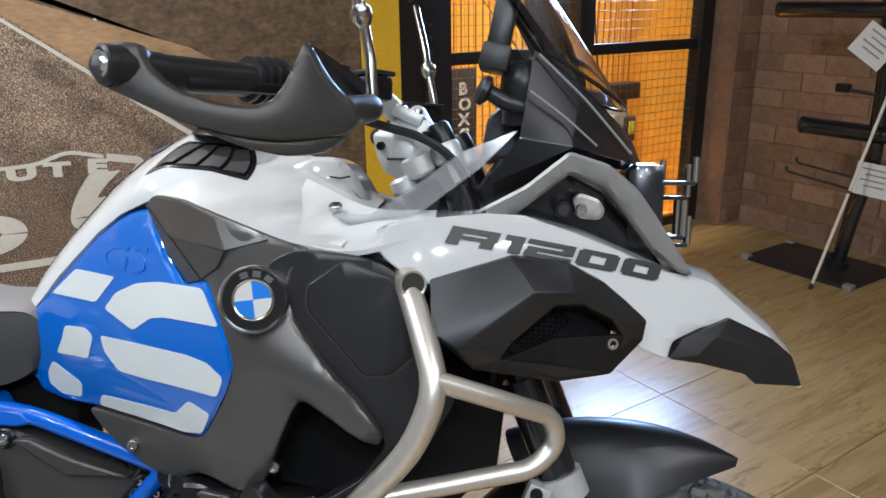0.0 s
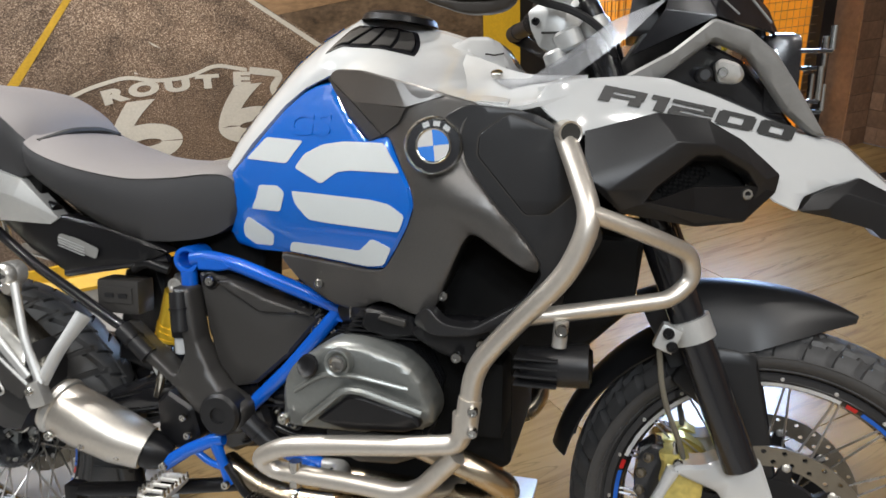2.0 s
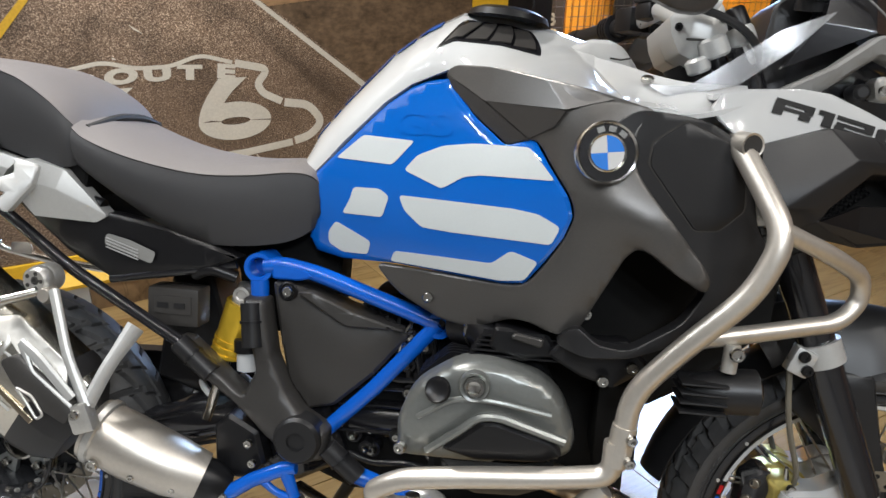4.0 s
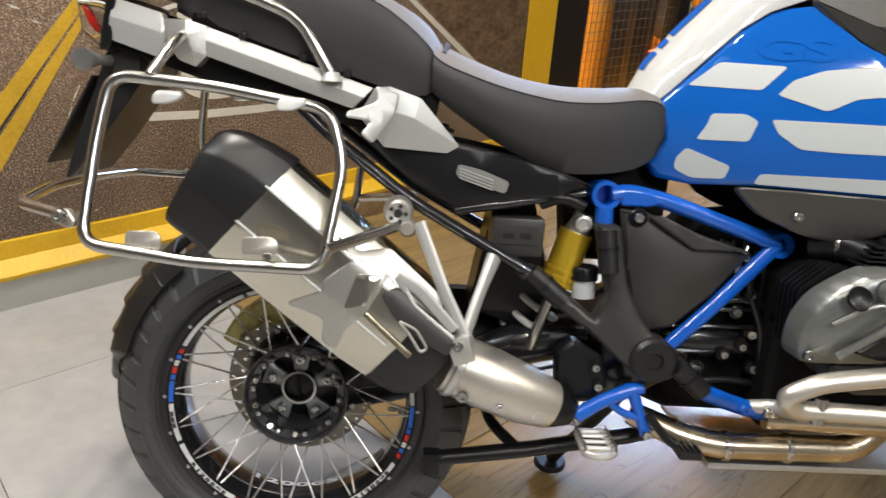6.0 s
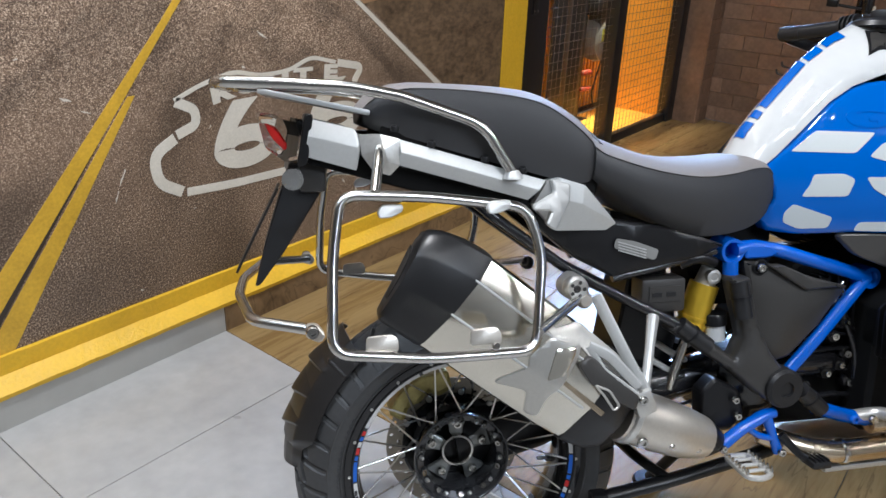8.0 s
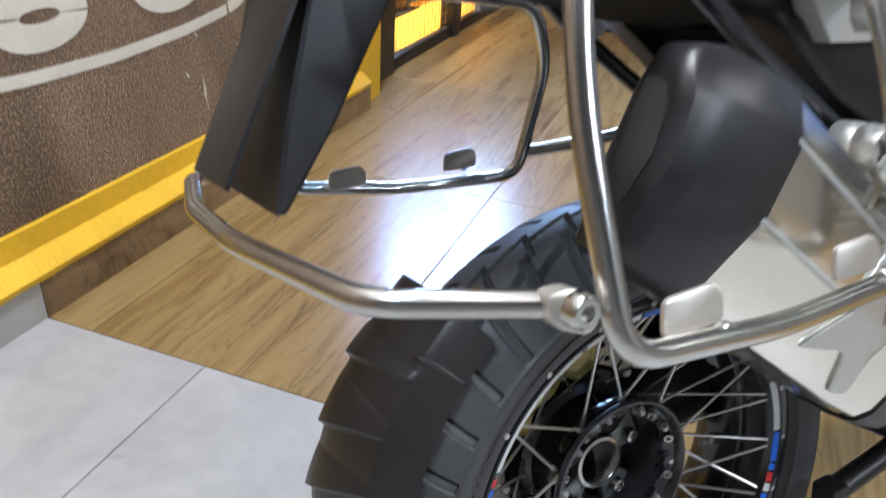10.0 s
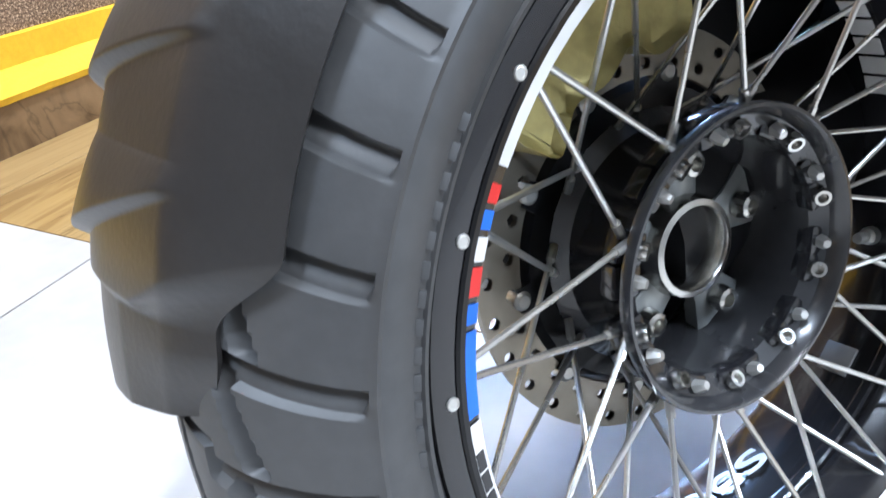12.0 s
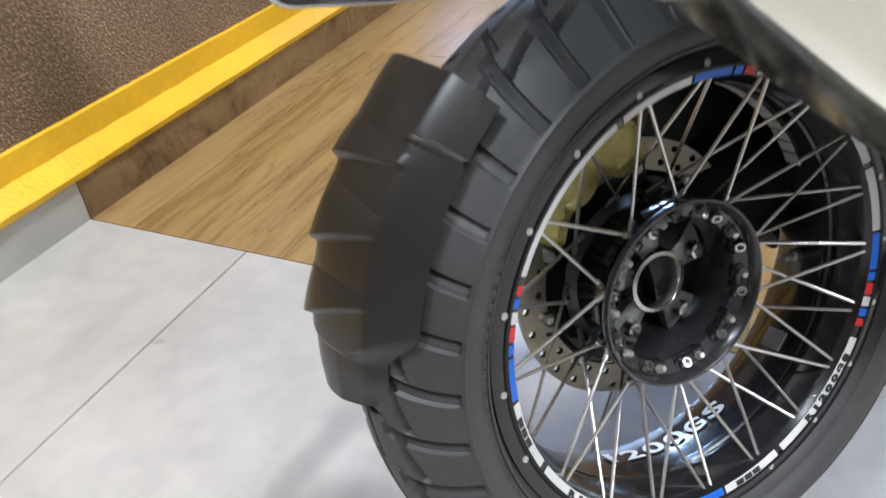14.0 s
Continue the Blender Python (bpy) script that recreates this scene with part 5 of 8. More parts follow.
        part("cable", tube([P(1.085, -0.22, 1.152), P(1.128, -0.135, 1.141), P(1.168, -0.132, 1.131), P(1.200, -0.130, 1.114), P(1.224, -0.12, 1.092), P(1.238, -0.08, 1.04)], 0.006, 0.05, 8), M_black, bike, "black control cable")
        # fork legs, black above the lower yoke, each with a stepped cap
        leg = [P(1.205, -0.090, 1.10), P(1.318, -0.098, 0.79)]
        part("fork_cap", disc_part([(0, 0.018), (0.012, 0.018), (0.0155, 0.014), (0.0165, -0.004), (0.0165, -0.012)], P(1.196, -0.095, 1.132), (-0.4, 0, 0.9), 24), M_satin, bike, "black fork cap")
        part("fork_collar", disc_part([(0.012, 0.010), (0.019, 0.009), (0.021, 0.004), (0.021, -0.014), (0.017, -0.018), (0.017, -0.045)], P(1.202, -0.095, 1.113), (-0.4, 0, 0.9), 24), M_silver, bike, "silver fork collar")
        part("fork_tube_upper", tube(leg, 0.021, 0, 18), M_gloss_black, bike, "glossy black upper fork tube")
        part("fork_tube", tube([P(1.308, -0.098, 0.81), P(1.452, -0.104, 0.455)], 0.027, 0, 20), M_gloss_black, bike, "glossy black fork tube")
        part("fork_clamp", tube([P(1.360, -0.102, 0.682), P(1.373, -0.103, 0.650)], 0.0325, 0, 24), M_silver, bike, "silver fork clamp")
        part("clamp_ear", boxed((-0.020, -0.012, -0.020), (0.012, 0.012, 0.020), 0.005, Matrix.Translation(P(1.335, -0.128, 0.655)) @ pose(0, 0, 0, 0, 22, 0)), M_silver, bike)
        for dz in (-0.010, 0.010):
            bolt(bike, P(1.335 - dz * 0.3, -0.141, 0.656 + dz), (0, -s, 0), 0.0085, 0.005, M_satin)
        foot = part("fork_foot", skin([tuple(P(x, y, z)) for x, y, z in ((1.352, -0.086, 0.424), (1.362, -0.086, 0.436), (1.405, -0.087, 0.442), (1.44, -0.088, 0.462), (1.486, -0.088, 0.454), (1.512, -0.086, 0.384), (1.548, -0.078, 0.319), (1.535, -0.078, 0.274), (1.495, -0.078, 0.269), (1.462, -0.080, 0.336), (1.425, -0.083, 0.398), (1.395, -0.084, 0.409))], 0.045, 0.006, 0.03, 0.006), M_white, bike, "white cast fork foot")
        part("foot_strut", tube([P(1.357, -0.083, 0.430), P(1.335, -0.083, 0.379), P(1.316, -0.083, 0.336)], [0.012, 0.009, 0.011], 0.02, 10), M_white, foot, "white strut of the fork foot")
        part("foot_strut", tube([P(1.314, -0.083, 0.334), P(1.40, -0.081, 0.324), P(1.50, -0.078, 0.296)], [0.011, 0.011, 0.016], 0.02, 10), M_white, foot, "white strut of the fork foot")
        part("hose", tube([P(1.318, -0.125, 0.66), P(1.330, -0.115, 0.56), P(1.365, -0.085, 0.47), P(1.372, -0.06, 0.44)], 0.0045, 0.05, 8), mat("braided_hose", (0.16, 0.15, 0.12), 0.5), bike, "thin brake hose")
    yoke = faceted("top_yoke", {"a": (1.103, -0.098, 1.133), "b": (1.138, -0.098, 1.157), "c": (1.174, -0.098, 1.154), "d": (1.187, -0.098, 1.116), "e": (1.183, -0.100, 1.086), "f": (1.152, -0.100, 1.073), "g": (1.121, -0.100, 1.082), "h": (1.108, -0.098, 1.108), "i": (1.134, -0.112, 1.130), "j": (1.162, -0.112, 1.130), "k": (1.160, -0.114, 1.100), "l": (1.130, -0.114, 1.102)}, ["a b i", "b c j i", "c d j", "j d k", "d e k", "k e f", "k f l", "l f g", "g h l", "h a i l", "i j k l"], M_silver, "cast silver top yoke", thick=0.11, soft=0.003)
    for x, z, r, h in ((1.166, 1.092, 0.021, 0.030), (1.147, 1.066, 0.017, 0.022)):
        part("yoke_nut", disc_part([(0, h / 2), (r * 0.7, h / 2), (r, h / 2 - 0.004), (r, -h / 2 + 0.004), (r * 0.8, -h / 2)], (x, -0.108, z), (-0.4, -0.1, 0.9), 24), M_silver, yoke, "round silver yoke nut")
    part("clamp_cap", boxed((-0.022, -0.02, -0.008), (0.022, 0.02, 0.010), 0.005, Matrix.Translation((1.150, -0.088, 1.158)) @ pose(0, 0, 0, 0, 25, 0)), M_silver, yoke, "silver handlebar clamp")
    for x, z in ((1.140, 1.172), (1.164, 1.162)):
        bolt(yoke, (x, -0.098, z), (0.3, 0, 1), 0.006, 0.006)
    for x, z in ((1.116, 1.118), (1.176, 1.132)):
        bolt(yoke, (x, -0.106, z), (-0.2, -1, 0), 0.006, 0.005, M_satin)
    part("slot", boxed((1.126, -0.1165, 1.099), (1.163, -0.112, 1.102), 0.0005), M_hollow, yoke)
    part("cowl_inner", skin([(1.216, -0.06, 1.022), (1.253, -0.06, 1.080), (1.284, -0.06, 1.126), (1.33, -0.06, 1.138), (1.40, -0.06, 1.10), (1.361, -0.06, 1.085), (1.305, -0.06, 1.045), (1.259, -0.06, 1.02)], 0.13, 0.003, 0.04, 0.004), M_satin, bike, "black inner panel below the screen")
    fin = part("spine_nose", skin([(0.96, -0.035, 1.088), (1.0, -0.035, 1.106), (1.03, -0.03, 1.106), (1.05, -0.03, 1.096), (1.068, -0.03, 1.074), (1.088, -0.035, 1.040), (1.06, -0.05, 1.025), (0.98, -0.05, 1.03)], 0.085, 0.012, 0.02, 0.008), M_white, bike, "glossy white nose at the spine's front end")
    part("nose_slit", tube([(1.030, -0.046, 1.077), (1.046, -0.046, 1.075), (1.060, -0.044, 1.078)], 0.0013, 0, 6), M_hollow, fin)
    bolt(fin, (1.036, -0.060, 1.050), (0, -1, 0.2), 0.006, 0.004)
    bolt(fin, (1.071, -0.170, 1.037), (0, -0.4, 0.9), 0.009, 0.005)
    part("lower_yoke", boxed((1.24, -0.13, 0.845), (1.32, 0.155, 0.885), 0.01), M_alloy, bike)
    part("steering_head", tube([(1.15, MID, 1.08), (1.27, MID, 0.83)], 0.035, 0, 18), M_satin, bike)


controls()


# crash bars with an extra lamp, engine, exhaust, frame
def guards():
    for s in (1, -1):
        def P(*pts):
            return [p if s == 1 else other(p) for p in pts]
        part("crash_bar", tube(P((1.187, -0.280, 0.957), (1.145, -0.185, 0.965)), 0.0155, 0, 16), M_brushed, bike, "brushed steel crash bar stub")
        e = P((1.1872, -0.2805, 0.957))[0]
        part("bar_mouth", disc_part([(0.0125, 0.0), (0.0155, 0.001), (0.0158, -0.01)], e, (0.37, -s, -0.06), 20), M_brushed, bike)
        part("bar_bore", disc_part([(0, -0.0005), (0.0128, 0.0008)], e, (0.37, -s, -0.06), 20), M_hollow, bike)
        part("crash_bar", tube(P((1.178, -0.262, 0.955), (1.200, -0.297, 0.908), (1.222, -0.334, 0.855), (1.196, -0.328, 0.785), (1.121, -0.312, 0.702), (1.072, -0.302, 0.640), (1.066, -0.30, 0.572)), 0.0145, 0.05, 16), M_brushed, bike, "brushed steel crash bar")
        part("crash_bar_plate", skin(P((1.12, -0.226, 0.965), (1.152, -0.229, 0.985), (1.176, -0.229, 0.982), (1.198, -0.229, 0.955), (1.158, -0.229, 0.94)), 0.006, 0, 0.1, 0.001), M_brushed, bike, "steel mounting plate")
        part("crash_bar", tube(P((1.218, -0.330, 0.862), (1.29, -0.295, 0.833), (1.345, -0.25, 0.805), (1.352, -0.24, 0.770), (1.325, -0.25, 0.742), (1.22, -0.28, 0.727), (1.135, -0.305, 0.716)), 0.0115, 0.03, 14), M_brushed, bike, "brushed steel crash bar loop")
        part("crash_bar", tube(P((1.058, -0.30, 0.575), (1.057, -0.30, 0.528), (0.985, -0.30, 0.517), (0.87, -0.30, 0.505), (0.785, -0.298, 0.492), (0.742, -0.29, 0.465), (0.765, -0.28, 0.443), (0.90, -0.285, 0.441), (0.985, -0.29, 0.436), (1.05, -0.298, 0.510)), 0.0145, 0.035, 16), M_brushed, bike, "brushed steel cylinder guard")
        part("crash_bar", tube(P((0.985, -0.29, 0.436), (1.0, -0.20, 0.40), (1.02, -0.1, 0.38)), 0.012, 0.03, 12), M_brushed, bike)
        part("clamp", tube(P((0.80, -0.285, 0.465), (0.80, -0.285, 0.425)), 0.01, 0, 10), M_chrome, bike)
        for z in (0.585, 0.555):
            bolt(bike, P((1.075, -0.316, z))[0], (0.1, -s, 0), 0.0075, 0.008)
        part("joint_sleeve", tube(P((1.068, -0.301, 0.598), (1.062, -0.30, 0.545)), 0.0165, 0, 14), M_brushed, bike)
        # extra lamp under the bar
        lamp = part("fog_lamp", tube(P((1.135, -0.285, 0.642), (1.150, -0.285, 0.645), (1.19, -0.285, 0.650), (1.225, -0.285, 0.652)), [0.016, 0.024, 0.029, 0.029], 0, 20), M_black, bike, "black fog lamp")
        part("lens", disc_part([(0, 0.004), (0.021, 0.003), (0.026, -0.002)], P((1.226, -0.285, 0.652))[0], (1, 0, 0.03), 20), M_clear, lamp)
        for k in range(4):
            part("cooling_fin", boxed((1.128, -0.318 if s == 1 else 2 * MID + 0.258, 0.627 + 0.012 * k), (1.185, -0.258 if s == 1 else 2 * MID + 0.318, 0.6295 + 0.012 * k), 0.001), M_black, lamp)
        part("lamp_bracket", tube(P((1.185, -0.30, 0.680), (1.187, -0.30, 0.715)), 0.010, 0, 10), M_alloy, lamp)
        bolt(bike, P((1.189, -0.315, 0.706))[0], (0, -s, 0), 0.009, 0.006)
        # cylinder head cover
        outer = [(0.772, -0.25, 0.505), (0.768, -0.262, 0.560), (0.786, -0.272, 0.605), (0.820, -0.278, 0.632), (0.856, -0.282, 0.654), (0.899, -0.284, 0.654), (0.962, -0.275, 0.636), (0.990, -0.268, 0.610), (1.012, -0.262, 0.560), (1.005, -0.258, 0.528), (0.93, -0.255, 0.512), (0.85, -0.255, 0.505)]
        head = part("cylinder_head_cover", skin(P(*outer), 0.045, 0.018, 0.015, 0.010, spread=0.03, corner=0.02), M_cover, bike, "grey metallic cylinder head cover", 50)
        part("cylinder_barrel", skin(P((0.80, -0.20, 0.52), (0.80, -0.20, 0.60), (0.84, -0.20, 0.635), (0.95, -0.20, 0.63), (0.985, -0.20, 0.57), (0.97, -0.20, 0.515)), 0.10, 0, 0.05, 0.006), M_satin, bike, "black cylinder barrel")
        for k in range(5):
            part("cooling_fin", skin(P((0.785, -0.205 + 0.014 * k, 0.51), (0.785, -0.205 + 0.014 * k, 0.605), (0.83, -0.205 + 0.014 * k, 0.645), (0.96, -0.205 + 0.014 * k, 0.64), (0.997, -0.205 + 0.014 * k, 0.57), (0.98, -0.205 + 0.014 * k, 0.505)), 0.003, 0, 0.2, 0), M_satin, bike)
        recess = [(0.835, -0.286, 0.535), (0.868, -0.294, 0.562), (0.885, -0.297, 0.578), (0.905, -0.297, 0.580), (0.985, -0.286, 0.556), (0.995, -0.282, 0.540), (0.97, -0.282, 0.528), (0.88, -0.284, 0.523)]
        part("cover_inset", skin(P(*recess), 0.012, 0.002, 0.03, 0.004), M_satin, head, "black inset of the head cover")
        rim = tube(P((0.815, -0.281, 0.528), (0.862, -0.297, 0.570), (0.882, -0.301, 0.590), (0.908, -0.301, 0.592), (0.995, -0.288, 0.562)), 0.006, 0.02, 8)
        part("cover_rib", rim, M_cover, head)
        rim = tube(P((0.80, -0.283, 0.575), (0.85, -0.294, 0.610), (0.90, -0.298, 0.612), (0.975, -0.286, 0.595)), 0.004, 0.02, 8)
        part("cover_rib", rim, M_cover, head)
        c = P((0.874, -0.296, 0.628))[0]
        part("filler_cap", disc_part([(0, 0.004), (0.008, 0.006), (0.009, 0.010), (0.012, 0.010), (0.014, 0.004), (0.016, -0.006)], c, (0, -s, 0.05), 24), M_chrome, head, "polished round cap")
        part("cap_well", disc_part([(0.015, 0.003), (0.019, 0.005), (0.021, 0.0), (0.021, -0.008)], c, (0, -s, 0.05), 24), M_cover, head)
        part("cover_eye", disc_part([(0, 0.001), (0.012, 0.001), (0.016, 0.004), (0.018, 0.0)], P((0.826, -0.293, 0.618))[0], (-0.2, -s, 0.35), 20), M_satin, head)
        bolt(bike, P((0.778, -0.272, 0.525))[0], (-0.2, -s, 0), 0.009, 0.008)
        for k in range(5):
            part("cooling_fin", boxed((0.86 + 0.004 * k, -0.235, 0.652 + 0.007 * k), (1.0, -0.10, 0.6545 + 0.007 * k)) if s == 1 else boxed((0.86, 0.12, 0.652 + 0.007 * k), (1.0, 0.255, 0.6545 + 0.007 * k)), M_satin, bike)
        part("coil_cover", skin(P((0.885, -0.235, 0.665), (0.893, -0.24, 0.695), (0.965, -0.24, 0.69), (0.985, -0.235, 0.660), (0.93, -0.235, 0.648)), 0.05, 0.006, 0.03, 0.005), M_satin, bike, "black coil cover")
        part("coil_tab", skin(P((0.915, -0.246, 0.683), (0.92, -0.248, 0.690), (0.96, -0.246, 0.684), (0.958, -0.246, 0.672)), 0.01, 0.0, 0.03, 0.002), M_dark, bike)
        part("oil_sump_cover", skin(P((0.83, -0.255, 0.50), (0.99, -0.255, 0.505), (0.975, -0.24, 0.470), (0.94, -0.235, 0.455), (0.88, -0.235, 0.452), (0.84, -0.24, 0.47)), 0.08, 0.006, 0.03, 0.008), M_dark, bike, "grey lower cylinder cover")
        part("header_pipe", tube(P((0.975, -0.22, 0.485), (1.06, -0.235, 0.465), (1.115, -0.21, 0.425), (1.09, -0.18, 0.385), (0.98, -0.15, 0.37), (0.80, -0.13, 0.365)), 0.021, 0.04, 16), M_pipe, bike, "heat-tinted exhaust header")
        part("knock_pad", boxed((1.04, -0.21, 0.50), (1.10, -0.12, 0.62), 0.01) if s == 1 else boxed((1.04, 0.14, 0.50), (1.10, 0.23, 0.62), 0.01), M_matt, bike)


guards()


def engine():
    block = part("engine_block", skin([(0.80, -0.13, 0.40), (0.80, -0.13, 0.60), (0.85, -0.14, 0.66), (1.02, -0.14, 0.66), (1.10, -0.13, 0.58), (1.10, -0.12, 0.42), (1.0, -0.11, 0.34), (0.80, -0.11, 0.34)], 0.27, 0.004, 0.05, 0.01), M_matt, bike, "black engine block")
    part("gearbox_case", skin([(0.56, -0.045, 0.38), (0.58, -0.045, 0.56), (0.68, -0.045, 0.68), (0.84, -0.045, 0.70), (0.84, -0.045, 0.34), (0.66, -0.045, 0.34)], 0.12, 0, 0.08, 0.008), M_matt, block)
    part("starter", tube([(0.64, -0.036, 0.470), (0.655, -0.036, 0.470), (0.66, -0.036, 0.470), (0.765, -0.036, 0.471), (0.772, -0.036, 0.471), (0.80, -0.036, 0.472)], [0.024, 0.026, 0.036, 0.036, 0.030, 0.028], 0, 24), M_gloss_black, block, "glossy black starter motor")
    for z in (0.455, 0.500, 0.530):
        part("starter_rod", tube([(0.64, -0.070, z), (0.79, -0.070, z + 0.004)], 0.0035, 0, 8), M_gloss_black, block)
    for x, z in ((0.751, 0.575), (0.757, 0.529), (0.788, 0.490), (0.800, 0.428), (0.668, 0.447), (0.742, 0.608), (0.70, 0.425)):
        bolt(block, (x, -0.070, z), (-0.3, -1, 0.1), 0.0085, 0.008)
        part("casting_boss", disc_part([(0, 0.0), (0.013, 0.0), (0.016, -0.04)], (x, -0.068, z), (0, -1, 0), 14), M_gloss_black, block)
    for pts in ([(0.70, -0.066, 0.56), (0.735, -0.068, 0.548), (0.765, -0.068, 0.552), (0.80, -0.068, 0.54)], [(0.76, -0.068, 0.62), (0.775, -0.074, 0.56), (0.80, -0.078, 0.50), (0.805, -0.078, 0.44)], [(0.66, -0.066, 0.415), (0.70, -0.068, 0.402), (0.76, -0.068, 0.408), (0.80, -0.068, 0.40)]):
        part("engine_hose", tube(pts, 0.0065, 0.02, 10), M_gloss_black, block, "glossy black engine hose")
    for x, z in ((0.66, 0.585), (0.70, 0.60), (0.75, 0.585), (0.755, 0.625), (0.72, 0.64), (0.69, 0.43), (0.74, 0.455), (0.775, 0.56), (0.78, 0.61), (0.77, 0.47)):
        bolt(block, (x, -0.078, z), (0, -1, 0), 0.007, 0.006)
        part("casting_boss", disc_part([(0, 0.0), (0.012, 0.0), (0.014, -0.03)], (x, -0.076, z), (0, -1, 0), 12), M_satin, block)
    for k in range(7):
        part("rib", boxed((0.67 + 0.02 * k, -0.072, 0.545), (0.677 + 0.02 * k, -0.04, 0.655), 0.002), M_satin, block)
    for a in ([(0.74, -0.08, 0.60), (0.745, -0.085, 0.63), (0.755, -0.08, 0.645)], [(0.70, -0.08, 0.645), (0.745, -0.08, 0.62), (0.75, -0.08, 0.59)]):
        part("pipe", tube(a, 0.004, 0.01, 8), M_chrome, block)
    part("side_filler", skin([(1.05, -0.14, 0.60), (1.06, -0.14, 0.74), (1.20, -0.14, 0.81), (1.29, -0.14, 0.80), (1.28, -0.14, 0.70), (1.20, -0.14, 0.62), (1.12, -0.14, 0.57)], 0.28, 0, 0.08, 0.008), M_matt, block, "black duct behind the crash bars")
    part("intake_boot", tube([(0.835, -0.13, 0.665), (0.87, -0.16, 0.672), (0.90, -0.20, 0.66)], 0.028, 0.03, 16), M_satin, block)
    part("hose_clip", disc_part([(0.029, 0.004), (0.031, 0), (0.029, -0.004)], (0.865, -0.155, 0.671), (1, -0.7, 0.05), 24), M_chrome, block)
    part("collector", tube([(0.58, -0.10, 0.352), (0.65, -0.13, 0.330), (0.72, -0.14, 0.316), (0.95, -0.14, 0.318), (1.0, -0.13, 0.35)], [0.020, 0.022, 0.0225, 0.0225, 0.020], 0.03, 18), M_pipe, bike, "heat-tinted exhaust collector")
    part("skid_plate", boxed((0.72, -0.12, 0.262), (1.12, 0.14, 0.274), 0.004), M_alloy, bike, "thin alloy skid plate")
    for x in (0.735, 0.84):
        part("pipe_band", disc_part([(0.0225, 0.006), (0.0255, 0.003), (0.0255, -0.003), (0.0225, -0.006)], (x, -0.14, 0.3165), (1, 0, 0.02), 24), M_chrome, bike)


engine()


def frame_work():
    ring = disc_part([(0.0155, -0.0005), (0.0175, 0.002), (0.0235, 0.002), (0.0245, -0.004), (0.0245, -0.05), (0.0155, -0.05)], (0.506, -0.092, 0.720), (0, -1, 0), 32, True)
    part("frame_eye", ring, M_blue_frame, bike, "blue ring of the frame")
    part("eye_floor", disc_part([(0, 0), (0.016, 0)], (0.506, -0.062, 0.720), (0, -1, 0), 24), M_blue_frame, bike)
    part("frame_tube", tube([(0.515, -0.085, 0.722), (0.545, -0.085, 0.727), (0.60, -0.085, 0.717), (0.80, -0.09, 0.654)], 0.0135, 0.02, 16), M_blue_frame, bike, "blue upper frame tube")
    part("frame_tube", tube([(0.80, -0.09, 0.654), (0.703, -0.09, 0.540), (0.612, -0.095, 0.447)], 0.0128, 0, 16), M_blue_frame, bike, "blue diagonal frame tube")
    part("frame_gusset", skin([(0.53, -0.098, 0.732), (0.58, -0.1, 0.728), (0.60, -0.1, 0.712), (0.575, -0.098, 0.705), (0.53, -0.098, 0.705)], 0.02, 0, 0.1, 0.003), M_blue_frame, bike)
    part("frame_eye", disc_part([(0.010, -0.001), (0.013, 0.003), (0.021, 0.003), (0.023, -0.003), (0.023, -0.04), (0.010, -0.04)], (0.802, -0.098, 0.653), (0, -1, 0), 28, True), M_blue_frame, bike, "blue ring of the frame")
    bolt(bike, (0.800, -0.086, 0.655), (0, -1, 0), 0.010, 0.006, M_dark)
    part("frame_tube", tube([(0.506, -0.085, 0.70), (0.508, -0.085, 0.665)], 0.015, 0, 14), M_blue_frame, bike)
    plate = part("rear_frame", skin([(0.380, -0.12, 0.600), (0.40, -0.12, 0.598), (0.50, -0.13, 0.520), (0.518, -0.13, 0.56), (0.490, -0.118, 0.675), (0.528, -0.118, 0.675), (0.545, -0.128, 0.585), (0.572, -0.135, 0.53), (0.595, -0.14, 0.50), (0.640, -0.14, 0.475), (0.635, -0.14, 0.43), (0.60, -0.14, 0.42), (0.56, -0.14, 0.44), (0.49, -0.13, 0.50), (0.37, -0.12, 0.582)], 0.035, 0.010, 0.02, 0.006, spread=0.015), M_dark, bike, "black cast rear frame", 50)
    part("pivot_cover", disc_part([(0, 0.006), (0.014, 0.005), (0.015, 0.010), (0.033, 0.010), (0.038, 0.004), (0.038, -0.03)], (0.595, -0.146, 0.462), (0, -1, 0), 32), M_black, plate, "round black pivot cover")
    for a, b, r in (((0.505, -0.118, 0.668), (0.513, -0.128, 0.60), 0.017), ((0.388, -0.12, 0.593), (0.445, -0.125, 0.548), 0.017), ((0.640, -0.135, 0.45), (0.69, -0.13, 0.405), 0.017)):
        part("sleeve", tube([a, b], r, 0, 14), M_black, plate)
        d = Vector(b) - Vector(a)
        part("collar", tube([Vector(a) + d * 0.4, Vector(a) + d * 0.46], r + 0.002, 0, 14), M_satin, plate)
    part("frame_tube", tube([(0.68, -0.125, 0.408), (0.75, -0.12, 0.382), (0.80, -0.12, 0.370)], 0.0145, 0.02, 14), M_blue_frame, bike, "blue lower frame strut")
    part("strut_clamp", tube([(0.775, -0.12, 0.378), (0.815, -0.13, 0.385), (0.84, -0.2, 0.40)], 0.013, 0.02, 12), M_alloy, bike)
    bolt(bike, (0.762, -0.137, 0.379), (0, -1, 0), 0.009, 0.006, M_blue_frame)
    bolt(bike, (0.80, -0.142, 0.378), (0, -1, 0), 0.009, 0.006)
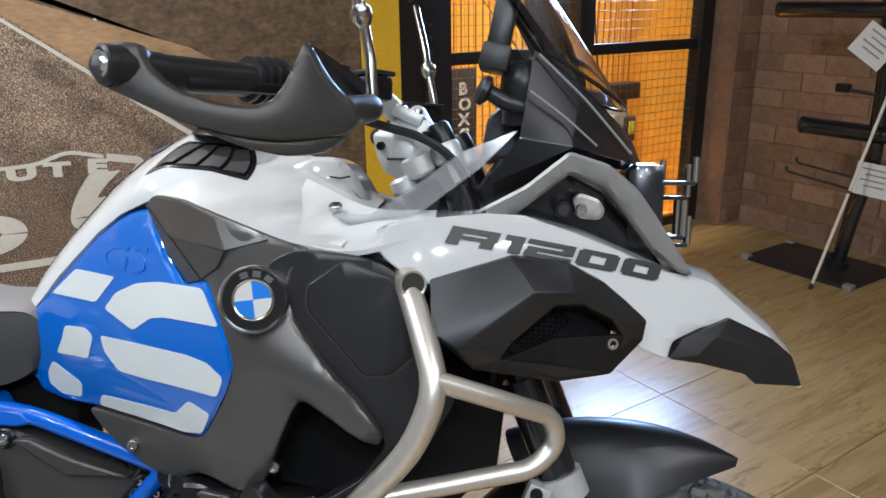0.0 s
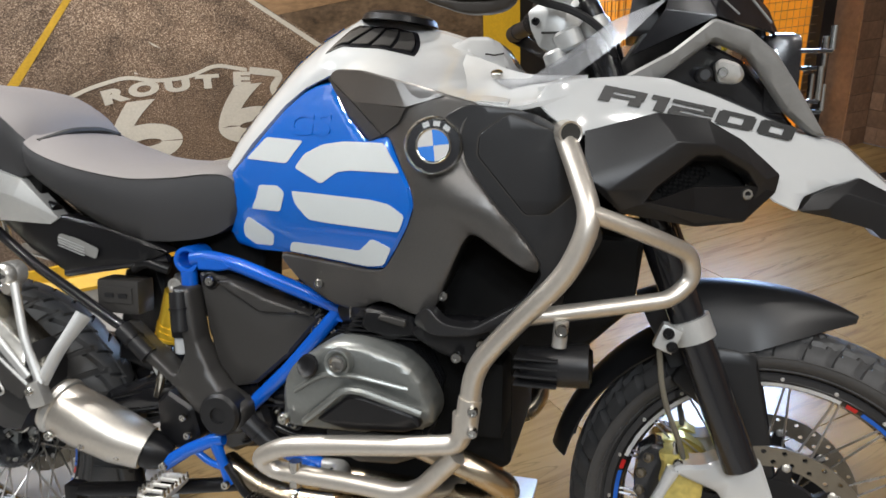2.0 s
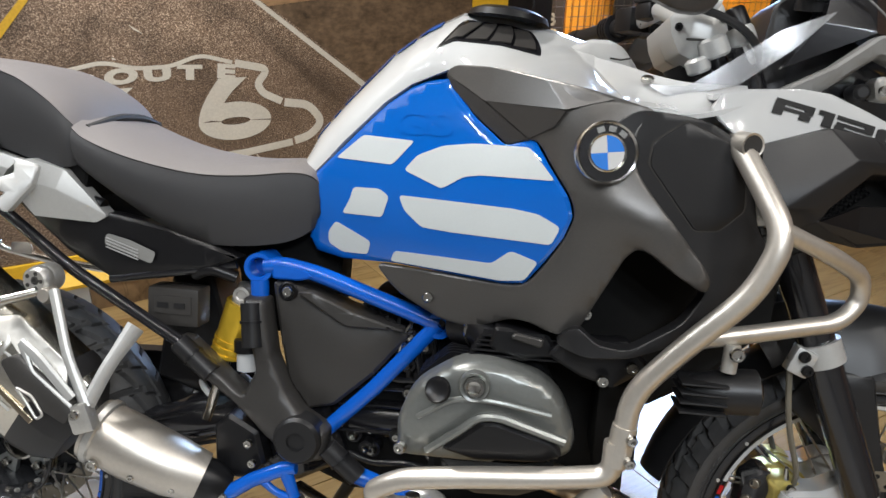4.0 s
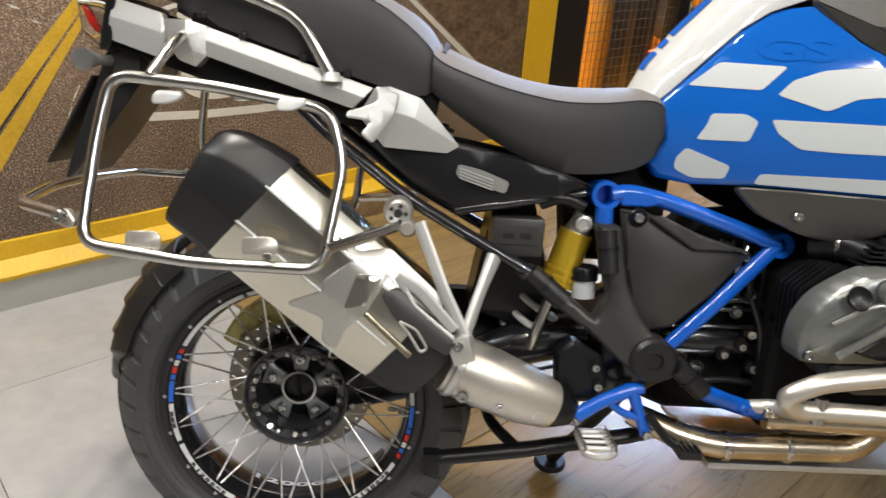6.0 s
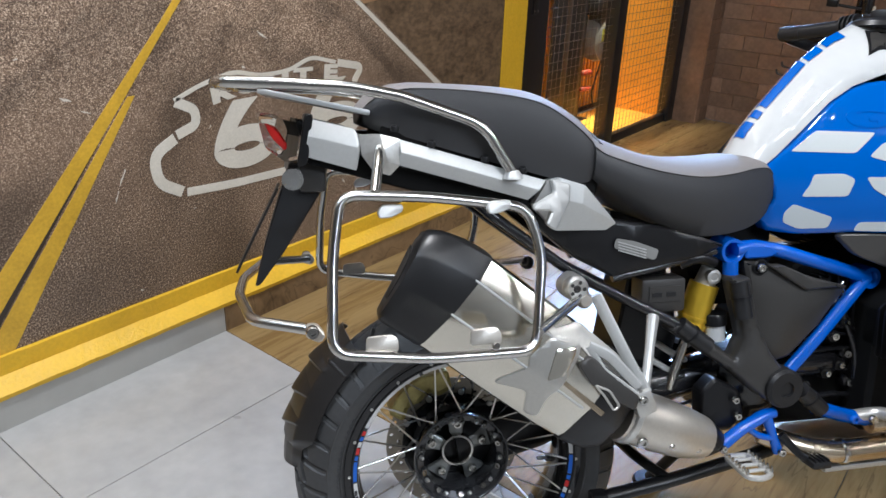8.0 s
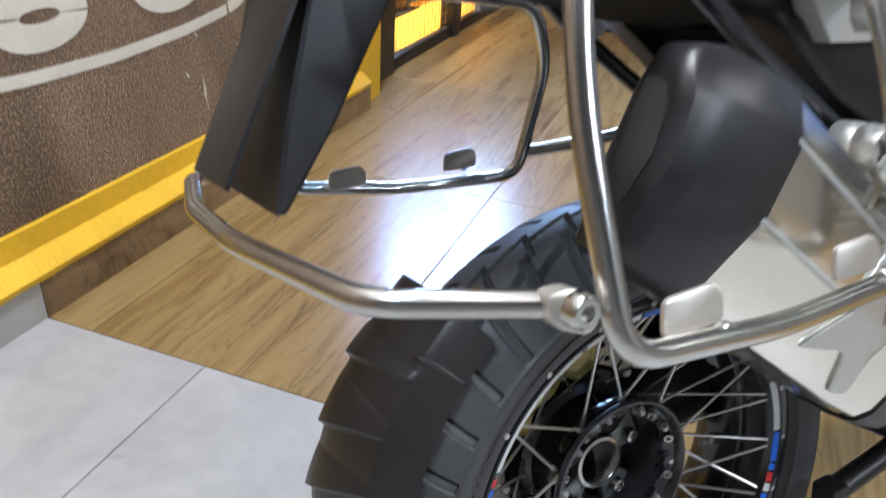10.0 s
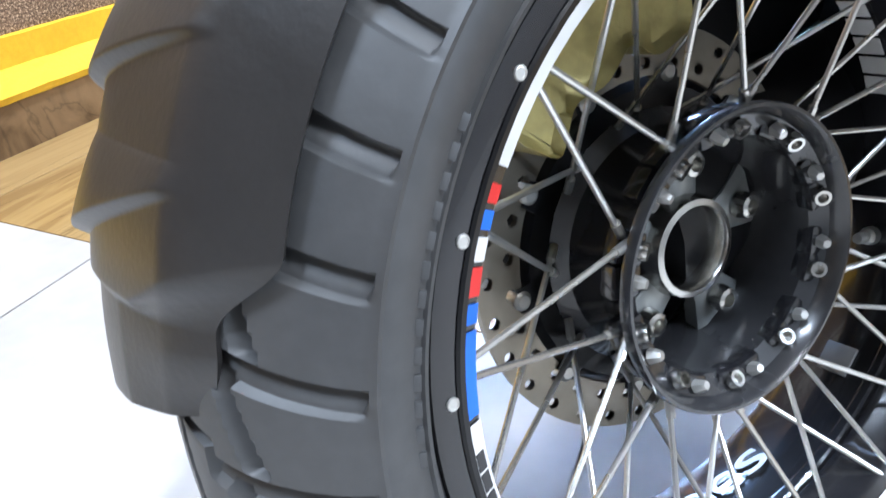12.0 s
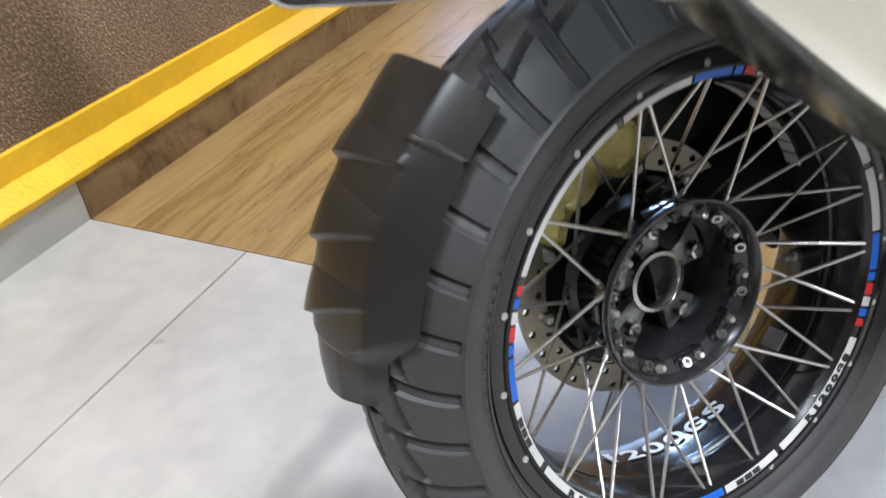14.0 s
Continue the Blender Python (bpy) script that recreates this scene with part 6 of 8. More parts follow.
    cov = part("airbox_cover", skin([(0.531, -0.086, 0.700), (0.575, -0.09, 0.696), (0.65, -0.088, 0.668), (0.725, -0.082, 0.645), (0.762, -0.08, 0.635), (0.70, -0.085, 0.56), (0.638, -0.09, 0.503), (0.595, -0.095, 0.495), (0.562, -0.092, 0.54), (0.545, -0.09, 0.62)], 0.05, 0.016, 0.025, 0.006, extra=[(0.60, -0.115, 0.66), (0.66, -0.112, 0.615), (0.61, -0.12, 0.60)]), M_dark, bike, "black airbox side cover", 30)
    part("cover_ridge", skin([(0.575, -0.118, 0.690), (0.655, -0.120, 0.640), (0.70, -0.108, 0.640), (0.75, -0.095, 0.640), (0.665, -0.108, 0.664), (0.60, -0.11, 0.692)], 0.02, 0.002, 0.03, 0.003), M_dark, cov, "grey upper facet of the cover")
    bolt(bike, (0.559, -0.104, 0.688), (0, -1, 0), 0.009, 0.006)
    part("screw_well", disc_part([(0.010, 0.0), (0.013, 0.003), (0.016, 0)], (0.559, -0.102, 0.688), (0, -1, 0), 20), M_satin, bike)
    # foot peg carrier
    foot = part("footrest_carrier", tube([(0.474, -0.134, 0.350), (0.520, -0.132, 0.381), (0.568, -0.130, 0.404), (0.590, -0.130, 0.408)], [0.013, 0.012, 0.012, 0.010], 0, 14), M_blue_frame, bike, "blue footrest carrier")
    part("carrier_leg", tube([(0.572, -0.130, 0.402), (0.586, -0.131, 0.368), (0.602, -0.132, 0.326)], [0.0115, 0.009, 0.010], 0, 12), M_blue_frame, foot)
    part("carrier_web", tube([(0.530, -0.131, 0.384), (0.560, -0.131, 0.362), (0.588, -0.132, 0.356)], 0.0065, 0.02, 10), M_blue_frame, foot)
    for x, z in ((0.476, 0.351), (0.600, 0.331)):
        bolt(foot, (x, -0.147, z), (0, -1, 0), 0.008, 0.005)
    peg = tagged(new("foot_peg"), "toothed steel foot peg")
    peg.parent = bike
    peg.location = (0.502, -0.185, 0.335)
    peg.scale = (0.86, 0.86, 0.9)
    part("peg_frame", tube([(-0.025, 0.045, 0), (0.028, 0.045, 0), (0.03, -0.045, -0.003), (0.0, -0.055, -0.004), (-0.027, -0.045, -0.003)], 0.006, 0.015, 8, True), M_alloy, peg)
    for j in range(3):
        part("peg_bar", tube([(-0.025, 0.025 - 0.025 * j, 0), (0.028, 0.025 - 0.025 * j, 0)], 0.004, 0, 8), M_alloy, peg)
    for k in range(7):
        for x in (-0.026, 0.029):
            part("tooth", disc_part([(0.002, 0.009), (0.0045, 0.0), (0.0045, -0.004)], (x, 0.04 - 0.0135 * k, 0.005), (0, 0, 1), 6), M_chrome, peg)
    part("brake_pedal", tube([(0.60, -0.14, 0.365), (0.635, -0.15, 0.325), (0.660, -0.16, 0.313)], 0.0075, 0.02, 10, False, 0.7), M_satin, bike, "black brake pedal")
    part("pedal_pad", boxed((0.645, -0.182, 0.306), (0.685, -0.138, 0.320), 0.005), M_black, bike)
    for k in range(4):
        part("pad_tooth", boxed((0.649 + 0.009 * k, -0.180, 0.319), (0.653 + 0.009 * k, -0.140, 0.325), 0.001), M_satin, bike)
    part("rear_brake_cylinder", skin([(0.448, -0.11, 0.39), (0.445, -0.11, 0.455), (0.47, -0.115, 0.48), (0.52, -0.12, 0.455), (0.535, -0.12, 0.40), (0.51, -0.115, 0.372), (0.47, -0.11, 0.37)], 0.03, 0.004, 0.03, 0.006), M_satin, bike, "black heel guard")
    for x, z in ((0.515, 0.405), (0.508, 0.438), (0.452, 0.392)):
        bolt(bike, (x, -0.125, z), (0, -1, 0), 0.0075, 0.006)
    # centre stand, folded back under the bike
    part("centre_stand", tube([(0.25, -0.10, 0.252), (0.40, -0.10, 0.274), (0.60, -0.09, 0.306), (0.66, -0.08, 0.32)], 0.013, 0.03, 12, False, 1.2), M_satin, bike, "black centre stand leg")
    part("centre_stand", tube([(0.25, 0.124, 0.252), (0.40, 0.124, 0.274), (0.60, 0.114, 0.306), (0.66, 0.104, 0.32)], 0.013, 0.03, 12), M_satin, bike, "black centre stand leg")
    part("stand_cross", tube([(0.395, -0.10, 0.274), (0.35, -0.05, 0.30), (0.345, 0.07, 0.30), (0.395, 0.124, 0.274)], 0.010, 0.03, 10), M_satin, bike)
    part("stand_foot", boxed((0.232, -0.115, 0.228), (0.262, -0.085, 0.266), 0.004), M_satin, bike)
    part("side_stand", tube([(0.66, 0.12, 0.33), (0.60, 0.17, 0.22), (0.53, 0.25, 0.085)], 0.013, 0.02, 12), M_satin, bike, "black side stand")
    part("stand_pad", disc_part([(0, 0.006), (0.032, 0.006), (0.036, 0), (0.036, -0.006), (0, -0.006)], (0.528, 0.254, 0.076), (0, -0.24, 0.97), 16), M_satin, bike)


frame_work()


# rear: shock, subframe, exhaust can, racks, seats, tail
def rear_frame_parts():
    top, low = Vector((0.476, -0.060, 0.672)), Vector((0.425, -0.055, 0.50))
    d = (low - top).normalized()
    shock = part("shock_absorber", tube([top + d * 0.02, top + d * 0.115], 0.028, 0, 22), M_gold, bike, "gold anodised shock absorber")
    for k in (0.085, 0.097, 0.109):
        part("knurl", tube([top + d * k, top + d * (k + 0.006)], 0.030, 0, 22), M_gold, shock)
    part("shock_eye", tube([top + d * -0.012, top + d * 0.03], [0.016, 0.022], 0, 16), M_alloy, shock)
    part("eye_bore", disc_part([(0, 0.024), (0.007, 0.024), (0.009, 0.026), (0.014, 0.025), (0.014, 0.0)], top + d * 0.002, (0, -1, 0), 16), M_alloy, shock)
    part("shock_rod", tube([top + d * 0.11, low + d * 0.06], 0.010, 0, 14), M_chrome, shock)
    path = []
    for k in range(90):
        a = k / 89 * 2 * math.pi * 3.5
        c = Vector((0.435, 0.0, 0.53)).lerp(Vector((0.395, 0.01, 0.42)), k / 89)
        u = Vector((0.85, 0, -0.4)).normalized()
        path.append(c + u * math.cos(a) * 0.045 + Vector((0, 1, 0)) * math.sin(a) * 0.045)
    part("shock_spring", tube(path, 0.0065, 0, 8), M_spring, shock, "white coil spring")
    part("fluid_pot", disc_part([(0, 0.05), (0.021, 0.05), (0.022, 0.046), (0.022, 0.032), (0.020, 0.030), (0.020, 0.0), (0, 0.0)], (0.488, -0.075, 0.545), (-0.05, 0, 1), 22), M_white, bike, "clear brake fluid pot")
    part("pot_lid", disc_part([(0, 0.022), (0.021, 0.022), (0.0235, 0.018), (0.0235, 0.0)], (0.4865, -0.075, 0.576), (-0.05, 0, 1), 22), M_satin, bike)
    part("hose", tube([(0.505, -0.08, 0.55), (0.525, -0.09, 0.57), (0.515, -0.09, 0.62)], 0.004, 0.02, 8), M_satin, bike)
    part("inner_cover", skin([(0.46, -0.028, 0.60), (0.45, -0.028, 0.70), (0.41, -0.028, 0.785), (0.63, -0.028, 0.80), (0.62, -0.028, 0.60)], 0.07, 0, 0.1, 0.004), M_matt, bike, "black inner cover behind the shock")
    part("swing_arm_tube", tube([(0.20, 0.0, 0.372), (0.30, -0.015, 0.405), (0.42, -0.02, 0.448), (0.56, -0.02, 0.47)], [0.024, 0.034, 0.040, 0.042], 0.04, 18), M_gloss_black, bike, "glossy black swing arm tube")
    for k in range(3):
        part("swing_arm_rib", tube([(0.30 + 0.02 * k, -0.045, 0.425 - 0.024 * k), (0.44 + 0.02 * k, -0.056, 0.468 - 0.024 * k)], 0.0035, 0, 8), M_satin, bike)
    box_ = part("control_unit", boxed((0.322, -0.10, 0.612), (0.410, -0.05, 0.677), 0.008), M_dark, bike, "black control unit")
    part("unit_label", boxed((0.336, -0.102, 0.634), (0.398, -0.0995, 0.663)), M_dark, box_)
    for k in range(2):
        part("label_bar", boxed((0.342 + 0.028 * k, -0.1035, 0.644), (0.360 + 0.028 * k, -0.1015, 0.652)), M_black, box_)
    part("wiring", tube([(0.40, -0.09, 0.70), (0.43, -0.10, 0.715), (0.47, -0.09, 0.70)], 0.010, 0.02, 10), M_satin, bike)
    for s in (1, -1):
        def P(*pts):
            return [p if s == 1 else other(p) for p in pts]
        part("subframe_tube", tube(P((-0.06, -0.085, 0.895), (0.05, -0.095, 0.798), (0.189, -0.10, 0.697), (0.40, -0.115, 0.585)), 0.0100, 0.03, 12), M_gloss_black, bike, "black subframe tube")
        part("subframe_tube", tube(P((0.262, -0.10, 0.684), (0.35, -0.10, 0.700), (0.47, -0.09, 0.722)), 0.008, 0.02, 10), M_gloss_black, bike, "black subframe brace")
        part("subframe_tube", tube(P((-0.20, -0.08, 0.935), (0.0, -0.09, 0.875), (0.25, -0.10, 0.80)), 0.012, 0.03, 12), M_satin, bike)
        part("under_seat_cover", skin(P((0.075, -0.10, 0.820), (0.155, -0.105, 0.800), (0.27, -0.11, 0.79), (0.36, -0.115, 0.775), (0.455, -0.11, 0.745), (0.48, -0.10, 0.735), (0.43, -0.105, 0.715), (0.265, -0.105, 0.685), (0.19, -0.105, 0.725)), 0.03, 0.004, 0.03, 0.005), M_satin, bike, "black cover under the seat")
        part("rail_lug", skin(P((0.130, -0.142, 0.872), (0.166, -0.146, 0.862), (0.162, -0.15, 0.834), (0.130, -0.17, 0.787), (0.112, -0.175, 0.800), (0.126, -0.16, 0.820), (0.090, -0.185, 0.824), (0.092, -0.185, 0.832), (0.134, -0.15, 0.848)), 0.014, 0.003, 0.02, 0.003), M_silver, bike, "silver rack lug")
        for x, z in ((-0.13, 0.958), (-0.07, 0.932), (0.02, 0.905), (0.085, 0.885)):
            bolt(bike, P((x, -0.125, z))[0], (0, -0.3 * s, 1), 0.007, 0.007, M_black)
        # pannier rack: a bent loop with its struts and tabs
        rack = part("pannier_rack", tube(P((-0.228, -0.222, 0.866), (-0.09, -0.212, 0.857), (0.07, -0.200, 0.834), (0.092, -0.212, 0.760), (0.070, -0.256, 0.612), (-0.10, -0.272, 0.618), (-0.250, -0.285, 0.640), (-0.243, -0.245, 0.770)), 0.0085, 0.03, 14, True), M_chrome, bike, "polished steel pannier rack")
        part("rack_strut", tube(P((-0.175, -0.222, 0.866), (-0.160, -0.16, 0.918), (-0.155, -0.125, 0.93)), 0.0085, 0.02, 12), M_chrome, rack)
        part("rack_strut", tube(P((0.075, -0.254, 0.642), (0.14, -0.19, 0.656), (0.185, -0.15, 0.668)), [0.0085] * 1 + [0.0085] * 2, 0, 12), M_chrome, rack)
        part("strut_ball", disc_part([(0, 0.014), (0.010, 0.013), (0.014, 0.005), (0.014, -0.01)], P((0.188, -0.155, 0.662))[0], (0, -s, 0), 20), M_brushed, rack)
        for x in (-0.15, 0.02):
            part("rack_hook", skin(P((x - 0.015, -0.224, 0.848), (x + 0.018, -0.218, 0.848), (x + 0.017, -0.225, 0.838), (x, -0.232, 0.830), (x - 0.02, -0.232, 0.829), (x - 0.022, -0.23, 0.838)), 0.012, 0, 0.1, 0.002), M_silver, rack, "silver pannier hook")
        for x in (-0.17, -0.01):
            part("rack_tab", skin(P((x - 0.03, -0.268, 0.632), (x - 0.028, -0.262, 0.656), (x + 0.012, -0.262, 0.658), (x + 0.02, -0.266, 0.65), (x + 0.02, -0.268, 0.632)), 0.003, 0, 0.1, 0.0005), M_brushed, rack, "steel rack tab")
            bolt(rack, P((x + 0.008, -0.276, 0.632))[0], (0, -s, 0.1), 0.006, 0.006)
        part("rack_loop_clamp", skin(P((-0.287, -0.268, 0.682), (-0.270, -0.275, 0.684), (-0.258, -0.282, 0.668), (-0.266, -0.282, 0.657), (-0.285, -0.270, 0.664)), 0.012, 0, 0.1, 0.002), M_brushed, rack)
        bolt(rack, P((-0.277, -0.282, 0.676))[0], (0, -s, 0), 0.010, 0.008)
        grab = part("grab_rail", tube(P((-0.41, -0.06, 1.036), (-0.40, -0.13, 1.036), (-0.30, -0.14, 1.031), (-0.203, -0.14, 1.026), (-0.122, -0.14, 1.011), (-0.002, -0.14, 0.969), (0.022, -0.14, 0.950), (0.062, -0.14, 0.886)), 0.0095, 0.025, 14), M_chrome, bike, "polished steel grab rail")
        part("rail_foot", disc_part([(0, 0.014), (0.010, 0.014), (0.015, 0.006), (0.017, 0)], P((0.064, -0.14, 0.874))[0], (0, 0, 1), 16), M_silver, grab)
    # silver side rails: tail panel, joint, long luggage rail and rail end, all of flat facets
    faceted("tail_panel", {"a": (-0.262, -0.112, 0.977), "b": (-0.194, -0.116, 0.960), "c": (-0.184, -0.120, 0.940), "d": (-0.192, -0.118, 0.893), "e": (-0.275, -0.110, 0.918), "f": (-0.268, -0.119, 0.950), "g": (-0.190, -0.125, 0.930)}, ["a b g f", "b c g", "g c d", "f g d e"], M_silver, "silver tail side panel", thick=0.025)
    faceted("rail_joint", {"a": (-0.188, -0.124, 0.951), "b": (-0.153, -0.128, 0.951), "c": (-0.122, -0.130, 0.943), "d": (-0.124, -0.130, 0.900), "e": (-0.140, -0.128, 0.884), "f": (-0.166, -0.124, 0.893), "g": (-0.184, -0.122, 0.918), "h": (-0.150, -0.139, 0.928), "i": (-0.142, -0.138, 0.906)}, ["a b h g", "b c h", "h c d i", "i d e", "g h i f", "i e f"], M_alloy, "cast rail joint", thick=0.03)
    faceted("side_rail", {"a": (-0.122, -0.126, 0.942), "b": (0.125, -0.128, 0.868), "c": (0.112, -0.137, 0.853), "d": (0.094, -0.128, 0.836), "e": (-0.126, -0.126, 0.901), "f": (-0.122, -0.136, 0.922)}, ["a b c f", "f c d e"], M_silver, "silver luggage rail", thick=0.03)
    faceted("rail_end", {"a": (0.128, -0.130, 0.868), "b": (0.150, -0.134, 0.872), "c": (0.198, -0.124, 0.857), "d": (0.262, -0.112, 0.787), "e": (0.243, -0.112, 0.775), "f": (0.145, -0.122, 0.780), "g": (0.104, -0.126, 0.826), "h": (0.190, -0.136, 0.826), "i": (0.150, -0.138, 0.836)}, ["a b i g", "b c h i", "c d h", "h d e", "i h e f", "g i f"], M_silver, "faceted silver rail end", thick=0.03)
    part("grab_rail", tube([(-0.41, -0.07, 1.036), (-0.41, 0.094, 1.036)], 0.0095, 0, 12), M_chrome, bike, "polished steel cross rail")
    part("rack_link", tube([(-0.272, -0.262, 0.672), (-0.365, -0.215, 0.680), (-0.395, -0.05, 0.683), (-0.395, 0.074, 0.683), (-0.365, 0.239, 0.680), (-0.272, 0.286, 0.672)], 0.0085, 0.025, 12), M_chrome, bike, "polished steel link between the racks")
    plate = part("luggage_plate", boxed((-0.09, -0.11, -0.005), (0.09, 0.13, 0.004), 0.003, Matrix.Translation((-0.255, 0, 1.004)) @ pose(0, 0, 0, 0, 12, 0)), M_silver, bike, "silver luggage plate")
    part("tail_light", skin([(-0.350, -0.045, 0.990), (-0.27, -0.09, 0.975), (-0.282, -0.085, 0.912), (-0.305, -0.07, 0.906), (-0.338, -0.045, 0.930)], 0.19, 0.004, 0.03, 0.006), M_clear, bike, "clear tail light with red lens")
    part("lens", skin([(-0.338, -0.052, 0.972), (-0.318, -0.065, 0.965), (-0.300, -0.075, 0.935), (-0.305, -0.075, 0.925), (-0.325, -0.06, 0.945)], 0.16, 0.0, 0.05, 0.003), M_red, bike, "red tail light lens")
    part("tail_body", skin([(-0.285, -0.095, 0.975), (-0.18, -0.11, 0.945), (-0.05, -0.11, 0.90), (0.1, -0.11, 0.85), (0.12, -0.1, 0.80), (-0.1, -0.1, 0.855), (-0.27, -0.09, 0.905)], 0.215, 0, 0.06, 0.004), M_matt, bike, "black tail underside")
    part("seat_base", skin([(-0.16, -0.108, 0.905), (-0.15, -0.108, 0.965), (0.0, -0.108, 0.935), (0.12, -0.108, 0.90), (0.23, -0.108, 0.87), (0.22, -0.108, 0.81), (0.0, -0.108, 0.86)], 0.215, 0, 0.08, 0.004), M_matt, bike, "black seat base")
    part("tail_edge", skin([(-0.272, -0.118, 0.985), (-0.258, -0.118, 0.985), (-0.27, -0.115, 0.905), (-0.288, -0.112, 0.90)], 0.24, 0, 0.1, 0.002), M_satin, bike)
    holder = part("plate_holder", skin([(-0.300, -0.045, 0.905), (-0.235, -0.05, 0.900), (-0.245, -0.05, 0.86), (-0.315, -0.06, 0.755), (-0.358, -0.07, 0.700), (-0.367, -0.07, 0.698), (-0.35, -0.065, 0.76)], 0.16, 0.003, 0.05, 0.003), M_black, bike, "black number plate holder")
    part("plate_panel", boxed((-0.004, -0.08, -0.09), (0.0, 0.02, 0.07), 0.001, Matrix.Translation((-0.352, 0.02, 0.80)) @ pose(0, 0, 0, 0, 28, 0)), M_black, holder)
    part("holder_block", boxed((-0.285, -0.075, 0.855), (-0.24, 0.095, 0.905), 0.008), M_dark, holder)
    for s in (1, -1):
        y = -0.115 if s == 1 else 0.139
        ind = part("indicator", tube([(-0.285, MID, 0.888), (-0.29, y, 0.886), (-0.295, y - 0.04 * s, 0.885)], [0.008, 0.008, 0.017], 0, 14), M_foil, bike, "small grey rear indicator")
        part("lens", disc_part([(0, 0.006), (0.012, 0.003), (0.017, -0.006)], (-0.295, y - 0.045 * s, 0.885), (0, -s, 0), 16), M_clear, ind)


rear_frame_parts()


def seats():
    def ring(x, w, zb, ze, zt, wb):
        right = [(x, MID - wb, zb), (x, MID - w * 0.98, zb + (ze - zb) * 0.35), (x, MID - w, zb + (ze - zb) * 0.8), (x, MID - w * 0.96, ze), (x, MID - w * 0.80, ze + (zt - ze) * 0.55), (x, MID - w * 0.45, ze + (zt - ze) * 0.92), (x, MID, zt)]
        left = [other(p) for p in right[-2::-1]]
        return right, left

    def build(name, rows, label):
        side, top = bmesh.new(), bmesh.new()
        rs = [ring(*r) for r in rows]
        # side walls with a base, and a top cover sewn on along the piping
        g_side = [[side.verts.new(p) for p in r[:4]] + [side.verts.new(p) for p in l[-4:]] for r, l in rs]
        n = 8
        for i in range(len(rs) - 1):
            for k in range(n):
                if k == 3:
                    continue
                a, b = g_side[i], g_side[i + 1]
                side.faces.new((a[k], a[(k + 1) % n], b[(k + 1) % n], b[k]))
        for g in (g_side[0], g_side[-1]):
            side.faces.new(g)
        g_top = []
        for r, l in rs:
            pts = r[3:] + l[:4]
            g_top.append([top.verts.new((p[0], p[1] + (-0.002 if k == 0 else 0.002 if k == len(pts) - 1 else 0), p[2] + 0.001)) for k, p in enumerate(pts)])
        for i in range(len(rs) - 1):
            for k in range(len(g_top[0]) - 1):
                top.faces.new((g_top[i][k], g_top[i][k + 1], g_top[i + 1][k + 1], g_top[i + 1][k]))
        for g in (g_top[0], g_top[-1]):
            top.faces.new(g)
        ob = part(name, side, M_seat_side, bike, label, 60)
        for bmx, m_, nm in ((top, M_seat_top, "seat_cover"),):
            part(nm, bmx, m_, ob, "grey seat top", 60)
        for s in (1, -1):
            line = [Vector(r[3]) if s == 1 else Vector(other(r[3])) for r, l in rs]
            part("piping", tube(rounded(line, 0.02, 3), 0.0013, 0, 6), M_dark, ob)
        return ob

    def smooth_rows(rows, n=5):
        out = []
        for i in range(len(rows) - 1):
            p0, p1, p2, p3 = [np.array(rows[max(0, min(len(rows) - 1, i + k))]) for k in (-1, 0, 1, 2)]
            for j in range(n):
                t = j / n
                out.append(0.5 * ((2 * p1) + (-p0 + p2) * t + (2 * p0 - 5 * p1 + 4 * p2 - p3) * t * t + (-p0 + 3 * p1 - 3 * p2 + p3) * t ** 3))
        out.append(np.array(rows[-1]))
        return [tuple(float(v) for v in r) for r in out]

    rider = [(0.214, 0.145, 0.868, 0.922, 0.950, 0.13), (0.235, 0.150, 0.852, 0.908, 0.940, 0.13), (0.29, 0.156, 0.815, 0.889, 0.918, 0.125), (0.35, 0.150, 0.780, 0.874, 0.900, 0.12), (0.42, 0.140, 0.755, 0.864, 0.890, 0.115),
             (0.49, 0.122, 0.754, 0.866, 0.889, 0.105), (0.55, 0.102, 0.764, 0.873, 0.893, 0.09), (0.585, 0.090, 0.785, 0.868, 0.886, 0.08), (0.604, 0.078, 0.812, 0.842, 0.862, 0.07)]
    build("rider_seat", smooth_rows(rider), "grey and black rider seat")
    pillion = [(-0.178, 0.105, 0.965, 0.990, 0.998, 0.10), (-0.155, 0.122, 0.955, 1.010, 1.020, 0.11), (-0.11, 0.132, 0.945, 1.022, 1.034, 0.12), (-0.03, 0.138, 0.920, 1.020, 1.032, 0.125), (0.06, 0.142, 0.893, 1.010, 1.026, 0.13), (0.12, 0.144, 0.876, 0.995, 1.016, 0.13),
               (0.17, 0.144, 0.862, 0.965, 0.995, 0.13), (0.205, 0.142, 0.862, 0.935, 0.972, 0.13), (0.226, 0.13, 0.878, 0.912, 0.945, 0.12)]
    build("pillion_seat", smooth_rows(pillion), "grey and black pillion seat")
    # shadow under the pillion's front edge, built as a dark tube
    part("seat_slit", tube([(0.228, -0.11, 0.922), (0.236, -0.03, 0.943), (0.238, 0.05, 0.943), (0.238, 0.10, 0.932)], 0.007, 0.03, 8), M_hollow, bike, "dark tube put in for the shadow between the seats")
    lab = part("warning_label", skin([(0.262, -0.1145, 0.760), (0.30, -0.1148, 0.752), (0.345, -0.1150, 0.735), (0.338, -0.115, 0.716), (0.258, -0.1145, 0.742)], 0.001, 0.004, 0.1, 0), M_label, bike, "grey warning label")
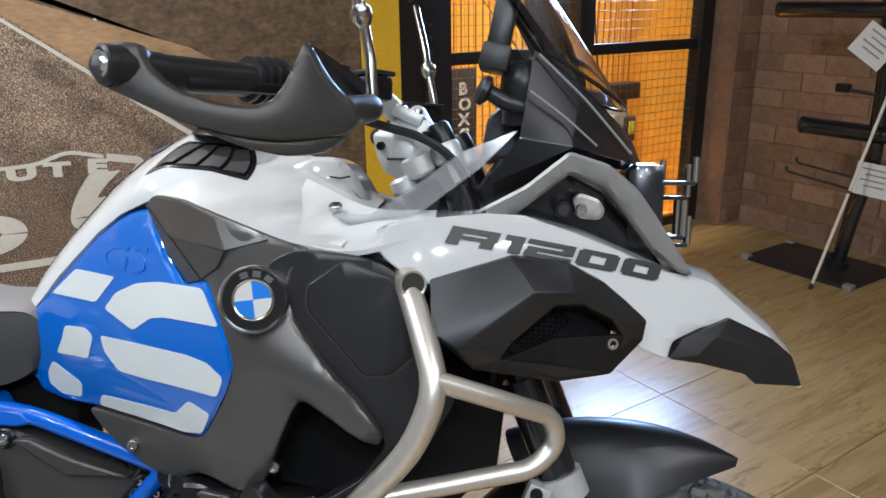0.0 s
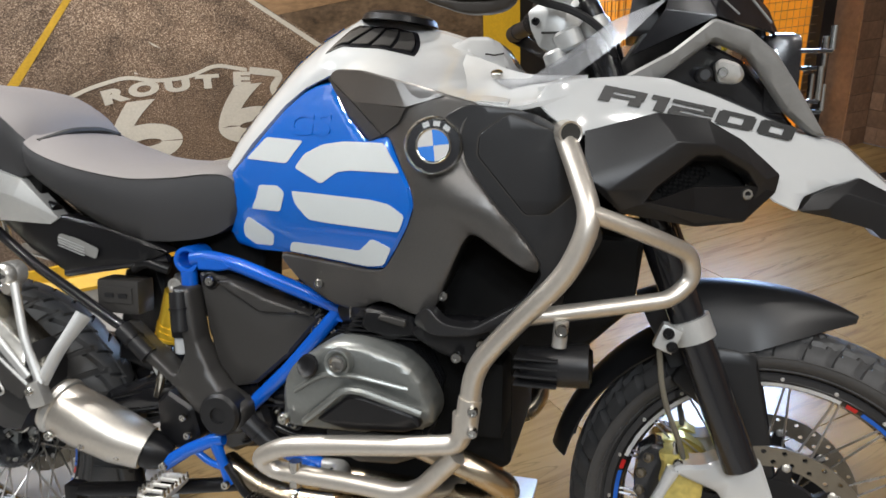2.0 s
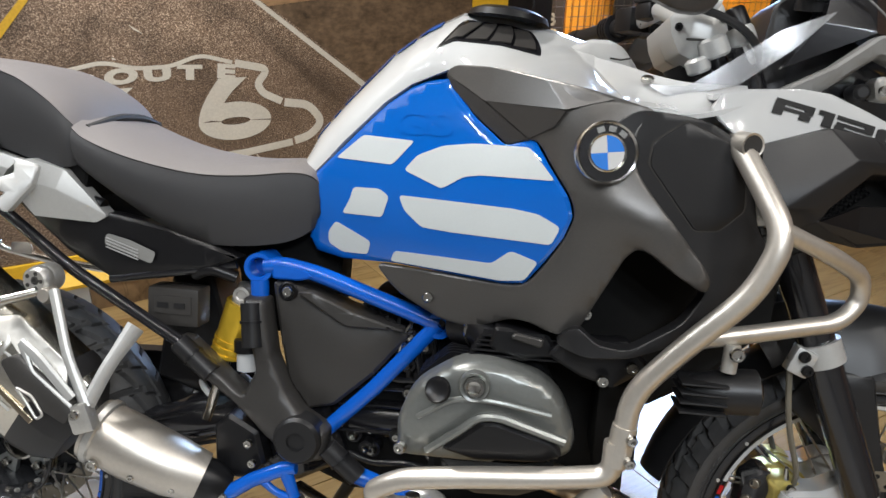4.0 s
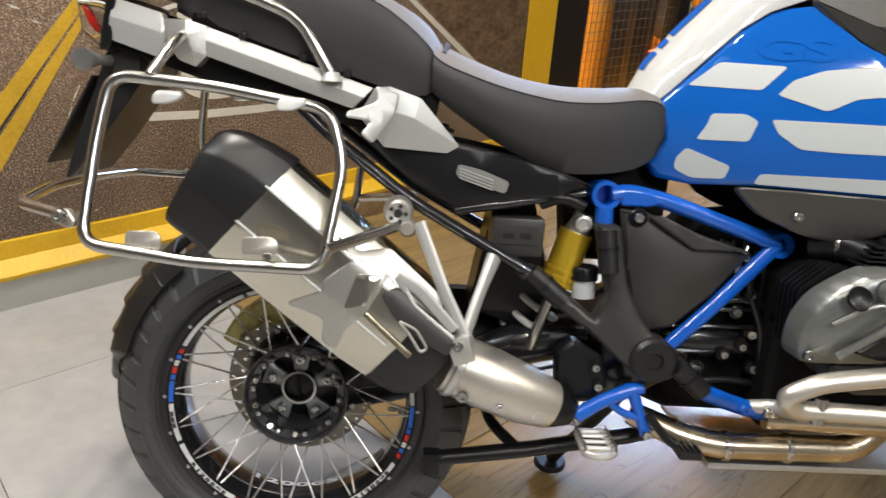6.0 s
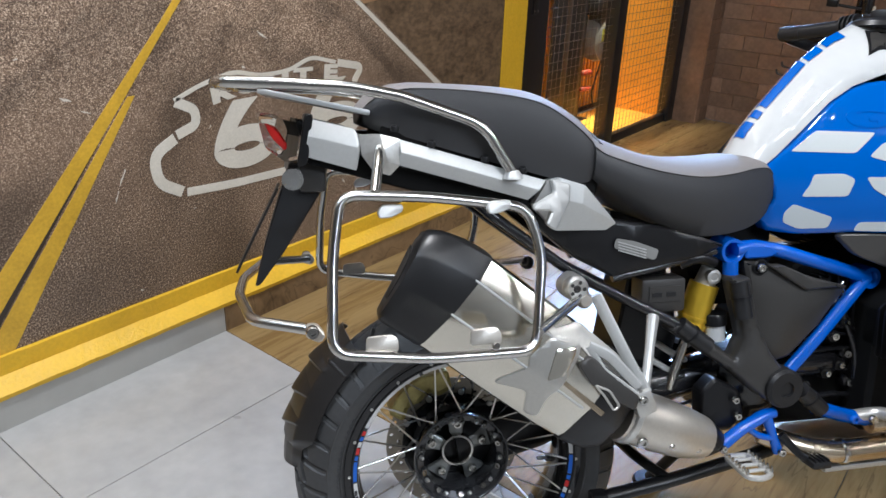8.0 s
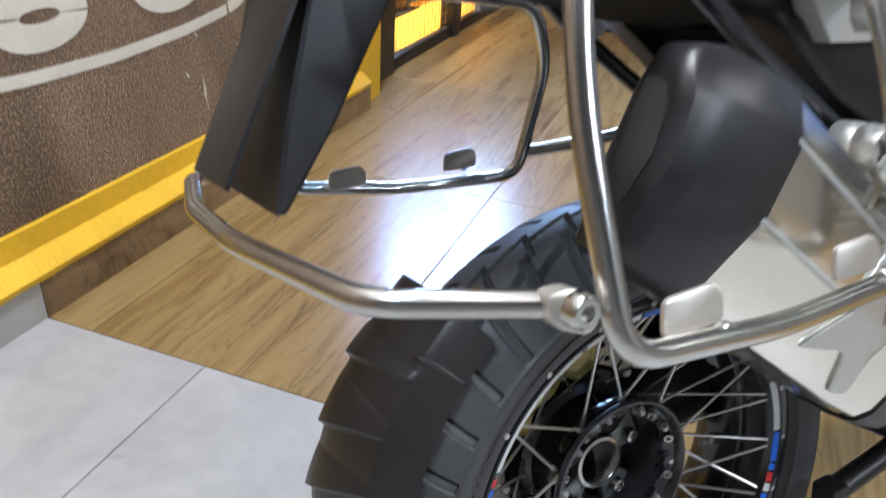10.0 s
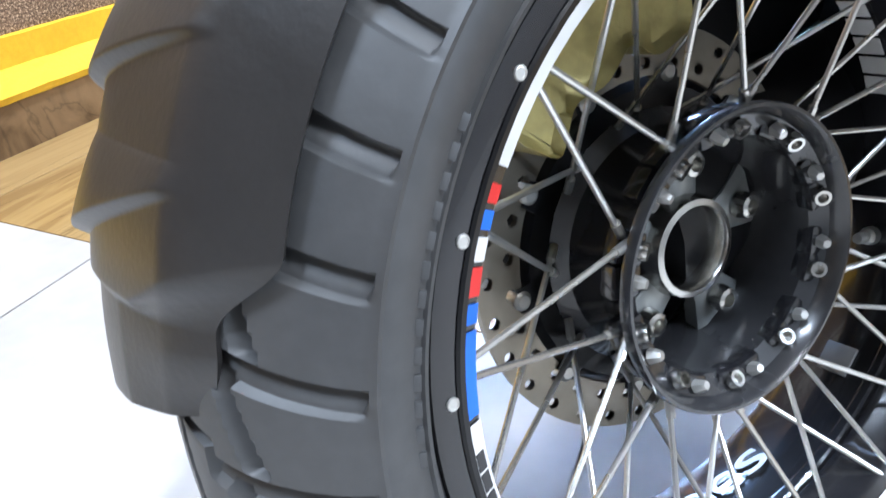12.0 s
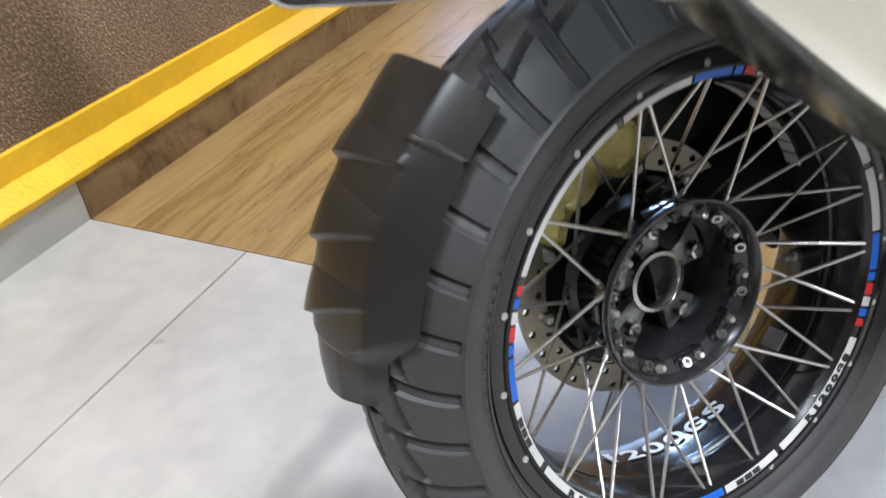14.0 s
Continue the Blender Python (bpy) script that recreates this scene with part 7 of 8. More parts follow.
    for k in range(4):
        part("label_bar", skin([(0.264, -0.1198, 0.755 - 0.005 * k), (0.318, -0.1198, 0.738 - 0.005 * k), (0.318, -0.1198, 0.736 - 0.005 * k), (0.264, -0.1198, 0.753 - 0.005 * k)], 0.0006, 0, 0.2, 0), M_silver, lab)


seats()


def exhaust():
    # the can lies along a line that rises to the rear: q runs down along it, n across it
    def place(q, y, n):
        return Vector((0.78 * q + 0.625 * n, y, -0.625 * q + 0.78 * n))

    section = [(-0.128, 0.597), (-0.180, 0.596), (-0.190, 0.592), (-0.212, 0.556), (-0.214, 0.549), (-0.219, 0.490), (-0.217, 0.484), (-0.200, 0.426), (-0.190, 0.414), (-0.178, 0.410), (-0.125, 0.412), (-0.105, 0.45), (-0.105, 0.56)]

    def ring(q, k, shift=0.0, lean=0.0, inner=1.0):
        return [place(q + lean * (n - 0.503), -0.162 + (y + 0.162) * k * (inner if y > -0.162 else 1), 0.503 + (n - 0.503) * k + shift) for y, n in section]

    def face_y(n):
        return float(np.interp(n, [r[1] for r in section[9:1:-1]], [r[0] for r in section[9:1:-1]]))

    bm = bmesh.new()
    loft(bm, [ring(q, k, f) for q, k, f in ((-0.47, 1.0, 0), (-0.34, 1.0, 0), (-0.22, 0.99, 0.001), (-0.15, 0.95, 0.004), (-0.12, 0.88, 0.006))])
    can = part("silencer", bm, M_can, bike, "brushed alloy silencer", 28)
    bm = bmesh.new()
    loft(bm, [ring(*r) for r in ((-0.462, 1.015, 0, 0.06), (-0.468, 1.03, 0, 0.06), (-0.505, 1.0, -0.003, 0.04, 0.85), (-0.537, 0.95, -0.009, -0.03, 0.65), (-0.553, 0.88, -0.014, -0.08, 0.5), (-0.560, 0.79, -0.016, -0.10, 0.4), (-0.562, 0.60, -0.016, -0.10, 0.3))])
    cap = part("silencer_cap", bm, M_black, can, "black silencer end cap", 35)
    bm = bmesh.new()
    loft(bm, [ring(-0.564, 0.50, -0.016, -0.10, 0.2), ring(-0.547, 0.46, -0.016, -0.10, 0.2)])
    part("outlet", bm, M_hollow, cap)
    bm = bmesh.new()
    loft(bm, [ring(q, k, f) for q, k, f in ((-0.165, 0.985, 0.003), (-0.150, 0.98, 0.004), (-0.115, 0.88, 0.002), (-0.088, 0.62, -0.003))])
    part("silencer_collar", bm, M_black, can, "black silencer collar", 35)

    def shield(name, pts, m_, label, lift, thick=0.003, corner=0.006):
        return part(name, skin([(x, face_y(0.625 * x + 0.78 * z) - lift, z) for x, z in pts], thick, 0.001, 0.012, 0.001, corner=corner, surf=lambda x, z: face_y(0.625 * x + 0.78 * z) - lift), m_, can, label)

    # seams of the formed sheet, and the plates on its outer face
    for n, q0, q1 in ((0.5525, -0.466, -0.20), (0.487, -0.466, -0.18)):
        part("can_seam", tube([place(q0, face_y(n) - 0.0005, n), place(q1, face_y(n) - 0.0005, n)], 0.0022, 0, 8), M_silver, can, "bright folded seam")
    shield("heat_shield", [(0.085, 0.655), (0.119, 0.632), (0.165, 0.635), (0.245, 0.565), (0.250, 0.525), (0.189, 0.565), (0.161, 0.598), (0.115, 0.614)], M_shield, "satin upper heat shield", 0.003)
    shield("shield_cross", [(0.011, 0.546), (0.069, 0.573), (0.069, 0.589), (0.115, 0.623), (0.165, 0.621), (0.165, 0.598), (0.132, 0.541), (0.101, 0.512), (0.089, 0.477), (0.065, 0.486), (0.069, 0.528), (0.042, 0.537)], M_shield, "satin cross-shaped shield", 0.003, 0.0025, 0.01)
    shield("shield_window", [(0.117, 0.600), (0.156, 0.598), (0.133, 0.553), (0.099, 0.546)], M_can, "polished window in the shield", 0.0045, 0.002)
    # amber reflection on the polished can, put in as a coloured strip
    shield("shield_strip", [(0.126, 0.539), (0.133, 0.543), (0.204, 0.481), (0.197, 0.474)], M_pipe, "strip coloured as an amber reflection", 0.002, 0.002, 0.002)
    shield("shield_dark", [(0.154, 0.570), (0.177, 0.583), (0.268, 0.511), (0.258, 0.480), (0.213, 0.505), (0.175, 0.536)], M_dark, "dark clamp cover", 0.009, 0.010, 0.008)
    eye_ = [(0.182, 0.534), (0.208, 0.522), (0.226, 0.494), (0.216, 0.487), (0.198, 0.515)]
    part("clamp_loop", tube([(x, face_y(0.625 * x + 0.78 * z) - 0.012, z) for x, z in eye_], 0.0022, 0.006, 8, True), M_alloy, can, "bright wire loop")
    link = part("link_pipe", tube([(0.262, -0.150, 0.448), (0.33, -0.150, 0.420), (0.39, -0.142, 0.393), (0.435, -0.132, 0.374)], [0.050, 0.051, 0.048, 0.040], 0, 24), M_brushed, bike, "polished link pipe")
    part("pipe_end", tube([(0.425, -0.133, 0.379), (0.448, -0.128, 0.368), (0.475, -0.12, 0.356)], [0.034, 0.035, 0.022], 0, 22), M_satin, link, "black joint behind the link pipe")
    for x, y, z in ((0.345, -0.192, 0.392), (0.405, -0.178, 0.372)):
        bolt(link, (x, y, z), (0.1, -1, -0.3), 0.006, 0.004)
    part("pipe_clamp", disc_part([(0.0505, 0.008), (0.054, 0.005), (0.054, -0.005), (0.0505, -0.008)], (0.275, -0.150, 0.443), (-0.9, 0, 0.37), 32), M_alloy, link)
    bolt(link, (0.285, -0.198, 0.408), (0, -1, 0), 0.010, 0.006)
    # rubber-mounted hanger: a Y casting from the subframe down to the can
    hang = part("exhaust_hanger", tube([(0.205, -0.165, 0.672), (0.245, -0.195, 0.58), (0.282, -0.205, 0.505)], [0.011, 0.0105, 0.013], 0.02, 10, False, 0.7), M_silver, bike, "cast alloy exhaust hanger")
    part("hanger_arm", tube([(0.325, -0.14, 0.618), (0.30, -0.18, 0.56), (0.282, -0.205, 0.505)], [0.016, 0.012, 0.012], 0.02, 10, False, 0.7), M_silver, hang)
    part("hanger_foot", boxed((-0.018, -0.012, -0.024), (0.018, 0.012, 0.022), 0.006, Matrix.Translation((0.277, -0.208, 0.490)) @ pose(0, 0, 0, 0, -20, 0)), M_alloy, hang)
    part("hanger_web", tube([(0.178, -0.205, 0.596), (0.21, -0.215, 0.58), (0.265, -0.215, 0.52)], [0.009, 0.010, 0.009], 0.01, 8, False, 0.6), M_silver, hang)
    part("hanger_web", tube([(0.178, -0.205, 0.596), (0.20, -0.215, 0.555), (0.262, -0.215, 0.505)], [0.009, 0.006, 0.007], 0.01, 8, False, 0.6), M_silver, hang)
    bolt(hang, (0.272, -0.222, 0.497), (0, -1, 0), 0.008, 0.005)
    knob = part("rubber_bobbin", disc_part([(0, 0.010), (0.006, 0.010), (0.007, 0.014), (0.017, 0.016), (0.021, 0.012), (0.023, 0.0), (0.021, -0.006), (0.023, -0.010), (0.023, -0.03)], (0.172, -0.150, 0.684), (0, -1, 0), 28), M_alloy, bike, "round alloy mount with a rubber bush")
    for k in range(5):
        t = 2 * math.pi * k / 5
        part("cut", disc_part([(0, 0.0005), (0.0035, 0.0005)], (0.172 + 0.012 * math.cos(t), -0.1665, 0.684 + 0.012 * math.sin(t)), (0, -1, 0), 10), M_dark, knob)
    bolt(knob, (0.172, -0.161, 0.684), (0, -1, 0), 0.007, 0.004, M_dark)


exhaust()


# wheels: tyres with cut tread, black rims with a striped edge, crossed spokes, hub and discs
def slot_curve(w):
    """How far, in block lengths, a shoulder slot has bent back at the place w across (0: middle, 1: shoulder)."""
    return -0.62 * max(0.97 - w, 0.0) ** 1.25


def ramp_up(x, lo, hi):
    t = min(max((x - lo) / (hi - lo), 0.0), 1.0)
    return t * t * (3 - 2 * t)


def groove_depth(b, s):
    """How deep the tread is cut at b (in block lengths along the bent rows) and place s across (-1..1)."""
    w = abs(s)
    ph = (b + (0.5 if s < 0 else 0.0)) % 1.0
    d = 0.0
    # shoulder slots: a deep leading edge and a floor that climbs to the trailing edge
    if 0.36 < w < 0.985:
        q = ph / 0.27
        if q < 1.0:
            floor_ = 1.0 - 0.5 * ramp_up(q, 0.18, 0.9)
            side = min(q / 0.10, (1 - q) / 0.07, 1.0)
            d = max(d, floor_ * side * min((0.985 - w) / 0.012, 1))
    # a slanted link from one slot to the next, then the edge of the middle rib
    link = 0.50 + 0.13 * (ph - 0.27) / 0.73
    if ph > 0.2:
        d = max(d, min(max((0.052 - abs(w - link)) / 0.016, 0), 1))
    cut = abs(((ph + 0.55) % 1.0) - 0.5)
    if 0.05 < w < 0.40:
        d = max(d, min(max((0.075 - cut) / 0.025, 0), 1) * 0.9)
    if s > 0:
        d = max(d, min(max((0.035 - abs(w - 0.10 - 0.10 * ph)) / 0.015, 0), 1) * 0.8)
    return d


def tyre_mesh(R, rim_r, half, tread_half, steps, across, blocks, cut, crown, phase):
    prof = []
    for k in range(across + 1):
        s = -1 + 2 * k / across
        prof.append((R - crown * abs(s) ** 2.3, s * tread_half, s))
    walls = [(0.06, 0.0035), (0.12, 0.0035), (0.25, 0.0065), (0.5, 0.008), (0.70, 0.006), (0.74, 0.0085), (0.80, 0.0085), (0.84, 0.002), (0.92, -0.003), (1.0, -0.008)]
    r0 = R - crown
    up = [(r0 + (rim_r - r0) * t, tread_half + (half - tread_half) * t + o * (1 - t * 0.3), None) for t, o in walls]
    down = [(r, -h, None) for r, h, _ in up]
    full = down[::-1] + prof + up
    bm = bmesh.new()
    rings = []
    for i in range(steps):
        ring = []
        for r, h, s in full:
            skew = slot_curve(abs(s)) if s is not None else 0.0
            b = i / steps * blocks
            if s is not None:
                r = r - cut * groove_depth(b, s)
            a = phase + 2 * math.pi * (b + skew) / blocks
            ring.append(bm.verts.new((r * math.cos(a), r * math.sin(a), h)))
        rings.append(ring)
    m = len(full)
    for i in range(steps):
        p, q = rings[i], rings[(i + 1) % steps]
        for k in range(m - 1):
            bm.faces.new((p[k], p[k + 1], q[k + 1], q[k]))
        bm.faces.new((p[m - 1], p[0], q[0], q[m - 1]))
    return bm


def drilled_disc(bm, r0, r1, h, thick, cells, rows):
    """A brake disc with real holes."""
    for z, flip in ((h, 1), (h - thick, -1)):
        for i in range(cells):
            for j in range(rows):
                ra, rb = r0 + (r1 - r0) * j / rows, r0 + (r1 - r0) * (j + 1) / rows
                aa = 2 * math.pi * (i + 0.5 * (j % 2)) / cells
                ab = aa + 2 * math.pi / cells
                rm, am = (ra + rb) / 2, (aa + ab) / 2
                outer = [(ra, aa), (ra, am), (ra, ab), (rm, ab), (rb, ab), (rb, am), (rb, aa), (rm, aa)]
                hole = 0.0042
                cx, cy = rm * math.cos(am), rm * math.sin(am)
                ov, iv = [], []
                for r, a in outer:
                    x, y = r * math.cos(a), r * math.sin(a)
                    ov.append(bm.verts.new((x, y, z)))
                    l = math.hypot(x - cx, y - cy)
                    iv.append(bm.verts.new((cx + (x - cx) / l * hole, cy + (y - cy) / l * hole, z)))
                for k in range(8):
                    f = (ov[k], ov[(k + 1) % 8], iv[(k + 1) % 8], iv[k])
                    bm.faces.new(f if flip > 0 else f[::-1])
    bmesh.ops.remove_doubles(bm, verts=bm.verts, dist=1e-5)
    lathe(bm, [(r1, h), (r1, h - thick)], Matrix(), cells * 2)


M_spoke = mat("stainless_spoke", (0.66, 0.64, 0.60), 0.28, metal=0.9, vary=0.06, grain=200)
M_hub = mat("hub_black", (0.026, 0.026, 0.028), 0.24, vary=0.15, grain=120, coat=0.5)
M_silver_dark = mat("cast_grey", (0.30, 0.31, 0.30), 0.34, metal=0.6, vary=0.1, grain=160)
M_blue_sticker = mat("blue_sticker", (0.01, 0.13, 0.62), 0.35)
M_red_sticker = mat("red_sticker", (0.6, 0.02, 0.02), 0.35)
M_white_sticker = mat("white_sticker", (0.66, 0.66, 0.65), 0.4)


def wheel(name, centre, steer, R, rim_r, half, tread_half, flange_r, flange_h, hub_h, disc_r, disc_hs, label, steps, across, blocks, stickers, pairs, crown):
    """Local z is the axle, towards the bike's right."""
    ob = new(name)
    ob.parent = bike
    ob.matrix_local = Matrix.Translation(centre) @ pose(0, 0, 0, 0, 0, steer) @ pose(0, 0, 0, 90)
    tagged(ob, label)
    part("tyre", tyre_mesh(R, rim_r, half, tread_half, steps, across, blocks, 0.008, crown, math.radians(2.2)), M_rubber, ob, "black adventure tyre with deep slanted tread", 30)
    for k in range(26):
        a = math.radians(150 + 2.6 * k + (6 if k > 12 else 0))
        m = pose(0, 0, 0, 0, 0, math.degrees(a)) @ Matrix.Translation((rim_r + 0.016, 0, half + (tread_half - half) * 0.44 + 0.0052)) @ pose(0, 0, 0, 0, 24, 0)
        part("embossed_mark", boxed((-0.004, -0.0034, -0.0012), (0.004, 0.0034, 0.0006), 0.0003, m), M_rubber, ob)
    # rim: a deep channel with a flat outer flange on either side
    bm = bmesh.new()
    inner = rim_r - 0.013
    lathe(bm, [(rim_r + 0.002, half - 0.004), (rim_r + 0.001, half), (inner, half), (inner - 0.0088, half - 0.0036), (inner - 0.0108, half - 0.0080), (inner - 0.0135, half - 0.014), (inner - 0.0140, half * 0.50), (inner - 0.0165, half * 0.45), (inner - 0.0168, half * 0.36), (inner - 0.0150, half * 0.33), (inner - 0.0150, half * 0.29), (inner - 0.0172, half * 0.26), (inner - 0.0172, half * 0.18), (inner - 0.0152, half * 0.14), (inner - 0.016, -half * 0.1), (inner - 0.015, -half * 0.35), (inner - 0.010, -half + 0.022), (inner - 0.003, -half + 0.004), (inner, -half), (rim_r + 0.001, -half), (rim_r + 0.002, -half + 0.004)], Matrix(), 96)
    rim = part("rim", bm, M_gloss_black, ob, "glossy black spoked rim")
    part("rim_edge", disc_part([(inner - 0.002, half + 0.0005), (inner + 0.001, half + 0.0015), (inner + 0.0025, half + 0.0005)], (0, 0, 0), (0, 0, 1), 96), M_satin, rim, "dark rim edge")
    for a0, a1, m_ in stickers:
        bm = bmesh.new()
        n = max(3, int((a1 - a0) / 4))
        vs = []
        for k in range(n + 1):
            a = math.radians(a0 + (a1 - a0) * k / n)
            p = [(inner - 0.0004, half - 0.0002), (inner - 0.0086, half - 0.0035)]
            vs.append([bm.verts.new(((r - 0.0004) * math.cos(a), (r - 0.0004) * math.sin(a), h + 0.0008)) for r, h in p])
        for k in range(n):
            bm.faces.new((vs[k][0], vs[k][1], vs[k + 1][1], vs[k + 1][0]))
        part("sticker", bm, m_, rim)
    for k in range(pairs * 2):
        a = 2 * math.pi * k / (pairs * 2) - 0.023
        r = rim_r - 0.0085
        part("rim_bolt", disc_part([(0, 0.0006), (0.0020, 0.0006), (0.0024, 0.0010), (0.0030, 0.0008), (0.0033, 0)], (r * math.cos(a), r * math.sin(a), half), (0, 0, 1), 10), M_alloy, rim)
    # hub shell: two flanges joined by a drum, a dished face with five arms and a bright bore
    bm = bmesh.new()
    f, h0 = flange_r, flange_h
    lathe(bm, [(f - 0.001, h0 + 0.001), (f, h0 - 0.001), (f, h0 - 0.006), (f - 0.010, h0 - 0.012), (f - 0.016, h0 - 0.03), (f - 0.022, -0.02), (f - 0.018, -0.045), (f - 0.008, -0.052), (f - 0.008, -0.060), (f - 0.026, -0.060), (f - 0.026, hub_h - 0.020), (f - 0.022, hub_h - 0.004), (f - 0.020, h0 - 0.016), (f - 0.008, h0 - 0.010), (f - 0.005, h0 - 0.001), (f - 0.003, h0 + 0.001)], Matrix(), 72, True)
    hub = part("hub", bm, M_hub, ob, "glossy black hub with a bolted flange")
    for k in range(5):
        a = 2 * math.pi * k / 5 + 0.3
        m = pose(0, 0, 0, 0, 0, math.degrees(a))
        arm = bmesh.new()
        rings = []
        for r_, w_, z_ in ((0.030, 0.012, -0.001), (0.045, 0.014, -0.003), (f - 0.026, 0.023, -0.006)):
            rings.append([m @ Vector((r_, y_, hub_h + z_ + dz)) for y_, dz in ((-w_, -0.003), (-w_ * 0.7, 0.0), (w_ * 0.7, 0.0), (w_, -0.003), (w_, -0.014), (-w_, -0.014))])
        loft(arm, rings)
        part("hub_arm", arm, M_silver_dark, hub, "grey cast hub arm")
        part("wheel_bolt", disc_part([(0, 0.004), (0.004, 0.004), (0.005, 0.010), (0.008, 0.009), (0.0095, 0)], m @ Vector((0.054, 0, hub_h - 0.002)), (0, 0, 1), 12), M_chrome, hub)
    part("hub_bore", disc_part([(0.026, hub_h - 0.03), (0.026, hub_h + 0.006), (0.028, hub_h + 0.009), (0.032, hub_h + 0.008), (0.034, hub_h + 0.002), (0.034, hub_h - 0.016)], (0, 0, 0), (0, 0, 1), 40), M_chrome, hub, "bright machined hub bore")
    part("bore_floor", disc_part([(0, hub_h - 0.025), (0.027, hub_h - 0.025)], (0, 0, 0), (0, 0, 1), 30), M_hollow, hub)
    for k in range(20):
        a = math.radians(17.5 + 36 * (k // 2) + 13 * (k % 2))
        p = Vector(((f - 0.0140) * math.cos(a), (f - 0.0140) * math.sin(a), h0 - 0.011))
        if k % 2 == 0:
            part("spoke_nut", disc_part([(0, 0.001), (0.0032, 0.001), (0.0034, 0.006), (0.0052, 0.006), (0.0056, 0.0045), (0.0056, 0.0)], p, (math.cos(a) * -0.7, math.sin(a) * -0.7, 1), 12), M_chrome, hub)
        else:
            part("spoke_nut", disc_part([(0, 0.008), (0.0028, 0.008), (0.004, 0.005), (0.0048, 0.0)], p, (math.cos(a) * -0.5, math.sin(a) * -0.5, 1), 6), M_alloy, hub)
        part("lug", boxed((-0.007, -0.010, -0.014), (0.012, 0.010, -0.001), 0.003, Matrix.Translation(p) @ pose(0, 0, 0, 0, 0, math.degrees(a))), M_gloss_black, hub)
    # spokes fan out in pairs from seats in the rim edge: every other pair runs to the near flange of the hub, the rest to the far one
    for k in range(pairs * 2):
        e = math.radians(140.5) + math.pi * k / pairs
        seat = Vector(((inner - 0.009) * math.cos(e), (inner - 0.009) * math.sin(e), half - 0.009))
        for sg in (1, -1):
            b = e + sg * (0.30 if k % 2 == 0 else 0.42)
            r_, z_ = (f - 0.004, h0 - 0.012 - 0.003 * sg) if k % 2 == 0 else (f - 0.010, -0.050)
            p1 = Vector((r_ * math.cos(b), r_ * math.sin(b), z_))
            d = (p1 - seat).normalized()
            side = Vector((-math.sin(e), math.cos(e), 0)) * sg * 0.004
            part("spoke", tube([seat + side, p1], 0.0018, 0, 8), M_spoke, ob)
            part("spoke_head", tube([p1 - d * 0.013, p1], 0.0029, 0, 8), M_spoke, ob)
    for h in disc_hs:
        bm = bmesh.new()
        drilled_disc(bm, disc_r - 0.032, disc_r, h, 0.005, 30, 2)
        disc = part("brake_disc", bm, M_disc, ob, "drilled steel brake disc")
        bm = bmesh.new()
        lathe(bm, [(disc_r - 0.052, h + 0.003), (0.062, h + 0.004), (0.062, h - 0.01), (disc_r - 0.052, h - 0.01)], Matrix(), 48, True)
        carrier = part("disc_carrier", bm, M_satin, disc)
        for k in range(10):
            m = pose(0, 0, 0, 0, 0, 36 * k + 9)
            arm = bmesh.new()
            loft(arm, [[m @ Vector((r_, y_, h + z_)) for y_, z_ in ((-w_, 0.002), (w_, 0.002), (w_, -0.008), (-w_, -0.008))] for r_, w_ in ((disc_r - 0.055, 0.017), (disc_r - 0.045, 0.011), (disc_r - 0.028, 0.008))])
            part("carrier_arm", arm, M_satin, carrier)
            part("disc_bobbin", disc_part([(0, 0.004), (0.004, 0.004), (0.0065, 0.002), (0.0065, -0.008)], m @ Vector((disc_r - 0.030, 0, h)), (0, 0, 1), 14), M_alloy, carrier)
    return ob


W, Bl, Re = M_white_sticker, M_blue_sticker, M_red_sticker
rear_marks = []
for start in (64.5, 154.0, 242.5, 333.5):
    rear_marks += [(start, start + 2.2, Re), (start + 3, start + 5.2, Bl), (start + 6, start + 8.8, W), (start + 9.4, start + 12.8, Re), (start + 13.6, start + 16, Bl), (start + 16.8, start + 27.5, Bl), (start + 28.3, start + 47.5, W), (start + 49.5, start + 87.5, W)]
rear_wheel = wheel("rear_wheel", (0, MID, 0.318), 0, 0.320, 0.229, 0.062, 0.079, 0.094, 0.027, -0.022, 0.138, (-0.055,), "rear wheel with black rim and crossed spokes", 1596, 100, 38, rear_marks, 10, 0.056)
front_marks = [(100, 160, W), (162, 166, Re), (167, 182, Bl), (184, 240, W), (242, 246, Re), (247, 262, Bl), (264, 320, W), (322, 326, Re), (327, 342, Bl), (344, 400, W), (42, 60, Bl), (62, 66, Re), (68, 96, W)]
front_wheel = wheel("front_wheel", (1.514, MID - 0.004, 0.325), -6.5, 0.327, 0.260, 0.040, 0.058, 0.055, 0.030, 0.02, 0.152, (0.075, -0.070), "front wheel with black rim and crossed spokes", 480, 24, 44, front_marks, 10, 0.034)


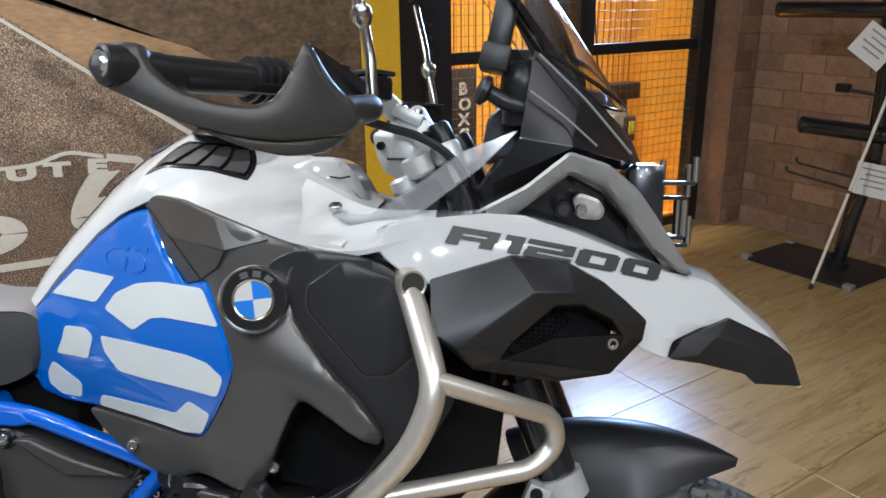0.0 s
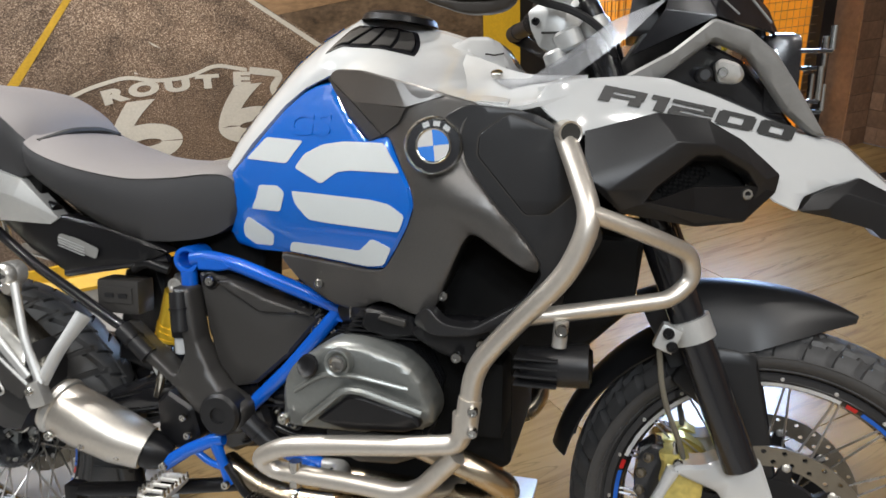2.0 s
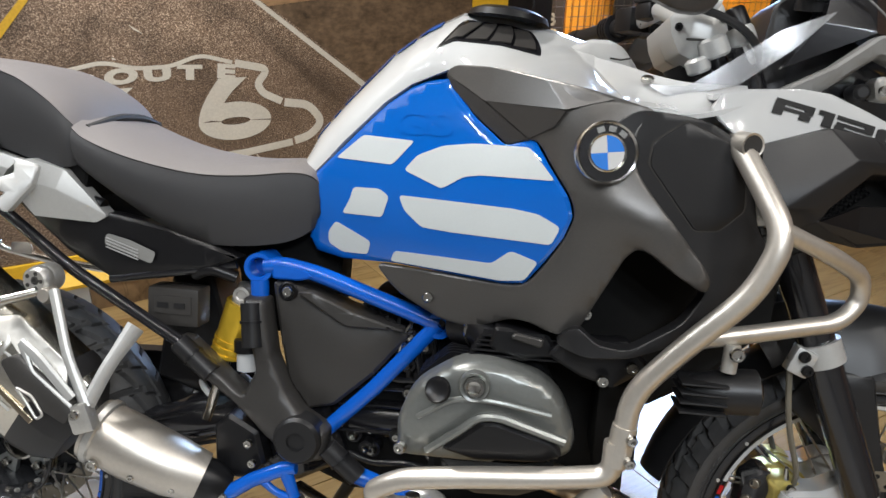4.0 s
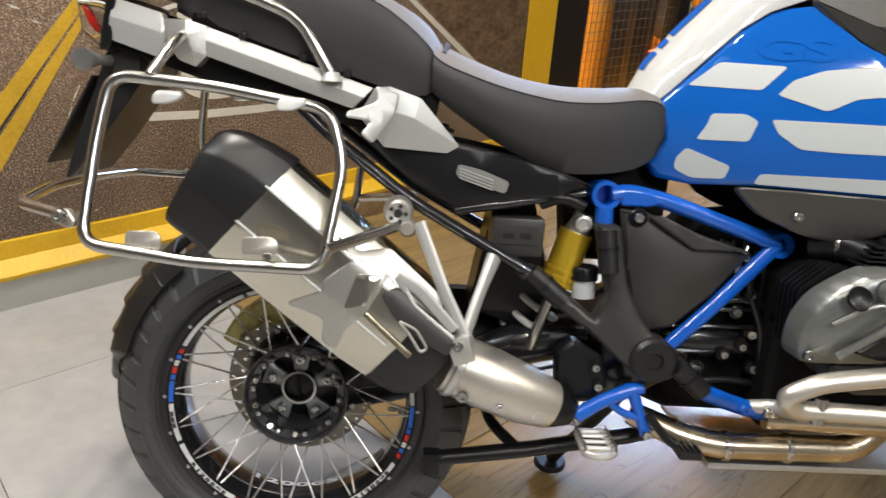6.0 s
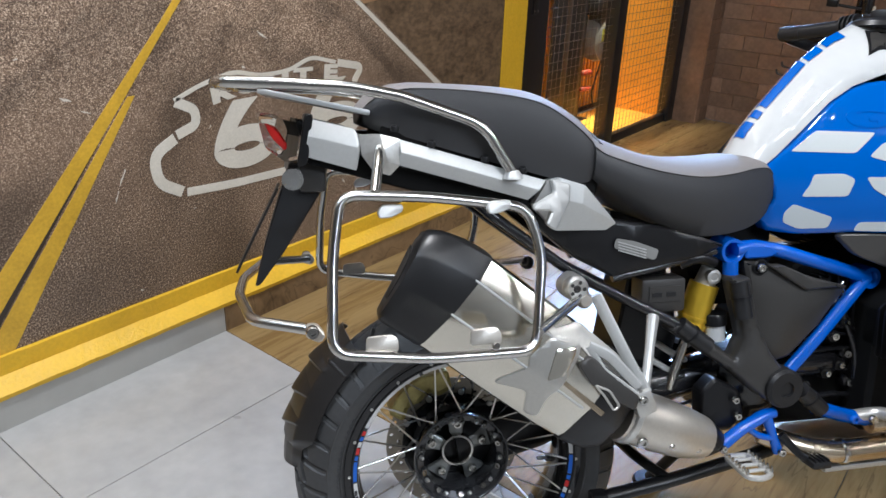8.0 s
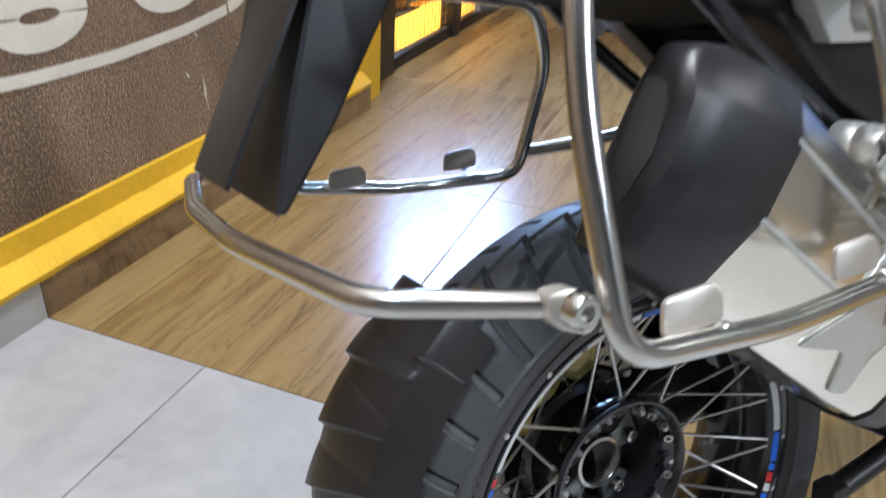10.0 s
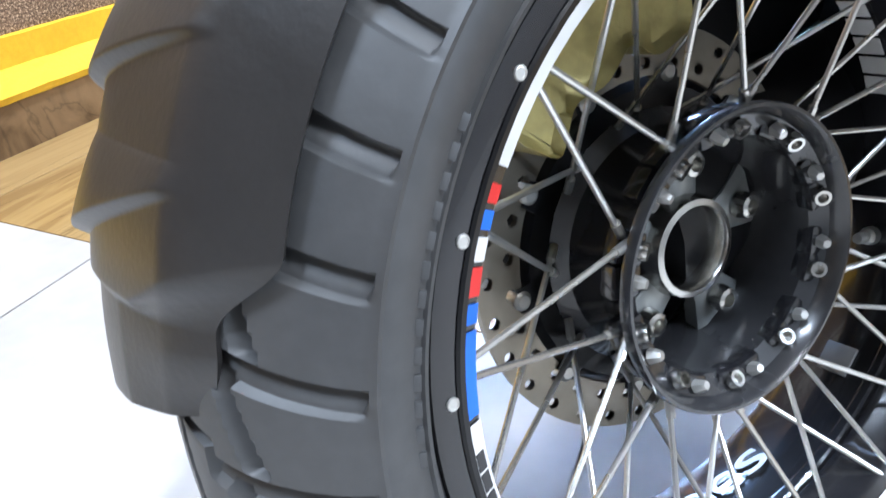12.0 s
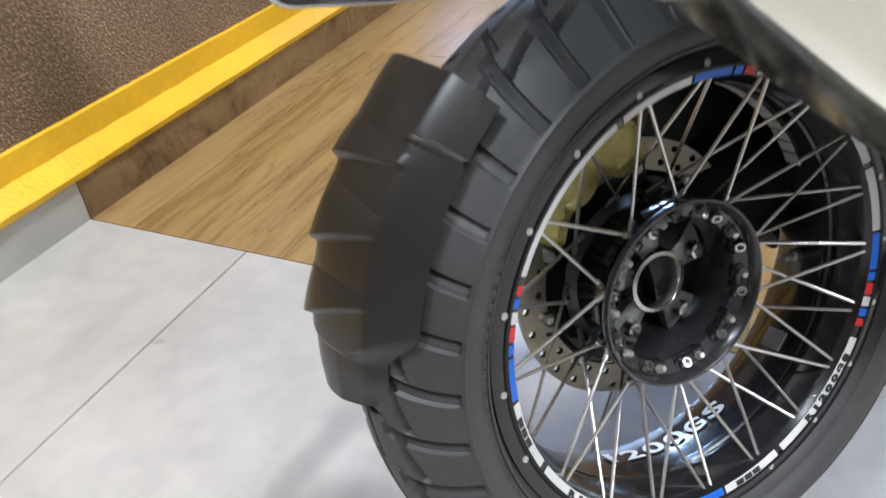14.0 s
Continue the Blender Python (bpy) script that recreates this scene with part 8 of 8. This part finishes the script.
# writing on the inside of the rear rim
def curved_text(text, a0, a1, low, top, material, parent, bar=False):
    """Words round the rim from angle a0 to a1 (degrees); low and top are (radius, height) of the line's foot and head."""
    up2 = Vector((top[0] - low[0], 0, top[1] - low[1]))
    tall = up2.length
    step = (a1 - a0) / len(text)
    for k, ch in enumerate(text):
        a = math.radians(a0 + step * (k + 0.5))
        rad, tan = Vector((math.cos(a), math.sin(a), 0)), Vector((-math.sin(a), math.cos(a), 0))
        up = (rad * up2.x + Vector((0, 0, up2.z))).normalized()
        nrm = tan.cross(up)
        nrm = -nrm if nrm.dot(rad) > 0 else nrm
        m = Matrix((tan, -nrm, up)).transposed().to_4x4()
        m.translation = rad * low[0] + Vector((0, 0, low[1])) + nrm * 0.0014
        wide = math.radians(step) * low[0] * 0.84
        if bar:
            bm = boxed((-wide / 2, -0.0003, 0), (wide / 2, 0.0003, tall), 0, m)
        else:
            bm = letters(ch, tall, Matrix(), 0.0005, 0.0006)
            x0, x1 = min(v.co.x for v in bm.verts), max(v.co.x for v in bm.verts)
            kx = min(wide / (x1 - x0), 2.2)
            bmesh.ops.transform(bm, matrix=m @ Matrix.Diagonal((kx, 1, 1, 1)) @ Matrix.Translation((-(x0 + x1) / 2, 0, 0)), verts=bm.verts)
        part("print_bar" if bar else "letter", bm, material, parent)


def rim_writing():
    rim = [o for o in rear_wheel.children if o.name.startswith("rim")][0]
    # model number in wide letters on the black barrel, and pale brand bars on its upper half
    curved_text("1200GS", 243.5, 293.5, (0.1992, -0.0130), (0.2012, -0.0310), M_white_sticker, rim)
    curved_text("###  ####", 20, 62, (0.1995, -0.0080), (0.2015, -0.0280), M_white_sticker, rim, True)
    ink = mat("sticker_ink", (0.02, 0.02, 0.022), 0.4)
    for start in (154.0, 242.5):
        curved_text("R1200GS", start + 60, start + 83, (0.2138, 0.0608), (0.2090, 0.0588), ink, rim)
        curved_text("###", start + 32, start + 41, (0.2140, 0.0609), (0.2092, 0.0589), ink, rim, True)
    # balance weight, valve
    m = pose(0, 0, 0, 0, 0, 320) @ Matrix.Translation((0.1985, 0, -0.015))
    part("balance_weight", boxed((-0.002, -0.0115, -0.012), (0.001, 0.0115, 0.012), 0.0008, m), mat("lead_weight", (0.20, 0.20, 0.20), 0.55), rear_wheel, "grey stuck-on balance weight")
    a = math.radians(348.4)
    p = Vector((0.199 * math.cos(a), 0.199 * math.sin(a), -0.022))
    d = Vector((-math.cos(a), -math.sin(a), 0.25))
    valve = part("valve", disc_part([(0, 0.030), (0.0034, 0.030), (0.0042, 0.027), (0.0042, 0.016), (0.0030, 0.015), (0.0030, 0.010), (0.0062, 0.009), (0.0072, 0.004), (0.0072, -0.002)], p, d, 16), M_alloy, rear_wheel, "bright metal tyre valve")


rim_writing()


# mudguards, calipers, swing arm
def fenders():
    # hugger: a curved, ribbed shell behind the rear tyre
    R0, Y0 = 0.345, MID
    pads = ((138.2, 143.8, 139.6, 141.2), (146.6, 156.0, 148.2, 150.6), (159.8, 166.8, 158.4, 160.2))

    def hug(u, v):
        a = 128.5 + 48 * u
        s = 2 * v - 1
        x = (1 - s) / 2
        lip = ramp_up(a, 167.2 + 1.2 * x - 5.5 * max(x - 0.65, 0) / 0.35, 168.4 + 1.2 * x)
        w = 0.068 - (0.024 * lip + 0.012 * ramp_up(a, 171, 176.5) if s < 0 else 0.008 * ramp_up(a, 172, 176.5))
        k = max(abs(s) - 0.62, 0) / 0.38
        drop = 0.027 - 0.019 * lip if s < 0 else 0.012
        round_ = 0.026 * (1 - 0.2 * lip) * max((0.45 - s) / 1.45, 0) ** 1.4 + 0.008 * max(s, 0) ** 2
        r = R0 + 0.007 * (1 - u) - drop * k ** 1.4 - round_ - 0.006 * lip * (0.3 + x)
        for t0, b0, t1, b1 in pads:
            at, ab = t0 - 1.5 + (t1 - t0 + 1.5) * x / 0.8, b0 + (b1 - b0) * x / 0.8
            if x < 0.84 and at < a < ab + 0.8:
                r += 0.0085 * max(1 - x / 0.84, 0) ** 0.4 * min((a - at) / max(ab - at, 0.3), 1) ** 0.8 * (1 - ramp_up(a, ab, ab + 0.8))
        if 136.9 < a < 138.3 and s < -0.45:
            r += 0.003 * ramp_up(-s, 0.45, 0.6) * ramp_up(a, 136.9, 137.3) * (1 - ramp_up(a, 137.9, 138.3))
        b = math.radians(a)
        return Vector((r * math.cos(b), Y0 + w * s, 0.318 + r * math.sin(b)))

    part("hugger", patch(hug, 440, 56, thick=0.004), M_hugger, bike, "black ribbed rear mudguard", 30)

    # front mudguard: an upper beak over the tyre and a rear flap
    ax, az, st = 1.514, 0.325, radians(-6.5)

    def fnd(a_deg, r, y):
        a = math.radians(a_deg)
        x, z = r * math.cos(a), r * math.sin(a)
        return Vector((ax + x * math.cos(st) - y * math.sin(st), MID - 0.004 + x * math.sin(st) + y * math.cos(st), az + z))

    def beak(u, v):
        s = 2 * v - 1
        a = 122 - 49 * u
        w = 0.072 * (1 - 0.92 * max(u - 0.5, 0) ** 1.6 / 0.33)
        r = 0.432 - 0.060 * u - (0.115 * (1 - u * u) + 0.012) * abs(s) ** 2.4
        return fnd(a, r, w * s)

    f = part("front_mudguard", patch(beak, 30, 12, thick=0.004), M_black, bike, "matt black front mudguard", 40)

    def flap(u, v):
        s = 2 * v - 1
        a = 118 + 50 * u
        w = 0.072 - 0.02 * u
        r = 0.365 - 0.03 * s * s + 0.005 * u
        return fnd(a, r, w * s)

    part("rear_flap", patch(flap, 20, 10, thick=0.004), M_black, f)
    for s in (1, -1):
        y = -0.075 * s
        o = [tuple(fnd(a, r, y)) for a, r in ((112, 0.325), (97, 0.300), (86, 0.10), (100, 0.085), (118, 0.22), (124, 0.29))]
        part("mudguard_stay", skin(o, 0.012, 0.004, 0.03, 0.004), M_black, f, "black mudguard stay")
        def Q(x, y, z):
            return (x + 0.042, y + 0.066, z - 0.024) if s == 1 else (x + 0.062, 2 * MID - y - 0.066, z - 0.024)
        body = [(1.290, 0.468), (1.320, 0.473), (1.350, 0.458), (1.366, 0.436), (1.364, 0.405), (1.357, 0.379), (1.345, 0.356), (1.322, 0.340), (1.298, 0.342), (1.290, 0.365), (1.302, 0.392), (1.294, 0.42), (1.300, 0.445)]
        cal = part("brake_caliper", skin([Q(x, -0.128, z) for x, z in body], 0.034, 0.010, 0.012, 0.007, corner=0.010), M_brass, bike, "gold brake caliper", 40)
        part("caliper_half", skin([Q(x - 0.006, -0.082, z) for x, z in body], 0.03, 0.004, 0.02, 0.006, corner=0.010), M_brass, cal)
        part("pad_block", skin([Q(x, -0.112, z) for x, z in ((1.262, 0.455), (1.285, 0.475), (1.306, 0.468), (1.306, 0.345), (1.272, 0.345), (1.256, 0.40))], 0.045, 0.004, 0.02, 0.005), M_hub, cal, "dark brake pads and pistons")
        for k, (x, z) in enumerate(((1.276, 0.452), (1.266, 0.424), (1.264, 0.394), (1.270, 0.364))):
            part("caliper_piston", disc_part([(0, 0.001), (0.005, 0.001), (0.006, 0.004), (0.008, 0.003), (0.009, -0.012)], Q(x, -0.113, z), (-0.5, -0.8 * s, 0.05), 16), M_disc, cal, "worn steel piston")
        for x, z in ((1.322, 0.458), (1.345, 0.375)):
            bolt(cal, Q(x, -0.139, z), (0, -s, 0), 0.0085, 0.006)
        part("bleed_nipple", tube([Q(1.318, -0.125, 0.470), Q(1.316, -0.128, 0.490)], [0.005, 0.003], 0, 8), M_chrome, cal)
    part("front_axle", tube([(1.514, -0.095, 0.325), (1.514, 0.115, 0.325)], 0.014, 0, 14), M_alloy, bike)
    # rear brake, final drive and swing arm on the far side
    arm = part("swing_arm", tube([(0.60, 0.10, 0.46), (0.40, 0.105, 0.42), (0.18, 0.11, 0.35), (0.0, 0.105, 0.318)], [0.055, 0.062, 0.078, 0.085], 0, 20, False, 0.8), M_satin, bike, "black single-sided swing arm")
    web = part("swing_arm_web", skin([(0.035, 0.135, 0.415), (0.060, 0.135, 0.470), (0.120, 0.135, 0.500), (0.240, 0.135, 0.505), (0.400, 0.130, 0.505), (0.480, 0.125, 0.490), (0.440, 0.130, 0.425), (0.200, 0.135, 0.385), (0.090, 0.135, 0.385)], 0.035, 0.006, 0.04, 0.006), M_satin, arm, "black web of the swing arm")
    for x, z in ((0.10, 0.465), (0.21, 0.475), (0.33, 0.470)):
        bolt(web, (x, 0.128, z), (0, -1, 0), 0.008, 0.005)
    part("final_drive", disc_part([(0, 0.07), (0.07, 0.07), (0.10, 0.05), (0.112, 0.0), (0.10, -0.02), (0, -0.02)], (0, 0.085, 0.318), (0, 1, 0), 32), M_satin, arm)
    cal = part("brake_caliper", skin([(-0.138, 0.070, 0.412), (-0.118, 0.070, 0.448), (-0.08, 0.070, 0.480), (-0.02, 0.070, 0.492), (-0.012, 0.070, 0.455), (-0.04, 0.070, 0.440), (-0.058, 0.070, 0.452), (-0.076, 0.070, 0.430), (-0.098, 0.070, 0.425), (-0.108, 0.070, 0.395)], 0.05, 0.004, 0.02, 0.006, corner=0.008), M_brass_dull, bike, "dull gold rear brake caliper")
    part("gearbox", skin([(0.50, -0.06, 0.37), (0.50, -0.06, 0.50), (0.60, -0.07, 0.54), (0.66, -0.07, 0.40), (0.57, -0.06, 0.35)], 0.17, 0.01, 0.05, 0.01), M_gloss_black, bike, "black gearbox casing")
    part("inner_guard", skin([(0.30, -0.02, 0.50), (0.33, -0.03, 0.68), (0.40, -0.03, 0.70), (0.44, -0.03, 0.55), (0.42, -0.02, 0.46)], 0.10, 0.0, 0.05, 0.006), M_satin, bike)
    part("radiator", boxed((1.13, -0.16, 0.70), (1.18, 0.18, 0.92), 0.01), M_satin, bike, "black radiator")


fenders()


# ---- things round the motorcycle ----
def sign():
    ob = tagged(new("hanging_sign"), "narrow dark brown sign with pale upright letters", "sign")
    ob.location = (2.615, 1.70, FLOOR + 0.002)
    part("board", boxed((0, 0, 0.40), (0.16, 0.012, 0.965), 0.003), mat("sign_board", (0.045, 0.03, 0.02), 0.5, vary=0.2, grain=30), ob)
    ink = mat("sign_paint", (0.62, 0.58, 0.5), 0.5)
    for k, ch in enumerate("BOXCAR"):
        bm = letters(ch, 0.060, Matrix.Translation((0.045, -0.001, 0.835 - 0.079 * k)), 0.002, 0.003, 1.1)
        part("letter", bm, ink, ob)
    for x in (0.0, 0.14):
        part("post", boxed((x, 0.013, 0.0), (x + 0.02, 0.033, 0.965), 0.002), M_steel_dark, ob)


sign()


def hung_tool():
    ob = tagged(new("hanging_tool"), "dark hanging machine with pale window and yellow-green inserts inside the cage", "machine")
    ob.location = (3.86, 1.80, FLOOR + 0.002)
    part("housing", boxed((-0.22, -0.06, 0.70), (0.20, 0.06, 0.80), 0.012), M_black, ob)
    part("body", disc_part([(0, 0.065), (0.10, 0.065), (0.150, 0.04), (0.165, -0.02), (0.155, -0.07), (0, -0.07)], (-0.01, 0, 0.54), (0, -1, 0), 32), M_foil, ob, "grey rounded machine body")
    part("neck", boxed((-0.12, -0.05, 0.60), (0.10, 0.05, 0.70), 0.01), M_dark, ob)
    part("window", boxed((-0.075, -0.078, 0.50), (-0.035, -0.064, 0.62), 0.004), mat("pale_window", (0.55, 0.52, 0.45), 0.3), ob)
    part("side_block", boxed((0.06, -0.085, 0.44), (0.15, -0.03, 0.60), 0.012), M_dark, ob)
    m = mat("lime_plastic", (0.42, 0.40, 0.03), 0.45)
    for x, z in ((-0.115, 0.53), (0.085, 0.49), (0.112, 0.49)):
        part("insert", boxed((x, -0.094, z), (x + 0.02, -0.064, z + 0.08), 0.004), m, ob)
    part("cable", tube([(0.06, 0, 0.42), (0.04, 0.02, 0.28), (0.0, 0.03, 0.15), (0.06, 0.03, 0.03)], 0.006, 0.08, 8), M_black, ob)
    part("strap", tube([(-0.1, 0, 0.79), (-0.1, 0.10, 1.4), (-0.1, 0.11, 2.6)], 0.006, 0, 6), M_black, ob)


hung_tool()


def rack():
    """Black upright panels in a frame, with two red clamps, before the orange panel."""
    ob = tagged(new("folded_screen"), "black folded upright screen with red clamps inside the cage", "screen")
    ob.location = (3.24, 1.79, FLOOR + 0.002)
    for k in range(4):
        x = 0.105 * k
        part("leaf", boxed((0, -0.008, 0.013), (0.108, 0.008, 1.50), 0.003, Matrix.Translation((x, 0.03 if k % 2 == 0 else 0.005, 0)) @ pose(0, 0, 0, 0, 0, -12 if k % 2 == 0 else 12)), M_steel_dark, ob)
    red = mat("red_clamp", (0.42, 0.06, 0.03), 0.45)
    for z in (0.22, 0.33):
        clamp = part("clamp", tube([(0.36, -0.012, z), (0.40, -0.035, z + 0.006), (0.45, -0.035, z)], [0.016, 0.02, 0.013], 0.02, 10), red, ob, "red clamp")
        part("clamp_screw", tube([(0.445, -0.035, z), (0.475, -0.035, z - 0.003)], 0.006, 0, 8), M_chrome, clamp)
    part("base_bar", boxed((0.0, -0.04, 0.0), (0.46, 0.06, 0.013), 0.003), M_steel_dark, ob)


rack()


def stand():
    ob = tagged(new("display_stand"), "black steel display stand with padded arms and paper tags", "display stand")
    ob.location = (3.98, 0.42, FLOOR)
    part("base_plate", boxed((-0.21, -0.28, 0), (0.22, 0.30, 0.014), 0.004), M_steel_dark, ob)
    for x, y in ((-0.19, -0.26), (-0.19, 0.28), (0.2, -0.26), (0.2, 0.28)):
        part("foot_cap", boxed((x - 0.022, y - 0.022, 0.0), (x + 0.022, y + 0.022, 0.024), 0.004), M_foil, ob, "pale foot cap")
    part("post", tube([(0.02, -0.08, 0.012), (-0.02, -0.15, 0.35), (-0.03, -0.20, 0.55), (-0.03, -0.19, 1.0), (-0.02, -0.12, 1.5), (0.02, -0.10, 1.9)], 0.030, 0.12, 16), M_gloss_black, ob, "glossy black bent post")
    part("post", tube([(0.06, -0.05, 0.012), (0.03, -0.10, 0.35), (0.02, -0.15, 0.6), (0.03, -0.14, 1.0), (0.04, -0.08, 1.5), (0.06, -0.06, 1.9)], 0.022, 0.12, 14), M_gloss_black, ob, "glossy black bent post")
    part("foot_sleeve", tube([(0.03, -0.07, 0.014), (0.025, -0.085, 0.06)], 0.05, 0, 18), M_steel_dark, ob)
    for z, y0, y1, r in ((0.70, -0.20, 0.16, 0.040), (1.235, -0.2, 0.36, 0.036)):
        arm = part("arm", tube([(-0.05, y0 - 0.1, z), (-0.05, y0, z), (-0.05, y1, z)], [r * 0.9, r, r], 0, 18), M_gloss_black, ob, "padded black arm")
        part("end_cap", disc_part([(0, 0.006), (r * 0.8, 0.006), (r * 1.03, 0.0), (r * 1.03, -0.02)], (-0.05, y1, z), (0, 1, 0), 20), M_steel_dark, arm)
    for z, x in ((0.455, -0.05), (0.49, 0.03)):
        part("hook", tube([(x, -0.18, z - 0.03), (x, 0.18, z), (x, 0.21, z + 0.004), (x, 0.215, z + 0.03)], 0.006, 0.015, 8), M_steel_dark, ob, "thin black hook")
    part("clip", boxed((-0.06, -0.04, 0.87), (-0.02, 0.02, 0.91), 0.006), M_satin, ob)
    part("clip_arm", tube([(-0.04, -0.02, 0.885), (-0.03, -0.17, 0.87)], 0.008, 0, 8), M_satin, ob)
    paper = mat("tag_paper", (0.62, 0.62, 0.6), 0.7, vary=0.03)
    for m in (Matrix.Translation((-0.09, -0.14, 1.09)) @ pose(0, 0, 0, 35, 0, 10), Matrix.Translation((-0.09, -0.23, 0.50)) @ pose(0, 0, 0, 4, 0, 6)):
        tag = part("paper_tag", boxed((-0.001, -0.09, -0.075), (0.001, 0.075, 0.075), 0, m), paper, ob, "white paper tag")
        for k in range(4):
            part("print_bar", boxed((-0.0022, -0.06, 0.045 - 0.026 * k), (-0.0012, 0.05 - 0.02 * (k % 2), 0.052 - 0.026 * k), 0, m), M_label, tag)


stand()


def stick():
    a, b = Vector((3.655, 0.265, FLOOR)), Vector((3.905, 0.185, 0.90))
    ob = tagged(mesh_ob("stick", tube([a, a.lerp(b, 0.5), b], 0.0075, 0, 10), mat("pale_wood", (0.62, 0.58, 0.5), 0.5)), "thin pale stick leaning on the display stand", "stick")
    part("ferrule", tube([a, a.lerp(b, 0.03)], 0.009, 0, 10), M_steel_dark, ob)
    part("band", tube([a.lerp(b, 0.5), a.lerp(b, 0.515)], 0.0085, 0, 10), M_steel_dark, ob)


stick()


# ---- pieces of the floor and of the brick-clad walls ----
def bevelled(sx, sy, sz, b):
    """A block with chamfered top edges, its base at z = 0, corner at the origin."""
    v = [(0, 0, 0), (sx, 0, 0), (sx, sy, 0), (0, sy, 0), (0, 0, sz - b), (sx, 0, sz - b), (sx, sy, sz - b), (0, sy, sz - b), (b, b, sz), (sx - b, b, sz), (sx - b, sy - b, sz), (b, sy - b, sz)]
    f = [(3, 2, 1, 0), (0, 1, 5, 4), (1, 2, 6, 5), (2, 3, 7, 6), (3, 0, 4, 7), (4, 5, 9, 8), (5, 6, 10, 9), (6, 7, 11, 10), (7, 4, 8, 11), (8, 9, 10, 11)]
    return v, f


def piece_mesh(name, sx, sy, sz, b, material):
    me = bpy.data.meshes.new(name)
    v, f = bevelled(sx, sy, sz, b)
    me.from_pydata(v, [], f)
    me.materials.append(material)
    return me


def lay(name, me, parent, m):
    ob = new(name, me)
    ob.parent = parent
    ob.matrix_local = m
    return ob


def floor_pieces():
    gap = 0.0022
    shared = {}

    def cell(name, x0, x1, y0, y1, material):
        key = (name, round(x1 - x0, 3), round(y1 - y0, 3))
        if key not in shared:
            shared[key] = piece_mesh(name, x1 - x0 - gap, y1 - y0 - gap, 0.006, 0.0008, material)
        lay(name, shared[key], floor, Matrix.Translation((x0 + gap / 2, y0 + gap / 2, FLOOR - 0.006)))

    T = 0.7245
    ys = [0.82 - T * k for k in range(9)][::-1]
    ys = [max(y, -4.99) for y in ys] + [BASE_Y + 0.01]
    xs = [max(WOOD_X - T * k, -3.99) for k in range(7)][::-1]
    for x0, x1 in zip(xs, xs[1:]):
        for y0, y1 in zip(ys, ys[1:]):
            if x1 - x0 > 0.05 and y1 - y0 > 0.05:
                cell("tile", x0, x1, y0, y1, M_tile)
    ys = [1.10 - 0.552 * k for k in range(12)][::-1]
    ys = [max(y, -4.99) for y in ys] + [1.66]
    xs = [WOOD_X + 1.0135 * k for k in range(4)] + [END_X + 0.03]
    for x0, x1 in zip(xs, xs[1:]):
        for y0, y1 in zip(ys, ys[1:]):
            cell("plank", x0, x1, y0, y1, M_wood)


floor_pieces()


def brick_walls():
    end, ret = bpy.data.objects["wall_end"], bpy.data.objects["wall_return"]
    rnd = random.Random(7)
    shared = {}
    H, L, g = 0.1, 0.245, 0.0018
    for row in range(17):
        z = FLOOR + row * H
        off = (row % 2) * L / 2 + rnd.uniform(-0.02, 0.02)
        cuts = [-1.1] + [y for y in (-1.1 + off + L * k for k in range(1, 10)) if y < 1.10] + [1.172]
        for a, b in zip(cuts, cuts[1:]):
            key = round(b - a, 2)
            if key not in shared:
                shared[key] = piece_mesh("brick", b - a - g, H - g, 0.007, 0.001, M_brick)
            m = Matrix(((0, 0, -1, END_X + 0.043 - rnd.uniform(0, 0.003)), (-1, 0, 0, b - g / 2), (0, 1, 0, z), (0, 0, 0, 1)))
            lay("brick", shared[key], end, m)
        for a, b in ((4.166, 4.166 + 0.07 + off * 0.6), (4.166 + 0.07 + off * 0.6, 4.358)):
            if b - a < 0.03:
                continue
            key = round(b - a, 2)
            if key not in shared:
                shared[key] = piece_mesh("brick", b - a - g, H - g, 0.007, 0.001, M_brick)
            m = Matrix(((1, 0, 0, a + g / 2), (0, 0, -1, 1.172 - rnd.uniform(0, 0.003)), (0, 1, 0, z), (0, 0, 0, 1)))
            lay("brick", shared[key], ret, m)


brick_walls()
